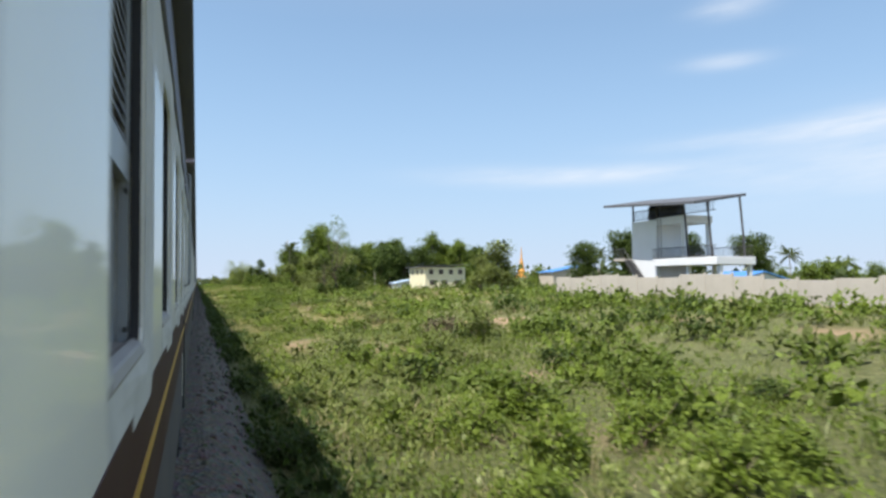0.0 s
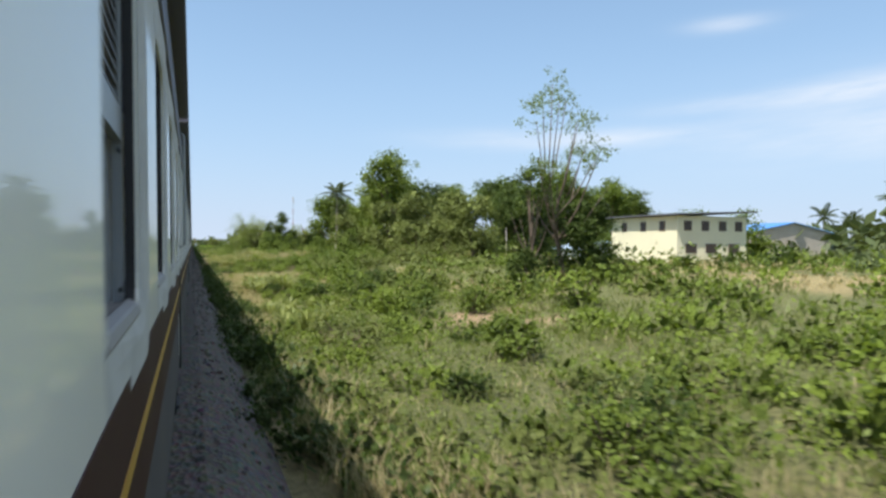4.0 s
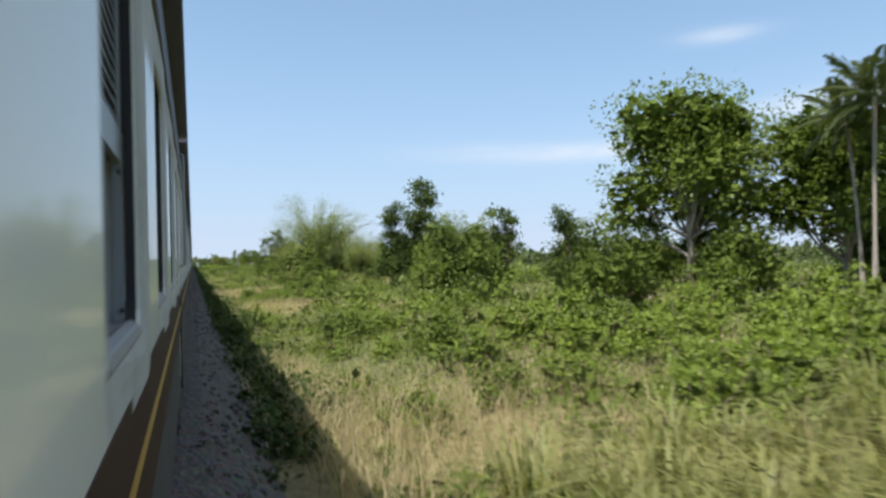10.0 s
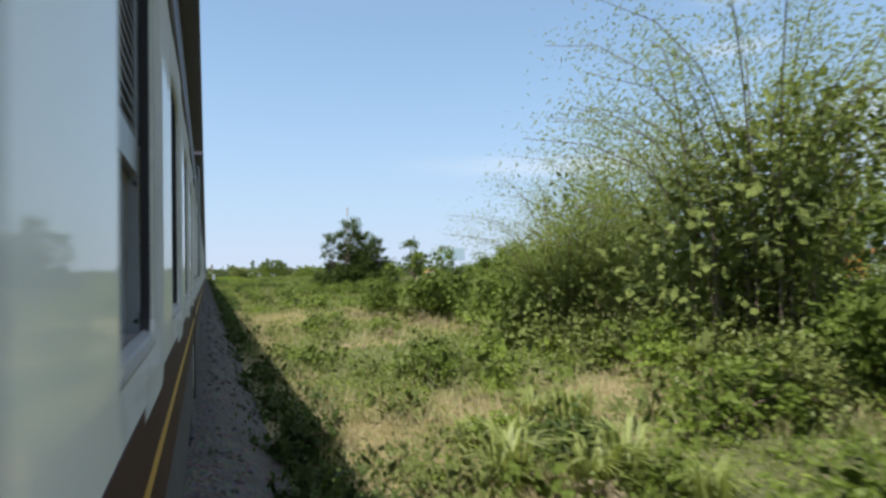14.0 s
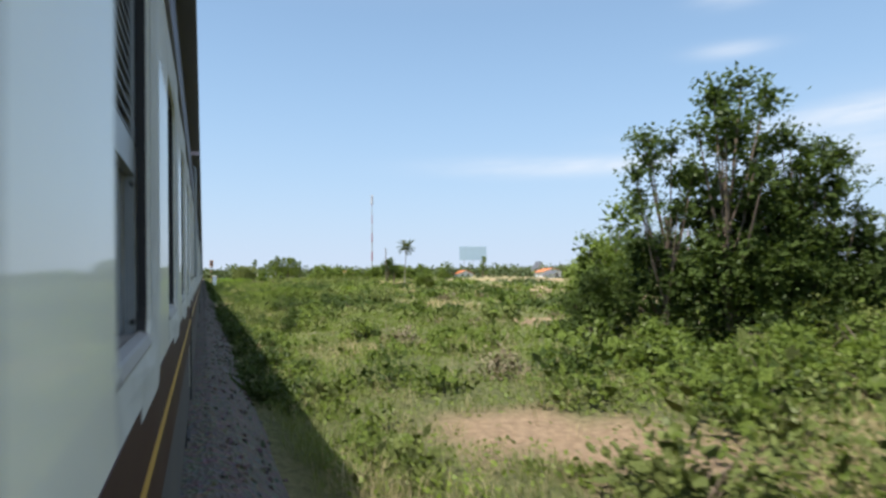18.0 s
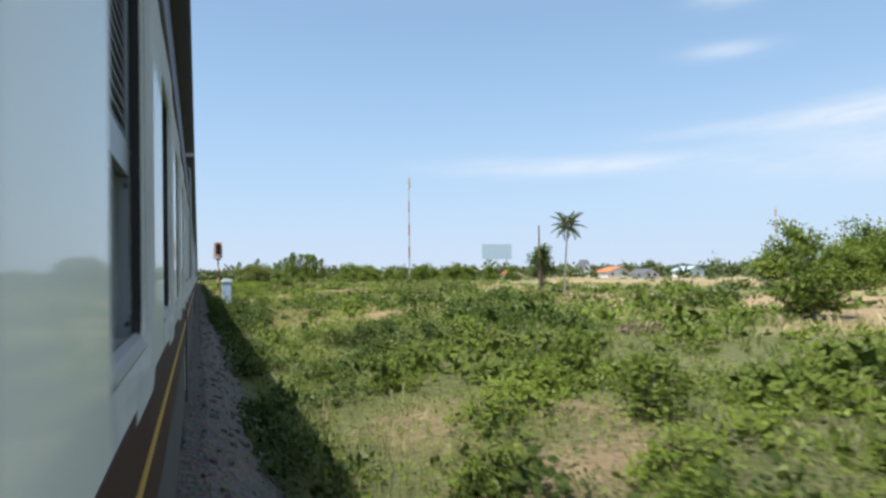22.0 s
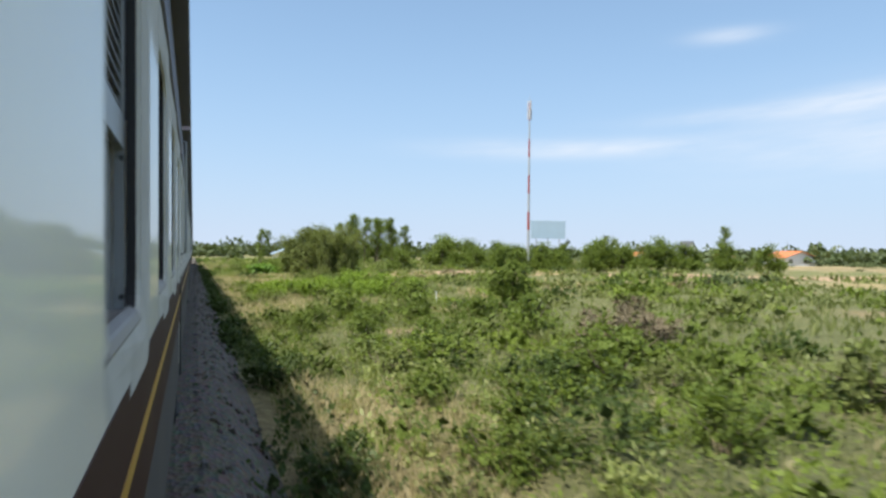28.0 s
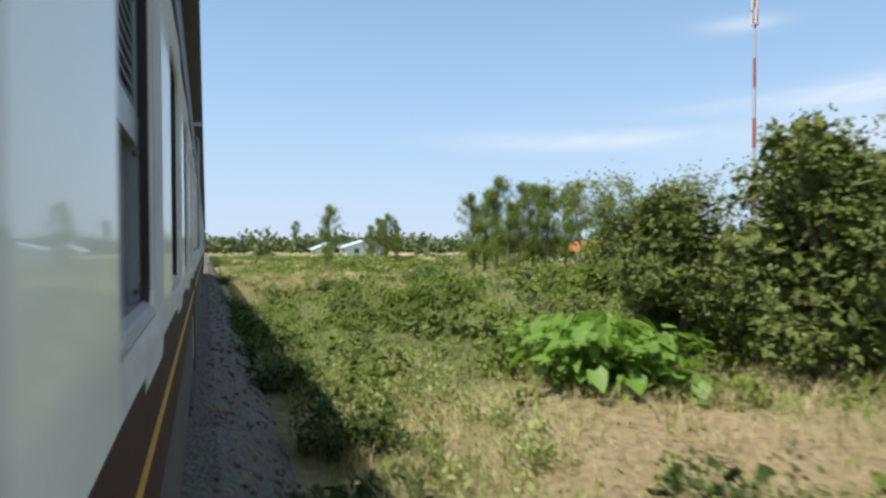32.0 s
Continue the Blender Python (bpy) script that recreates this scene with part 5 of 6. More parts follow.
def water_tower():
    """White stair tower with water tanks under a wide tilted canopy, and a raised open deck; local x runs along the line."""
    t = thing("lookout_tower", "white concrete tower with dark canopy and water tanks", "tower", pose(43.0, 56.6, 1.2, 0, 0, -90))
    part("stair_core", box_mesh("stair_core", (0.0, 3.9, 0, 3.4, 0, 8.2), M["white_wall"], 0.03), t)
    part("deck", box_mesh("deck", (3.9, 12.4, -0.5, 4.0, 3.5, 4.2), M["white_wall"], 0.03), t)
    part("back_wall", box_mesh("back_wall", (3.9, 8.0, 0.4, 0.6, 0, 3.5), M["concrete"], 0.02), t)
    part("upper_slab", box_mesh("upper_slab", (3.9, 7.9, 0.0, 3.4, 7.6, 8.3), M["white_wall"], 0.02), t)
    for x, y in ((8.0, 0.0), (8.0, 3.1), (11.9, 0.0), (11.9, 3.4)):
        part("column", box_mesh("column", (x, x + 0.35, y, y + 0.35, 0, 3.5), M["white_wall"], 0.02), t)
    for x, y in ((7.4, 0.05), (7.4, 3.0), (4.3, 3.0)):
        part("column", box_mesh("column", (x, x + 0.35, y, y + 0.35, 4.2, 7.6), M["white_wall"], 0.02), t)
    bm = bmesh.new()
    vs = [bm.verts.new(p) for p in ((-1.3, -2.6, 9.8), (12.1, -2.6, 8.75), (11.1, 4.4, 9.9), (-2.9, 4.4, 10.9))]
    g = bmesh.ops.extrude_face_region(bm, geom=[bm.faces.new(vs)])
    for e in g["geom"]:
        if isinstance(e, bmesh.types.BMVert):
            e.co.z += 0.25
    part("canopy", mesh_bm("canopy", bm, M["dark_roof"]), t, "thin dark sheet canopy")
    for x, y, z0, zt in ((0.15, 0.1, 8.2, 10.1), (0.15, 3.2, 8.2, 10.5), (3.9, 0.1, 8.3, 9.9), (7.6, 0.1, 8.3, 9.6), (7.6, 3.2, 8.3, 10.0), (8.6, -0.2, 4.2, 9.5), (11.6, -0.2, 4.2, 9.2), (11.6, 3.6, 4.2, 9.8)):
        part("post", mesh_np("post", *tube([(x, y, z0), (x + (-0.5 if z0 < 5 else 0), y, zt)], [0.1, 0.1], 6), M["iron"]), t)
    for x, r in ((1.9, 0.75), (4.3, 1.15)):
        bm = bmesh.new()
        bmesh.ops.create_cone(bm, cap_ends=True, segments=20, radius1=r, radius2=r, depth=1.6, matrix=Matrix.Translation((x, 1.6, 9.05)))
        bmesh.ops.bevel(bm, geom=[e for e in bm.edges if len(e.link_faces) == 2 and e.calc_face_angle(0) > 1], offset=0.15, segments=2, affect="EDGES")
        part("water_tank", mesh_bm("water_tank", bm, M["navy"], True), t, "dark blue plastic tank")

    def railing(x0, x1, y, z):
        bag = Bag()
        for zz in (z + 0.1, z + 1.0):
            bag.add(*tube([(x0, y, zz), (x1, y, zz)], [0.04, 0.04], 4))
        n = int((x1 - x0) / 0.3)
        for i in range(n):
            xx, xn = x0 + (x1 - x0) * i / n, x0 + (x1 - x0) * (i + 1) / n
            bag.add(*tube([(xx, y, z), (xx, y, z + 1.0)], [0.022, 0.022], 4))
            bag.add(*tube([(xx, y, z + 0.1), (xn, y, z + 1.0)], [0.015, 0.015], 4))
        part("railing", bag.mesh("railing", M["iron"]), t)
    railing(3.9, 12.3, -0.45, 4.2)
    railing(3.9, 12.3, 3.9, 4.2)
    railing(0.1, 11.8, 0.08, 8.3)
    railing(-1.8, 0.0, -0.9, 4.4)
    # outside stair with its landing
    part("landing", box_mesh("landing", (-1.8, 0.0, -1.0, 1.0, 4.15, 4.4), M["concrete"], 0.02), t)
    bm = bmesh.new()
    for k in range(18):
        box(bm, 0.24 * k, 0.24 * k + 0.3, -0.95, -0.03, 4.2 - 0.24 * (k + 1), 4.2 - 0.24 * k)
    part("stair", mesh_bm("stair", bm, M["iron"]), t)
    v, f = tube([(0.0, -0.95, 5.2), (4.3, -0.95, 0.95)], [0.05, 0.05], 5)
    part("stair_rail", mesh_np("stair_rail", v, f, M["iron"]), t)
    bag = Bag()
    for x in (4.25, 4.75):
        bag.add(*tube([(x, -0.1, 4.2), (x, -0.1, 8.3)], [0.03, 0.03], 4))
    for k in range(14):
        bag.add(*tube([(4.25, -0.1, 4.4 + 0.28 * k), (4.75, -0.1, 4.4 + 0.28 * k)], [0.02, 0.02], 4))
    part("ladder", bag.mesh("ladder", M["iron"]), t)


water_tower()


def boundary_wall():
    """Grey concrete panel wall with posts."""
    t = thing("boundary_wall", "grey concrete panel wall round the yard", "wall", pose(40, 0, 0), kind="structure")
    pane = box_mesh("panel", (-0.06, 0.06, 0.08, 2.92, 0, 2.5), M["concrete"], 0.015)
    post = box_mesh("post", (-0.1, 0.1, -0.09, 0.09, 0, 2.62), M["concrete"], 0.015)
    for k in range(19):
        y = 10 + 3.0 * k
        z = float(land(40, y)) - 0.1
        part("post", post, t, "", Matrix.Translation((0, y, z)))
        part("panel", pane, t, "", Matrix.Translation((0, y, z)))


boundary_wall()


def telecom_mast(x, y, height, label, lattice=False):
    t = thing("telecom_mast", label, "mast", pose(x, y, float(land(x, y))))
    n = 9
    for i in range(n):
        z0, z1 = height * i / n, height * (i + 1) / n
        mat = M["mast_red"] if (i % 2 == 0 and i >= 2) else M["mast_white"] if lattice else M["mast_grey"]
        if lattice:
            r0, r1 = 1.6 - 1.1 * i / n, 1.6 - 1.1 * (i + 1) / n
            section = None
            for k in range(4):
                (c0, s0), (c1, s1) = [(math.cos(a), math.sin(a)) for a in (math.pi / 2 * k, math.pi / 2 * (k + 1))]
                leg = mesh_np("leg", *tube([(r0 * c0, r0 * s0, z0), (r1 * c0, r1 * s0, z1)], [0.14, 0.14], 4), mat)
                if section is None:
                    section = part("section", leg, t)
                else:
                    part("leg", leg, section)
                part("brace", mesh_np("brace", *tube([(r0 * c0, r0 * s0, z0), (r1 * c1, r1 * s1, z1)], [0.07, 0.07], 4), mat), section)
                part("brace", mesh_np("brace", *tube([(r0 * c1, r0 * s1, z0), (r1 * c0, r1 * s0, z1)], [0.07, 0.07], 4), mat), section)
        else:
            part("section", mesh_np("section", *tube([(0, 0, z0), (0, 0, z1)], [0.42 - 0.24 * i / n, 0.42 - 0.24 * (i + 1) / n], 8), mat), t)
    pan = box_mesh("antenna", (0.35, 0.6, -0.18, 0.18, -1.3, 1.3), M["mast_white"], 0.05)
    for lev in (0.93, 0.985):
        for k in range(3):
            part("antenna", pan, t, "", Matrix.Translation((0, 0, height * lev)) @ Matrix.Rotation(2.1 * k + lev * 9, 4, "Z"))
    part("lightning_rod", mesh_np("lightning_rod", *tube([(0, 0, height), (0, 0, height + 2.5)], [0.05, 0.02], 5), M["mast_grey"]), t)


telecom_mast(84, 657.5, 44, "slender red and grey telecom mast with white antennas")
telecom_mast(295, 660, 36, "red and white lattice telecom tower", True)
telecom_mast(161, 492, 24, "red and white lattice telecom tower", True)


def billboard():
    t = thing("billboard", "large blue-grey billboard seen from behind on legs", "billboard", pose(265, 984, 0, 0, 0, -15))
    part("panel", box_mesh("panel", (0, 30, 0, 0.6, 17, 32), M["billboard"], 0.05), t)
    for x in (5, 15, 25):
        part("leg", mesh_np("leg", *tube([(x, 1, -0.5), (x, 1, 31)], [0.5, 0.4], 6), M["mast_grey"]), t)


billboard()


def post_at(x, y, h, label, mat, r=0.09):
    t = thing("post", label, "post", pose(x, y, float(land(x, y))), mesh_np("post", *tube([(0, 0, -0.2), (0.02, 0, h * 0.5), (0.0, 0.03, h)], [r, r * 0.9, r * 0.75], 8), M[mat]))


post_at(38.7, 465, 8.8, "tall weathered wooden pole in the field", "bark", 0.13)
post_at(13.1, 541.6, 1.0, "short pale wooden stake in the scrub", "plate_white", 0.035)
post_at(14.0, 541.2, 1.1, "short pale wooden stake in the scrub", "plate_white", 0.035)
post_at(40, 151, 4.2, "pale slender concrete post in the field", "concrete")
post_at(44, 152, 3.4, "pale slender concrete post in the field", "concrete")


def railway_signal():
    """Two-aspect colour light signal on a banded pole."""
    gx, gy = 1.44, 448.5
    t = thing("railway_signal", "railway light signal on a black and orange pole", "signal", pose(gx, gy, EYE_Z - 1.9))
    part("footing", box_mesh("footing", (-0.16, 0.16, -0.16, 0.16, -1.4, 0.0), M["concrete"], 0.02), t)
    part("base_plate", box_mesh("base_plate", (-0.13, 0.13, -0.13, 0.13, 0, 0.03), M["signal_black"], 0.005), t)
    hgt = 3.13
    bands = 7
    for i in range(bands):
        z0, z1 = 0.03 + (hgt - 0.03) * i / bands, 0.03 + (hgt - 0.03) * (i + 1) / bands
        part("pole_band", mesh_np("pole_band", *tube([(0, 0, z0), (0, 0, z1)], [0.052, 0.052], 14), M["signal_black" if i % 2 == 0 else "signal_cream"]), t)
    part("bracket", box_mesh("bracket", (-0.18, 0.18, -0.08, 0.12, hgt - 0.02, hgt + 0.1), M["signal_black"], 0.015), t)
    z = hgt + 0.12
    bm = bmesh.new()
    w, h, c = 0.31, 1.25, 0.13
    loop = [(-w, 0), (w, 0), (w, h - c), (w - c, h), (-w + c, h), (-w, h - c)]
    f = bm.faces.new([bm.verts.new((x, 0, zz)) for x, zz in loop])
    g = bmesh.ops.extrude_face_region(bm, geom=[f])
    for e in g["geom"]:
        if isinstance(e, bmesh.types.BMVert):
            e.co.y += 0.03
    board = part("backboard", mesh_bm("backboard", bm, M["signal_board"]), t, "faded orange backboard", Matrix.Translation((0, 0, z)))
    bm = bmesh.new()
    loop = rounded(-0.175, 0.175, 0.32, 1.14, 0.09)
    f = bm.faces.new([bm.verts.new((x, -0.002, zz)) for x, zz in loop])
    g = bmesh.ops.extrude_face_region(bm, geom=[f])
    for e in g["geom"]:
        if isinstance(e, bmesh.types.BMVert):
            e.co.y -= 0.12
    head = part("signal_head", mesh_bm("signal_head", bm, M["signal_black"]), board, "black lamp housing")
    for k, zz in enumerate((0.92, 0.62)):
        bm = bmesh.new()
        for i in range(13):
            a = radians(-20 + 220 * i / 12)
            q = [bm.verts.new((0.12 * math.cos(a), y, zz + 0.12 * math.sin(a))) for y in (-0.12, -0.30 + 0.05 * (1 - math.sin(a)))]
            if i:
                bm.faces.new((p0[0], p0[1], q[1], q[0]))
            p0 = q
        g = bmesh.ops.solidify(bm, geom=bm.faces[:], thickness=0.008)
        part("hood", mesh_bm("hood", bm, M["signal_black"]), board)
        bm = bmesh.new()
        bmesh.ops.create_uvsphere(bm, u_segments=16, v_segments=8, radius=0.09, matrix=Matrix.Translation((0, -0.12, zz)) @ Matrix.Diagonal((1, 0.3, 1, 1)))
        part("lens", mesh_bm("lens", bm, M["red_lens" if k else "signal_black"], True), board)
    plate = part("number_plate", box_mesh("number_plate", (-0.085, 0.085, -0.012, -0.004, 0.05, 0.28), M["plate_white"]), board, "small white plate with the figure 2")
    cu = bpy.data.curves.new("figure", "FONT")
    cu.body, cu.size, cu.extrude, cu.align_x = "2", 0.2, 0.002, "CENTER"
    cu.materials.append(M["signal_black"])
    fig = new("figure", cu)
    fig.parent = plate
    fig.matrix_basis = pose(0, -0.016, 0.095, 90, 0, 0)
    v, f = tube([(-0.34, 0.05, -0.06), (-0.36, 0.05, 0.3), (-0.345, 0.05, 0.68)], [0.008] * 3, 5)
    part("cable", mesh_np("cable", v, f, M["iron"]), board)
    v, f = tube([(-0.34, 0.02, -0.06), (0.0, 0.02, -0.08), (0.2, 0.02, -0.04)], [0.008] * 3, 5)
    part("cable", mesh_np("cable", v, f, M["iron"]), board)


railway_signal()


def relay_cabinet():
    t = thing("relay_cabinet", "pale blue trackside cabinet with a white pitched cap", "cabinet", pose(1.62, 444.45, float(land(1.9, 444.6))))
    w, d, h = 0.60, 0.42, 2.88
    part("body", box_mesh("body", (0, w, 0, d, 0.15, h), M["box_blue"], 0.008), t)
    part("plinth", box_mesh("plinth", (-0.05, w + 0.05, -0.05, d + 0.05, -0.4, 0.15), M["concrete"], 0.02), t)
    part("door", box_mesh("door", (0.07, w - 0.03, -0.018, 0.0, 0.22, h - 0.04), M["box_blue"], 0.006), t, "pale blue steel door")
    part("side_panel", box_mesh("side_panel", (-0.018, 0.0, 0.04, d - 0.04, 0.22, h - 0.04), M["box_cap"], 0.006), t)
    v, f = tube([(0.035, -0.03, 0.3), (0.035, -0.03, h - 0.06)], [0.014, 0.014], 8)
    part("lock_bar", mesh_np("lock_bar", v, f, M["box_blue"]), t)
    part("handle", box_mesh("handle", (0.02, 0.06, -0.07, -0.018, 2.2, 2.32), M["frame_grey"], 0.008), t)
    bm = bmesh.new()
    o = 0.07
    rows = []
    for yy in (-o, d + o):
        rows.append([bm.verts.new((x, yy, z)) for x, z in ((-o, h), (-o, h + 0.14), (w * 0.3, h + 0.25), (w * 0.7, h + 0.25), (w + o, h + 0.14), (w + o, h))])
    for i in range(6):
        bm.faces.new((rows[0][i], rows[0][(i + 1) % 6], rows[1][(i + 1) % 6], rows[1][i]))
    bm.faces.new(rows[0])
    bm.faces.new(rows[1])
    bmesh.ops.bevel(bm, geom=bm.edges[:], offset=0.012, segments=2, affect="EDGES")
    part("cap", mesh_bm("cap", bm, M["box_cap"]), t, "white pitched cap")


relay_cabinet()
post_at(88, 103, 8.6, "tall white concrete post", "plate_white", 0.16)


# ---- shrubs, scrub and grass ----
def bush_thing(name, seed, mat, n, leaf, label, group):
    """A bush: leaf coat and the branches that carry it."""
    t = thing(name, label, name.replace("_", " "), group=group)
    rng = np.random.default_rng(seed)
    bag = Bag()
    for _ in range(9):
        a, r = rng.uniform(0, 6.28), rng.uniform(0.3, 0.8)
        bag.add(*tube([(0.05 * math.cos(a), 0.05 * math.sin(a), -0.05), (0.5 * r * math.cos(a), 0.5 * r * math.sin(a), 0.45), (r * math.cos(a), r * math.sin(a), rng.uniform(0.6, 1.0))], [0.022, 0.015, 0.006], 4))
    part("stem", bag.mesh("stem", M["bark"]), t)
    part("foliage", bush_mesh(seed, mat, n, leaf), t)
    return t


def spread(t, spots, seed=1):
    """Copies a bush to spots: x, y, scale, height scale, turn."""
    for i, (x, y, sc, hz, a) in enumerate(spots):
        m = Matrix.LocRotScale((x, y, float(land(x, y)) - 0.04), Euler((0, 0, a)), (sc, sc, sc * hz))
        if i == 0:
            first = m
        else:
            copy_thing(t, m)
    t.matrix_basis = first


def build_shrubs():
    rng = np.random.default_rng(77)
    kinds = [("leaf", 101, "leafy green shrub in the scrub"), ("leaf_light", 102, "light green weedy shrub with small leaves"), ("leaf_dark", 103, "dense dark green shrub in the scrub"), ("leaf_olive", 104, "olive green shrub among dry grass"), ("leaf", 105, "leafy green shrub in the scrub")]
    spots = [[] for _ in kinds]
    done = 0
    while done < 250:
        y = rng.uniform(4, 640)
        x = 2.6 + rng.gamma(2.0, 3.2)
        if x > 17 or vnoise(x, y, 9, 21) < 0.38 + 0.18 * dry_at(x, y) or bare_at(x, y) > 0.3:
            continue
        k = rng.choice(len(kinds), p=[0.27, 0.22, 0.15, 0.19, 0.17])
        spot = (x, y, rng.uniform(0.5, 1.2) * (0.75 + 0.05 * x), rng.uniform(0.65, 1.0), rng.uniform(0, 6.28))
        # open straw beside the casuarinas
        if 565 < y < 577 and 5 < x < 10:
            continue
        spots[k].append(spot)
        done += 1
    for (mat, seed, label), sp in zip(kinds, spots):
        spread(bush_thing("shrub", seed, mat, 520, 0.13, label, "shrubs beside the line"), sp)


build_shrubs()


def scatter(rng, n, x0, x1, y0, y1, power=1.0):
    u = rng.uniform(0, 1, n) ** power
    return x0 + (x1 - x0) * u, rng.uniform(y0, y1, n)


def build_scrub(name, label, mat, seed, count, total, x0, x1, power, size, keep, fine=0.0105):
    """Low bushes too many to count, one mesh: lumpy dense insides under a coat of leaves, which are larger on bushes far from the line."""
    rng = np.random.default_rng(seed)
    x, y = scatter(rng, count, x0, x1, 0, 760, power)
    ok = rng.uniform(0, 1, count) < keep(x, y) * (1 - 0.5 * bump_at(y, 492, 34)) * (1 - 0.7 * bump_at(y, 46, 8) * (1 - sstep(12, 15, x))) * (1 - 0.8 * bump_at(y, 590, 15) * (1 - sstep(6, 8, x)))
    x, y = x[ok], y[ok]
    n = len(x)
    s = (size[0] + (size[1] - size[0]) * rng.beta(1.3, 2.6, n)) * (0.6 + 0.4 * sstep(3, 13, x)) * (1 + 0.35 * sstep(350, 400, y) * (1 - sstep(495, 520, y)) * sstep(8, 20, x))
    tall = rng.uniform(0.5, 1.05, n) * (1 - 0.4 * sstep(345, 365, y) * sstep(7, 12, x))
    leaf = np.clip(fine * x + 0.04, 0.05, 0.6)
    ph = rng.uniform(0, 6, n)
    root = np.stack([x, y, land(x, y)], -1)

    def lumps(q, h):
        az = np.arctan2(q[..., 1], q[..., 0])
        return (1 + 0.25 * np.sin(3 * az + h) + 0.18 * np.sin(5 * az + 4 * q[..., 2] + 2 * h) + 0.12 * np.sin(9 * q[..., 2] + h))[..., None]
    w = s ** 2 / leaf ** 1.5
    pick = rng.choice(n, total, p=w / w.sum())
    d = unit(rng.normal(size=(total, 3)))
    d[:, 2] = np.abs(d[:, 2])
    p = d * rng.uniform(0.8, 1.15, (total, 1)) * lumps(d, ph[pick]) * s[pick][:, None]
    p[:, 2] *= tall[pick]
    p += root[pick]
    v, f = leaf_quads(rng, p, 1.0, 0.6, 0.0, d * 0.5 + np.array([0, 0, 0.3]))
    c = np.repeat(p, 4, 0)
    v = c + (v - c) * np.repeat(leaf[pick], 4)[:, None]
    # sprays of leaves that close the inside
    per = 46
    q = unit(rng.normal(size=(n, per, 3)))
    q[..., 2] = np.abs(q[..., 2])
    core = q * lumps(q, ph[:, None]) * s[:, None, None] * 0.86 * rng.uniform(0.25, 1.0, (n, per, 1)) ** 0.6
    core[..., 2] *= tall[:, None]
    core = (core + root[:, None]).reshape(-1, 3)
    cv, cf = leaf_quads(rng, core, 1.0, 0.7, 0.0, q.reshape(-1, 3) * 0.5 + np.array([0, 0, 0.2]))
    cc = np.repeat(core, 4, 0)
    cv = cc + (cv - cc) * np.repeat(np.minimum(s * 0.34, leaf * 2.6 + 0.06), per * 4)[:, None]
    cf = cf + len(v)
    me = mesh_np(name, np.concatenate([v, cv]), np.concatenate([f, cf]), M[mat])
    me.materials.append(M[mat + "_mass"])
    me.polygons.foreach_set("material_index", np.concatenate([np.zeros(len(f), np.int32), np.ones(len(cf), np.int32)]))
    thing(name, label, "scrub", data=me, kind="stuff")


def patchy(seed, lo, size=9.0, dry=0.6):
    """Grows in patches: thick inside, nothing between."""
    return lambda x, y: sstep(lo, lo + 0.08, 0.7 * vnoise(x, y, size, seed) + 0.3 * vnoise(x, y, size * 0.35, seed + 50)) * (1 - dry * dry_at(x, y)) * (1 - bare_at(x, y))


build_scrub("green_scrub", "mounds of green scrub over the waste ground", "leaf", 201, 4600, 115000, 2.8, 75, 1.9, (0.4, 2.1), patchy(31, 0.40, 9))
build_scrub("light_scrub", "light green weeds and low bushes", "leaf_light", 202, 4400, 100000, 2.6, 55, 1.9, (0.3, 1.7), lambda x, y: patchy(32, 0.41, 8)(x, y) * (1 - 0.75 * np.clip(bump_at(y, 400, 100) * 2.0, 0, 1)))
build_scrub("olive_scrub", "olive green scrub over the waste ground", "leaf_olive", 203, 3800, 80000, 2.8, 90, 1.8, (0.4, 2.2), patchy(33, 0.46, 14, 0.2))
build_scrub("dark_scrub", "dark green scrub across the open ground", "leaf_dark", 211, 3600, 90000, 3.2, 60, 1.7, (0.4, 2.0), lambda x, y: patchy(41, 0.47, 13, 0.3)(x, y) * np.clip(bump_at(y, 400, 110) * 2.0 + 0.15, 0, 1))
build_scrub("brown_scrub", "dry brown scrub over the waste ground", "leaf_brown", 204, 1500, 34000, 4, 60, 1.6, (0.3, 1.1), lambda x, y: np.clip(patchy(34, 0.60, 12, 0.0)(x, y) + 0.8 * bump_at(y, 356, 18) * sstep(6, 8, x) * (1 - sstep(22, 30, x)) + 0.4 * bump_at(y, 60, 10) * sstep(7, 9, x) * (1 - sstep(20, 26, x)) + 0.5 * bump_at(y, 550, 14) * sstep(14, 17, x), 0, 1))
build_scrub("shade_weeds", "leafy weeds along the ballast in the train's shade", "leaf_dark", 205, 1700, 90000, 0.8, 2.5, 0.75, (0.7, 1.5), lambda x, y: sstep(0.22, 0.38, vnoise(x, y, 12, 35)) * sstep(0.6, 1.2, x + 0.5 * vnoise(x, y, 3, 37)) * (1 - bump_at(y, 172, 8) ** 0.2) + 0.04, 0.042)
build_scrub("far_scrub", "scrub far across the fields", "far_leaf", 206, 2300, 48000, 45, 320, 1.2, (0.8, 3.0), lambda x, y: sstep(0.4, 0.6, vnoise(x, y, 40, 36)) * (1 - bare_at(x, y)), 0.004)


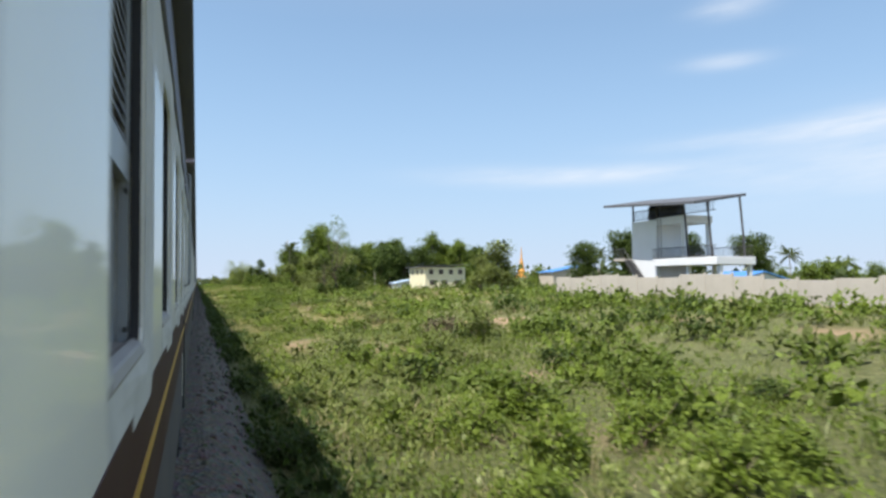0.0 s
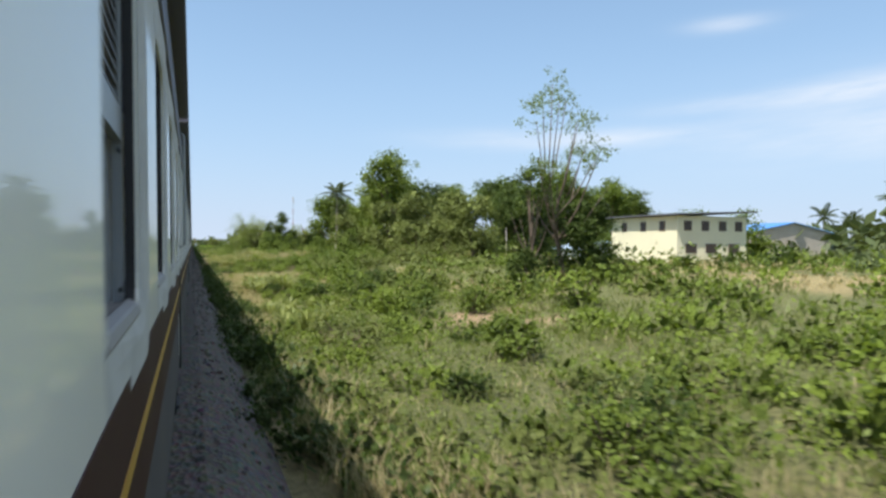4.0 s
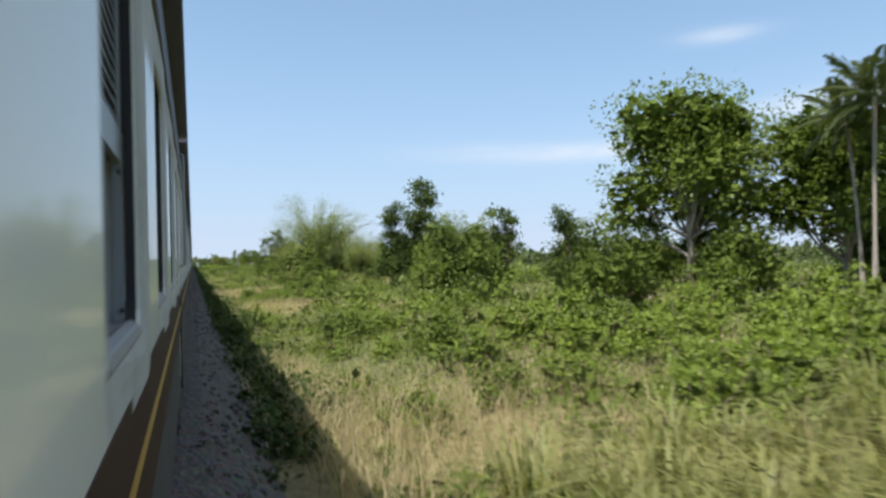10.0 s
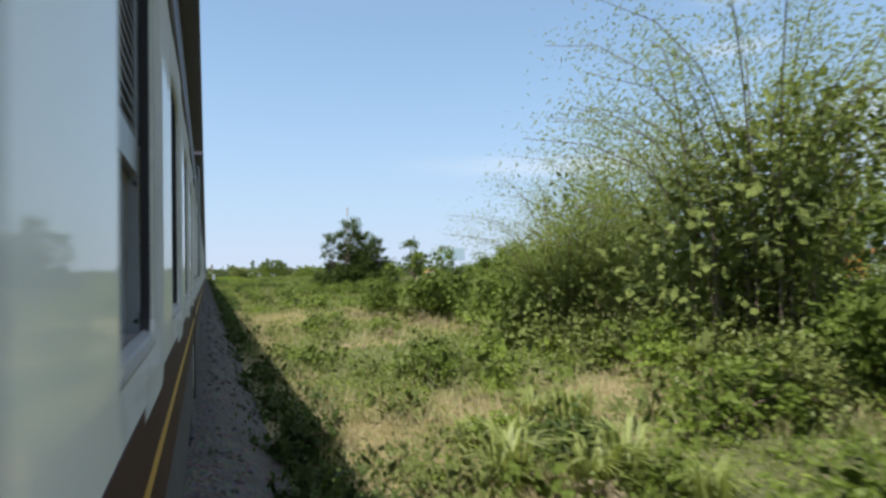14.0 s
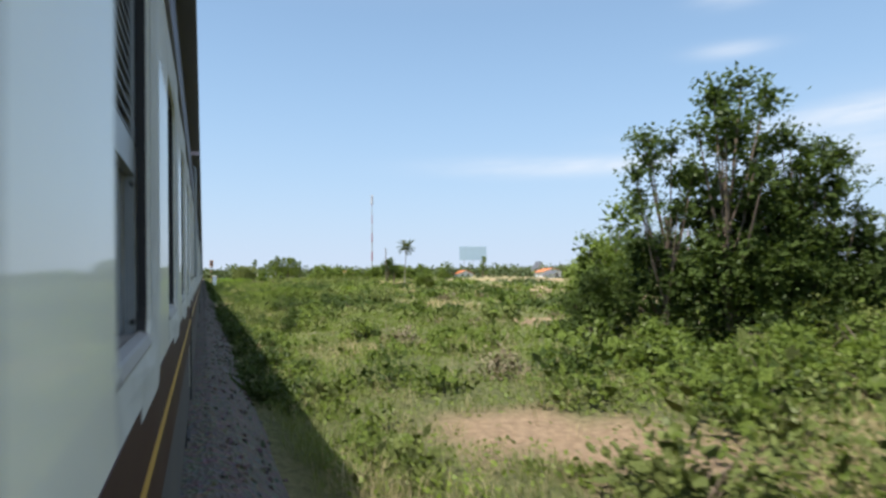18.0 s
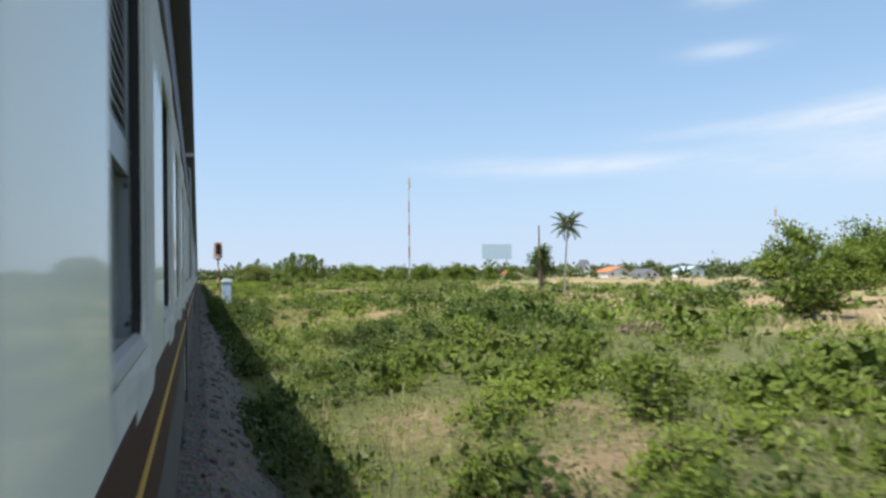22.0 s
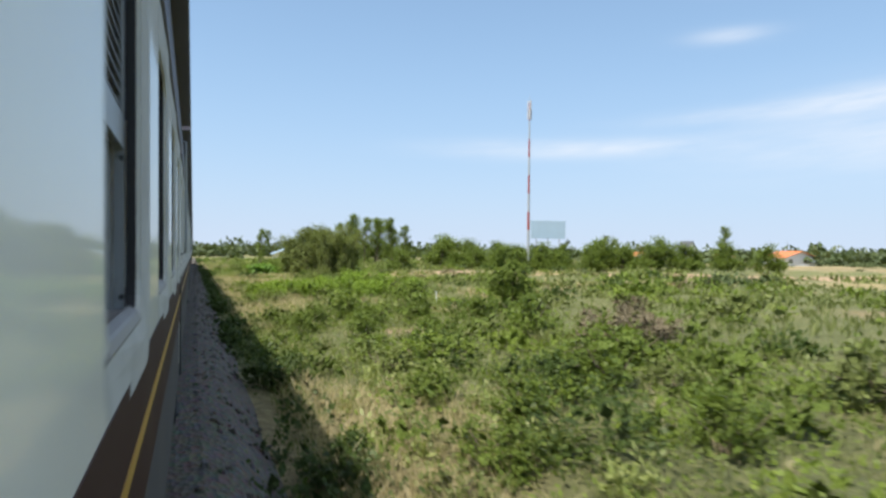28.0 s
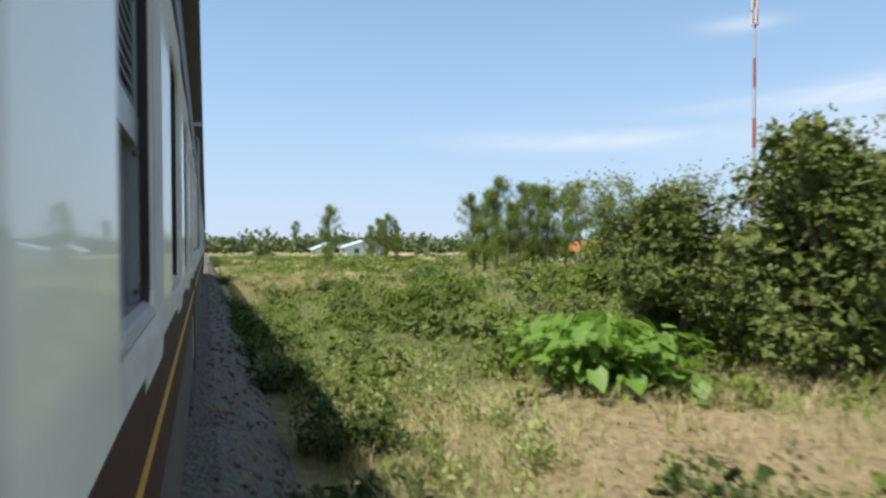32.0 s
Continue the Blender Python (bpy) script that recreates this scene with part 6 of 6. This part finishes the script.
def far_woods():
    """Distant tree line, one mesh."""
    rng = np.random.default_rng(300)
    spots = []
    for _ in range(1500):
        y = rng.uniform(40, 1500)
        x = rng.uniform(95, 480) if y < 760 else rng.uniform(-60, 700)
        if y < 420 and rng.uniform() < 0.9 * sstep(0.35, 0.6, vnoise(x, y, 60, 41)):
            spots.append((x, y))
        elif y > 760 or (x > 110 and vnoise(x, y, 60, 42) > 0.52):
            spots.append((x, y))
    spots += [(rng.uniform(-30, 620), rng.uniform(880, 1010)) for _ in range(640)] + [(rng.uniform(330, 470), rng.uniform(360, 900)) for _ in range(260)]
    pts, out = [], []
    for x, y in spots:
        s = rng.uniform(2.0, 4.6)
        h = rng.uniform(0.7, 1.3) * s
        d = unit(rng.normal(size=(60, 3)))
        r = rng.uniform(0.1, 1.0, (60, 1)) ** 0.5 * (1 + 0.3 * np.sin(4 * d[:, :1] + 5 * d[:, 2:] + rng.uniform(0, 6)))
        pts.append(np.array([x, y, h]) + d * r * np.array([s, s, h]))
        out.append(d)
    p, o = np.concatenate(pts), np.concatenate(out)
    p[:, 2] = np.maximum(p[:, 2], 0.05)
    v, f = leaf_quads(rng, p, 2.5, 1.7, 0.0, o * 0.5)
    thing("far_woods", "distant line of dark green trees", "woods", data=mesh_np("far_woods", v, f, M["far_leaf"]), kind="stuff")


far_woods()


def build_grass(name, label, mat, seed, tufts, blades, x0, x1, power, height, keep, width=0.022):
    """Tufts of bent blades, one mesh."""
    rng = np.random.default_rng(seed)
    x, y = scatter(rng, tufts, x0, x1, 0, 680, power)
    ok = rng.uniform(0, 1, tufts) < keep(x, y)
    x, y = x[ok], y[ok]
    n = len(x)
    hs = rng.uniform(height[0], height[1], n) * (0.6 + 0.8 * vnoise(x, y, 6, seed)) * (1 + 0.5 * bump_at(y, 180, 30))
    X = np.repeat(x, blades) + rng.normal(size=n * blades) * 0.11
    Y = np.repeat(y, blades) + rng.normal(size=n * blades) * 0.11
    H = np.repeat(hs, blades) * rng.uniform(0.6, 1.15, n * blades)
    a = rng.uniform(0, 6.28, n * blades)
    bend = rng.uniform(0.15, 0.75, n * blades) * H
    w = width * rng.uniform(0.7, 1.4, n * blades) * (1 + X * 0.06)
    base = np.stack([X, Y, land(X, Y) - 0.02], -1)
    d = np.stack([np.cos(a), np.sin(a), np.zeros_like(a)], -1)
    b = rng.uniform(0, 6.28, n * blades)
    sd = np.stack([np.cos(b), np.sin(b), np.zeros_like(b)], -1) * w[:, None]
    up = np.array([0, 0, 1.0])
    mid = base + d * (bend * 0.3)[:, None] + up * (H * 0.6)[:, None]
    tip = base + d * bend[:, None] + up * (H * 0.92)[:, None]
    v = np.stack([base - sd * 0.6, base + sd * 0.6, mid + sd * 0.6, tip, mid - sd * 0.6], 1)[:, [0, 2, 3, 4]].reshape(-1, 3)
    me = mesh_np(name, v, np.arange(n * blades * 4).reshape(-1, 4), M[mat])
    thing(name, label, "grass", data=me, kind="stuff")


build_grass("green_grass", "long green grass beside the line", "grass_green", 401, 60000, 5, 1.6, 14, 1.8, (0.16, 0.5), lambda x, y: (1 - 0.75 * dry_at(x, y)) * (1 - bare_at(x, y)) * 0.9, 0.013)
build_grass("dry_grass", "dry straw-coloured grass beside the line", "grass_dry", 402, 66000, 9, 2.0, 14, 1.8, (0.25, 0.7), lambda x, y: (0.05 + 0.95 * dry_at(x, y)) * (1 - 0.9 * bare_at(x, y)), 0.009)
build_grass("field_grass", "rough green grass across the fields", "grass_green", 403, 26000, 5, 12, 60, 1.4, (0.3, 0.7), lambda x, y: (1 - 0.7 * dry_at(x, y)) * (1 - bare_at(x, y)), 0.03)
build_grass("field_straw", "dry grass across the fields", "grass_dry", 404, 30000, 5, 12, 60, 1.4, (0.3, 0.75), lambda x, y: dry_at(x, y) * (1 - bare_at(x, y)), 0.028)


def build_herbs(name, label, mat, seed, total, x1, keep, leaf=0.075, tall=0.42):
    """Low leafy ground plants in small mounds, one mesh."""
    rng = np.random.default_rng(seed)
    x, y = scatter(rng, total * 2, 2.0, x1, 0, 660, 1.5)
    lump = 0.6 * vnoise(x, y, 1.6, seed) + 0.4 * vnoise(x, y, 0.55, seed + 3)
    ok = rng.uniform(0, 1, len(x)) < keep(x, y) * sstep(0.3, 0.62, lump)
    x, y, lump = x[ok][:total], y[ok][:total], lump[ok][:total]
    z = land(x, y) + (0.03 + tall * sstep(0.35, 0.85, lump)) * rng.uniform(0.2, 1.0, len(x)) ** 0.7
    up = np.stack([rng.normal(size=len(x)) * 0.4, rng.normal(size=len(x)) * 0.4, np.full(len(x), 0.6)], -1)
    p = np.stack([x, y, z], -1)
    v, f = leaf_quads(rng, p, 1.0, 0.55, 0.1, up)
    c = np.repeat(p, 4, 0)
    v = c + (v - c) * np.repeat(leaf * rng.uniform(0.6, 1.4, len(x)) * (1 + 0.07 * x), 4)[:, None]
    thing(name, label, "weeds", data=mesh_np(name, v, f, M[mat]), kind="stuff")


def moist(x, y):
    return (1 - 0.7 * dry_at(x, y)) * (1 - 0.95 * bare_at(x, y))


build_herbs("green_weeds", "low leafy green weeds over the ground", "leaf", 451, 130000, 16, moist)
build_herbs("light_weeds", "low light green weeds over the ground", "leaf_light", 452, 120000, 16, moist)
build_herbs("olive_weeds", "low dull olive weeds among dry grass", "leaf_olive", 453, 100000, 18, lambda x, y: 1 - 0.9 * bare_at(x, y))


def blade_clump(name, label, mat, seed, n, length, width, bend=0.8):
    """A clump of long arching sword leaves: each leaf two bent quads."""
    rng = np.random.default_rng(seed)
    a, ln = rng.uniform(0, 6.28, n), length * rng.uniform(0.5, 1.15, n)
    r0 = rng.uniform(0, 0.35, n)
    out = np.stack([np.cos(a), np.sin(a), np.zeros(n)], -1)
    sd = np.stack([-np.sin(a), np.cos(a), np.zeros(n)], -1) * (width * rng.uniform(0.7, 1.3, n))[:, None]
    k = rng.uniform(0.25, bend, n)[:, None]
    up = np.array([0, 0, 1.0])
    p0 = out * r0[:, None]
    p1 = p0 + out * k * 0.35 * ln[:, None] + up * 0.62 * ln[:, None]
    p2 = p0 + out * k * 0.95 * ln[:, None] + up * (0.85 - 0.35 * k) * ln[:, None]
    v = np.stack([p0 - sd * 0.5, p0 + sd * 0.5, p1 + sd * 0.5, p1 - sd * 0.5, p2 + sd * 0.08, p2 - sd * 0.08], 1).reshape(-1, 3)
    i = np.arange(n)[:, None] * 6
    f = np.concatenate([i + np.array([[0, 1, 2, 3]]), i + np.array([[3, 2, 4, 5]])])
    return mesh_np(name, v, f, M[mat])


def scatter_things(name, label, category, group, meshes, spots):
    """spots: x, y, scale; turned and picked by a seeded choice."""
    rng = np.random.default_rng(len(spots) * 7 + 1)
    for x, y, sc in spots:
        m = Matrix.LocRotScale((x, y, float(land(x, y)) - 0.04), Euler((0, 0, rng.uniform(0, 6.28))), (sc, sc, sc * rng.uniform(0.85, 1.15)))
        thing(name, label, category, m, meshes[rng.integers(len(meshes))], group)


rng_h = np.random.default_rng(910)
swords = [blade_clump("sword_grass", "", "grass_pale", 500 + k, 90, 1.25, 0.05) for k in range(3)]
scatter_things("sword_grass", "clump of long pale green sword-shaped leaves", "grass clump", "sword grass clumps", swords,
               [(3.5 + 3.0 * rng_h.uniform(), 113.5 + 7 * rng_h.uniform(), rng_h.uniform(0.7, 1.15)) for _ in range(46)] + [(5.5 + 4 * rng_h.uniform(), 146 + 8 * rng_h.uniform(), rng_h.uniform(0.6, 0.9)) for _ in range(10)] + [(4 + 2.5 * rng_h.uniform(), 259 + 5 * rng_h.uniform(), rng_h.uniform(0.7, 1.0)) for _ in range(8)] + [(3.2 + 3.2 * rng_h.uniform(), 96 + 8 * rng_h.uniform(), rng_h.uniform(0.55, 0.9)) for _ in range(14)])
tall = [blade_clump("tall_grass", "", "grass_yellow", 520 + k, 110, 1.45, 0.03, 1.1) for k in range(4)]
scatter_things("tall_grass", "tuft of tall bent yellow-green grass", "grass tuft", "tall grass tufts", tall,
               [(2.6 + 8 * rng_h.uniform() ** 1.1, 160 + 27 * rng_h.uniform(), rng_h.uniform(0.65, 1.15)) for _ in range(240)])


def heart_leaf():
    """One large heart-shaped leaf along +x, folded at the rib."""
    vs = [(0, 0, 0), (-0.12, 0.3, 0.1), (0.3, 0.44, 0.12), (0.75, 0.22, 0.05), (1.05, 0, -0.08), (0.75, -0.22, 0.05), (0.3, -0.44, 0.12), (-0.12, -0.3, 0.1)]
    return mesh_np("leaf", vs, [(0, 1, 2, 3), (0, 3, 4, 5), (0, 5, 6, 7)], M["leaf_bright"])


def broad_leaf_plant(seed, leaf, n=34, size=0.34):
    """A low plant of large leaves on thin stalks."""
    rng = np.random.default_rng(seed)
    t = thing("broad_leaf_plant", "bright green plant with large heart-shaped leaves", "plant", group="broad-leaved plants")
    bag = Bag()
    for i in range(n):
        a, r, h = rng.uniform(0, 6.28), rng.uniform(0, 0.75) ** 0.7, rng.uniform(0.35, 1.2)
        c = (math.cos(a) * r, math.sin(a) * r, h)
        bag.add(*tube([(0.2 * c[0], 0.2 * c[1], -0.05), (0.8 * c[0], 0.8 * c[1], h * 0.6), c], [0.012, 0.009, 0.006], 3))
        m = Matrix.Translation(c) @ Matrix.Rotation(a + rng.normal() * 0.5, 4, "Z") @ Matrix.Rotation(radians(22) + rng.normal() * 0.3, 4, "Y") @ Matrix.Rotation(rng.normal() * 0.35, 4, "X") @ Matrix.Scale(size * rng.uniform(0.6, 1.25), 4)
        part("leaf", leaf, t, "", m)
    part("stem", bag.mesh("stem", M["leaf_bright"]), t)
    return t


def plants_at(n, x0, x1, y0, y1, s0, s1):
    return [(x0 + (x1 - x0) * rng_h.uniform(), y0 + (y1 - y0) * rng_h.uniform(), rng_h.uniform(s0, s1), rng_h.uniform(0.85, 1.15), rng_h.uniform(0, 6.28)) for _ in range(n)]


HEART = heart_leaf()
for k in range(2):
    spread(broad_leaf_plant(540 + k, HEART), plants_at(12, 7.0, 9.6, 586.3, 591, 0.9, 1.25))


def leafy_weeds(spots):
    """Weeds with small upright pale leaves, one mesh."""
    rng = np.random.default_rng(551)
    n = len(spots)
    p = np.array([(x, y, float(land(x, y))) for x, y, *_ in spots])
    sc = np.array([q[2] for q in spots])
    per = 90
    d = unit(rng.normal(size=(n, per, 3)))
    d[..., 2] = np.abs(d[..., 2])
    at = p[:, None] + d * rng.uniform(0.2, 1.0, (n, per, 1)) * sc[:, None, None] * np.array([0.55, 0.55, 1.0])
    v, f = leaf_quads(rng, at.reshape(-1, 3), 0.16, 0.06, -0.3, d.reshape(-1, 3) * 0.6)
    thing("leafy_weeds", "weeds with small pale upright leaves", "weeds", data=mesh_np("leafy_weeds", v, f, M["grass_pale"]), kind="stuff")


leafy_weeds(plants_at(40, 2.5, 5.2, 581, 592, 0.5, 0.9) + plants_at(40, 2.5, 7, 5, 22, 0.4, 0.7) + plants_at(30, 2.5, 5, 420, 436, 0.3, 0.6) + plants_at(30, 2.6, 6, 508, 524, 0.4, 0.7))


def spots_of(*rows):
    return [(x, y, sc, rng_h.uniform(0.8, 1.05), rng_h.uniform(0, 6.28)) for x, y, sc in rows]


spread(bush_thing("bush", 560, "leaf_light", 1300, 0.095, "dense bright green bush near the line", "bushes near the line"), spots_of((9.0, 204.5, 1.5), (11.0, 203, 1.4), (8.0, 207, 1.2), (6.5, 233, 1.2), (5.2, 231.5, 1.0), (11, 210, 1.5), (6.6, 231.5, 1.1), (8.4, 230, 1.1), (9.6, 234, 1.2), (6, 235.5, 0.9), (4.2, 405, 0.8), (5.4, 408, 0.9), (6.8, 404, 1.0), (7.6, 410, 1.1), (5.0, 413, 0.8), (4.4, 99, 0.8), (6, 101.5, 1.0), (8.5, 100, 1.1), (5.0, 106, 0.9), (4.0, 110, 0.7), (8, 188.5, 1.2), (9.5, 190, 1.4), (7.4, 191.5, 1.1), (11, 189, 1.5), (9, 193.5, 1.4), (11.5, 194, 1.6), (13.5, 191, 1.7), (7, 196, 1.2), (14, 196, 1.7), (10, 198, 1.6), (12.5, 200, 1.7), (16, 193, 1.8), (17, 199, 1.8), (20, 196, 2.0), (9.5, 135, 1.2), (8.2, 141, 1.1), (5, 143, 0.9), (6.2, 147, 1.1), (4.5, 8, 0.8), (6, 10, 1.0), (7.5, 7.5, 1.0), (8.5, 11, 1.1), (5.2, 12.5, 0.9), (9.5, 8.5, 1.1), (7, 13.5, 0.9)))
spread(bush_thing("bush", 564, "leaf_vine", 1500, 0.11, "low bush smothered in bright green creeper", "creeper-covered bushes"), spots_of((4.6, 549, 1.1), (5.8, 552, 1.2), (6.4, 547.5, 1.0), (7.6, 550.5, 1.2), (5.0, 546, 0.8), (9.5, 553, 1.3), (8.2, 547, 1.2), (9.8, 549, 1.4), (11.2, 552, 1.4), (6.8, 554.5, 1.1), (12.5, 549, 1.3), (4.2, 551.5, 0.9), (6.6, 550.3, 1.2), (8.8, 551.8, 1.3), (5.4, 554.5, 1.0), (10.6, 546.5, 1.3), (13.8, 552, 1.5), (15, 548, 1.5), (7.2, 545.6, 1.0), (12, 555, 1.4)))
spread(bush_thing("bush", 561, "leaf", 1300, 0.095, "full round green bush in the grass", "bushes near the line"), spots_of((12.5, 15.5, 1.5), (7.2, 199, 1.3), (6.0, 205, 1.0), (8.0, 237, 1.4), (7.4, 395.5, 1.5), (8.6, 397, 1.4), (6.3, 394.5, 0.9), (9.4, 399, 1.7), (11.5, 402, 1.8), (10, 396, 1.5), (19, 539, 1.5), (10, 147, 1.7), (12, 150, 1.8), (8.6, 149.5, 1.3), (14, 146, 1.7), (7.0, 257, 1.3), (9.5, 262, 1.6), (10.5, 13.5, 1.2), (12, 268, 1.6), (5.6, 269, 1.1), (13, 143, 1.9), (15, 146, 2.1), (11, 145, 1.5), (16.5, 141, 1.9), (20, 146, 2.1), (19, 151, 2.0), (7.6, 234, 1.1), (10.4, 231.5, 1.2), (5.2, 229.5, 0.8), (5.8, 402, 0.9), (8.6, 407, 1.2), (9.5, 412, 1.2), (6.4, 415, 0.9), (7.2, 104, 1.1), (10.5, 103, 1.3), (5.6, 96, 0.9), (12, 99, 1.3), (9, 108, 1.2), (6.5, 112, 1.0), (11, 137, 1.5), (10, 133, 1.0), (4.6, 150, 0.9), (7.5, 146, 1.2), (5.5, 155, 1.1), (12.5, 197, 1.6), (15, 188, 1.7), (18, 190, 1.9), (8.5, 201, 1.4), (22, 203, 2.0), (5.8, 192, 0.8), (10, 333.5, 0.8), (11.5, 336, 0.9), (34, 340, 1.5), (28.5, 338, 1.4), (40, 335, 2.6), (9.5, 117, 1.1), (11, 120, 1.3), (9, 602, 1.4), (12, 606, 1.7), (15, 601, 1.7), (18, 609, 2.0), (22, 605, 2.1), (7, 609, 1.2), (6.5, 598, 1.0), (4.2, 530.5, 0.8), (5.2, 532.5, 0.9), (6.4, 528.6, 0.9), (7.6, 531.5, 1.0), (3.7, 534.5, 0.7), (9, 527.5, 1.0), (9.8, 533, 1.2), (6.8, 535, 1.0), (4.4, 513, 0.8), (6, 515, 0.9), (8, 512, 1.0), (5.2, 517.5, 0.8), (12.5, 335.5, 1.3), (14.5, 334.5, 1.5), (16.5, 333.5, 1.6), (18.5, 334, 1.8), (15.5, 337.5, 1.6), (13, 340, 1.3), (17.5, 336.5, 1.7), (20.5, 333, 1.9), (20, 337, 1.8), (23, 335.5, 2.0), (14.6, 342, 1.3)))
spread(bush_thing("bush", 562, "leaf_olive", 1300, 0.095, "olive green bush beside the track", "bushes near the line"), spots_of((9.0, 24, 1.3), (13.5, 30, 1.6), (8.4, 48, 0.75), (10.2, 45.4, 0.85), (5.6, 45.5, 0.55), (4.8, 47, 0.5), (11.4, 568.2, 1.05), (12.8, 568.8, 1.2), (10.4, 570.2, 0.85), (5.6, 143, 1.0), (4.7, 140, 0.75), (8.5, 136.6, 0.8), (7.4, 137.8, 0.7), (17, 62, 1.5), (6.5, 271, 1.2), (14, 110, 1.6), (11, 128, 1.5), (12.5, 131, 1.5), (10.5, 424, 1.2), (25, 468, 2.0), (29, 470, 2.2), (33, 474, 2.2), (22, 466, 1.8), (13, 397, 1.6), (15, 401, 1.8), (12.5, 394, 1.4), (14, 384, 1.7), (16.5, 386, 1.8), (12.5, 139, 1.5), (17.5, 137, 1.8), (14.5, 150, 2.0), (25, 148, 2.5), (23, 143, 2.2), (24, 341, 1.6), (26, 338, 1.4), (29, 337, 1.4), (32, 336, 1.5), (35, 333, 2.6), (38, 338, 2.7), (21.5, 340, 2.0), (14.4, 579.3, 1.3), (16.6, 577.6, 1.4), (18.2, 580, 1.4), (13.4, 583.5, 1.1), (27, 145, 2.6), (29, 142, 2.3), (16.5, 149, 1.7), (11.5, 262, 1.5), (12.8, 265.5, 1.6), (11.2, 269, 1.5), (13.6, 260, 1.6), (15, 263, 1.8), (12.3, 273.5, 1.6), (16.5, 259.5, 1.7), (14.6, 270, 1.8)))
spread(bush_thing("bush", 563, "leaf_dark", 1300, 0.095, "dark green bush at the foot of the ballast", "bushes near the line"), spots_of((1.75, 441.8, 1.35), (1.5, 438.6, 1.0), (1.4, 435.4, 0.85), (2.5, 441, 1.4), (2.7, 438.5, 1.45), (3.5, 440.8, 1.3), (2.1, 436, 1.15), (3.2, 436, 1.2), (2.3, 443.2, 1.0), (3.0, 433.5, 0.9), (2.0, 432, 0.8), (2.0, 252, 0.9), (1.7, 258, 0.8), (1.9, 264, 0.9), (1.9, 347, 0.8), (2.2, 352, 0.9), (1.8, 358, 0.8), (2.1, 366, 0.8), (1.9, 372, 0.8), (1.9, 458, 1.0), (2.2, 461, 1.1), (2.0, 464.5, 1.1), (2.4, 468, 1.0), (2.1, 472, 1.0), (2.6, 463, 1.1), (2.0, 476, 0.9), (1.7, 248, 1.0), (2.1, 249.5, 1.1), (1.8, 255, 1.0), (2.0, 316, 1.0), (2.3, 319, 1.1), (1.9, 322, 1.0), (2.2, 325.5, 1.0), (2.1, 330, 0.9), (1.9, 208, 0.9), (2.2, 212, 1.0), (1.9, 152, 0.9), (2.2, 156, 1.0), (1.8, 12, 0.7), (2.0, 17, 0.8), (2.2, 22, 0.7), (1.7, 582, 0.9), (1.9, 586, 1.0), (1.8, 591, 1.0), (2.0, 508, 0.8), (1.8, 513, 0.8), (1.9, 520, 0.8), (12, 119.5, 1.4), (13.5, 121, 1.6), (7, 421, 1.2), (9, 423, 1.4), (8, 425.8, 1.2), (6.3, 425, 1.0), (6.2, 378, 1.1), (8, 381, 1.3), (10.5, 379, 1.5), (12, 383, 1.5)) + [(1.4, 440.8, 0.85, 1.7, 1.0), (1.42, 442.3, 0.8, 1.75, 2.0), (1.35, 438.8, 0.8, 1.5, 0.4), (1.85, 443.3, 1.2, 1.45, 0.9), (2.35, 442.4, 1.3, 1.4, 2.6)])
spread(bush_thing("dry_bush", 570, "leaf_brown", 1100, 0.07, "dry brown twiggy bush without leaves", "dry brown bushes"), spots_of((12.5, 522, 1.3), (14, 524, 1.5), (15.5, 523, 1.4), (17, 526, 1.3), (11.2, 520.5, 0.9), (20, 530, 1.2), (16, 75, 1.2), (12.4, 32.5, 1.3)))
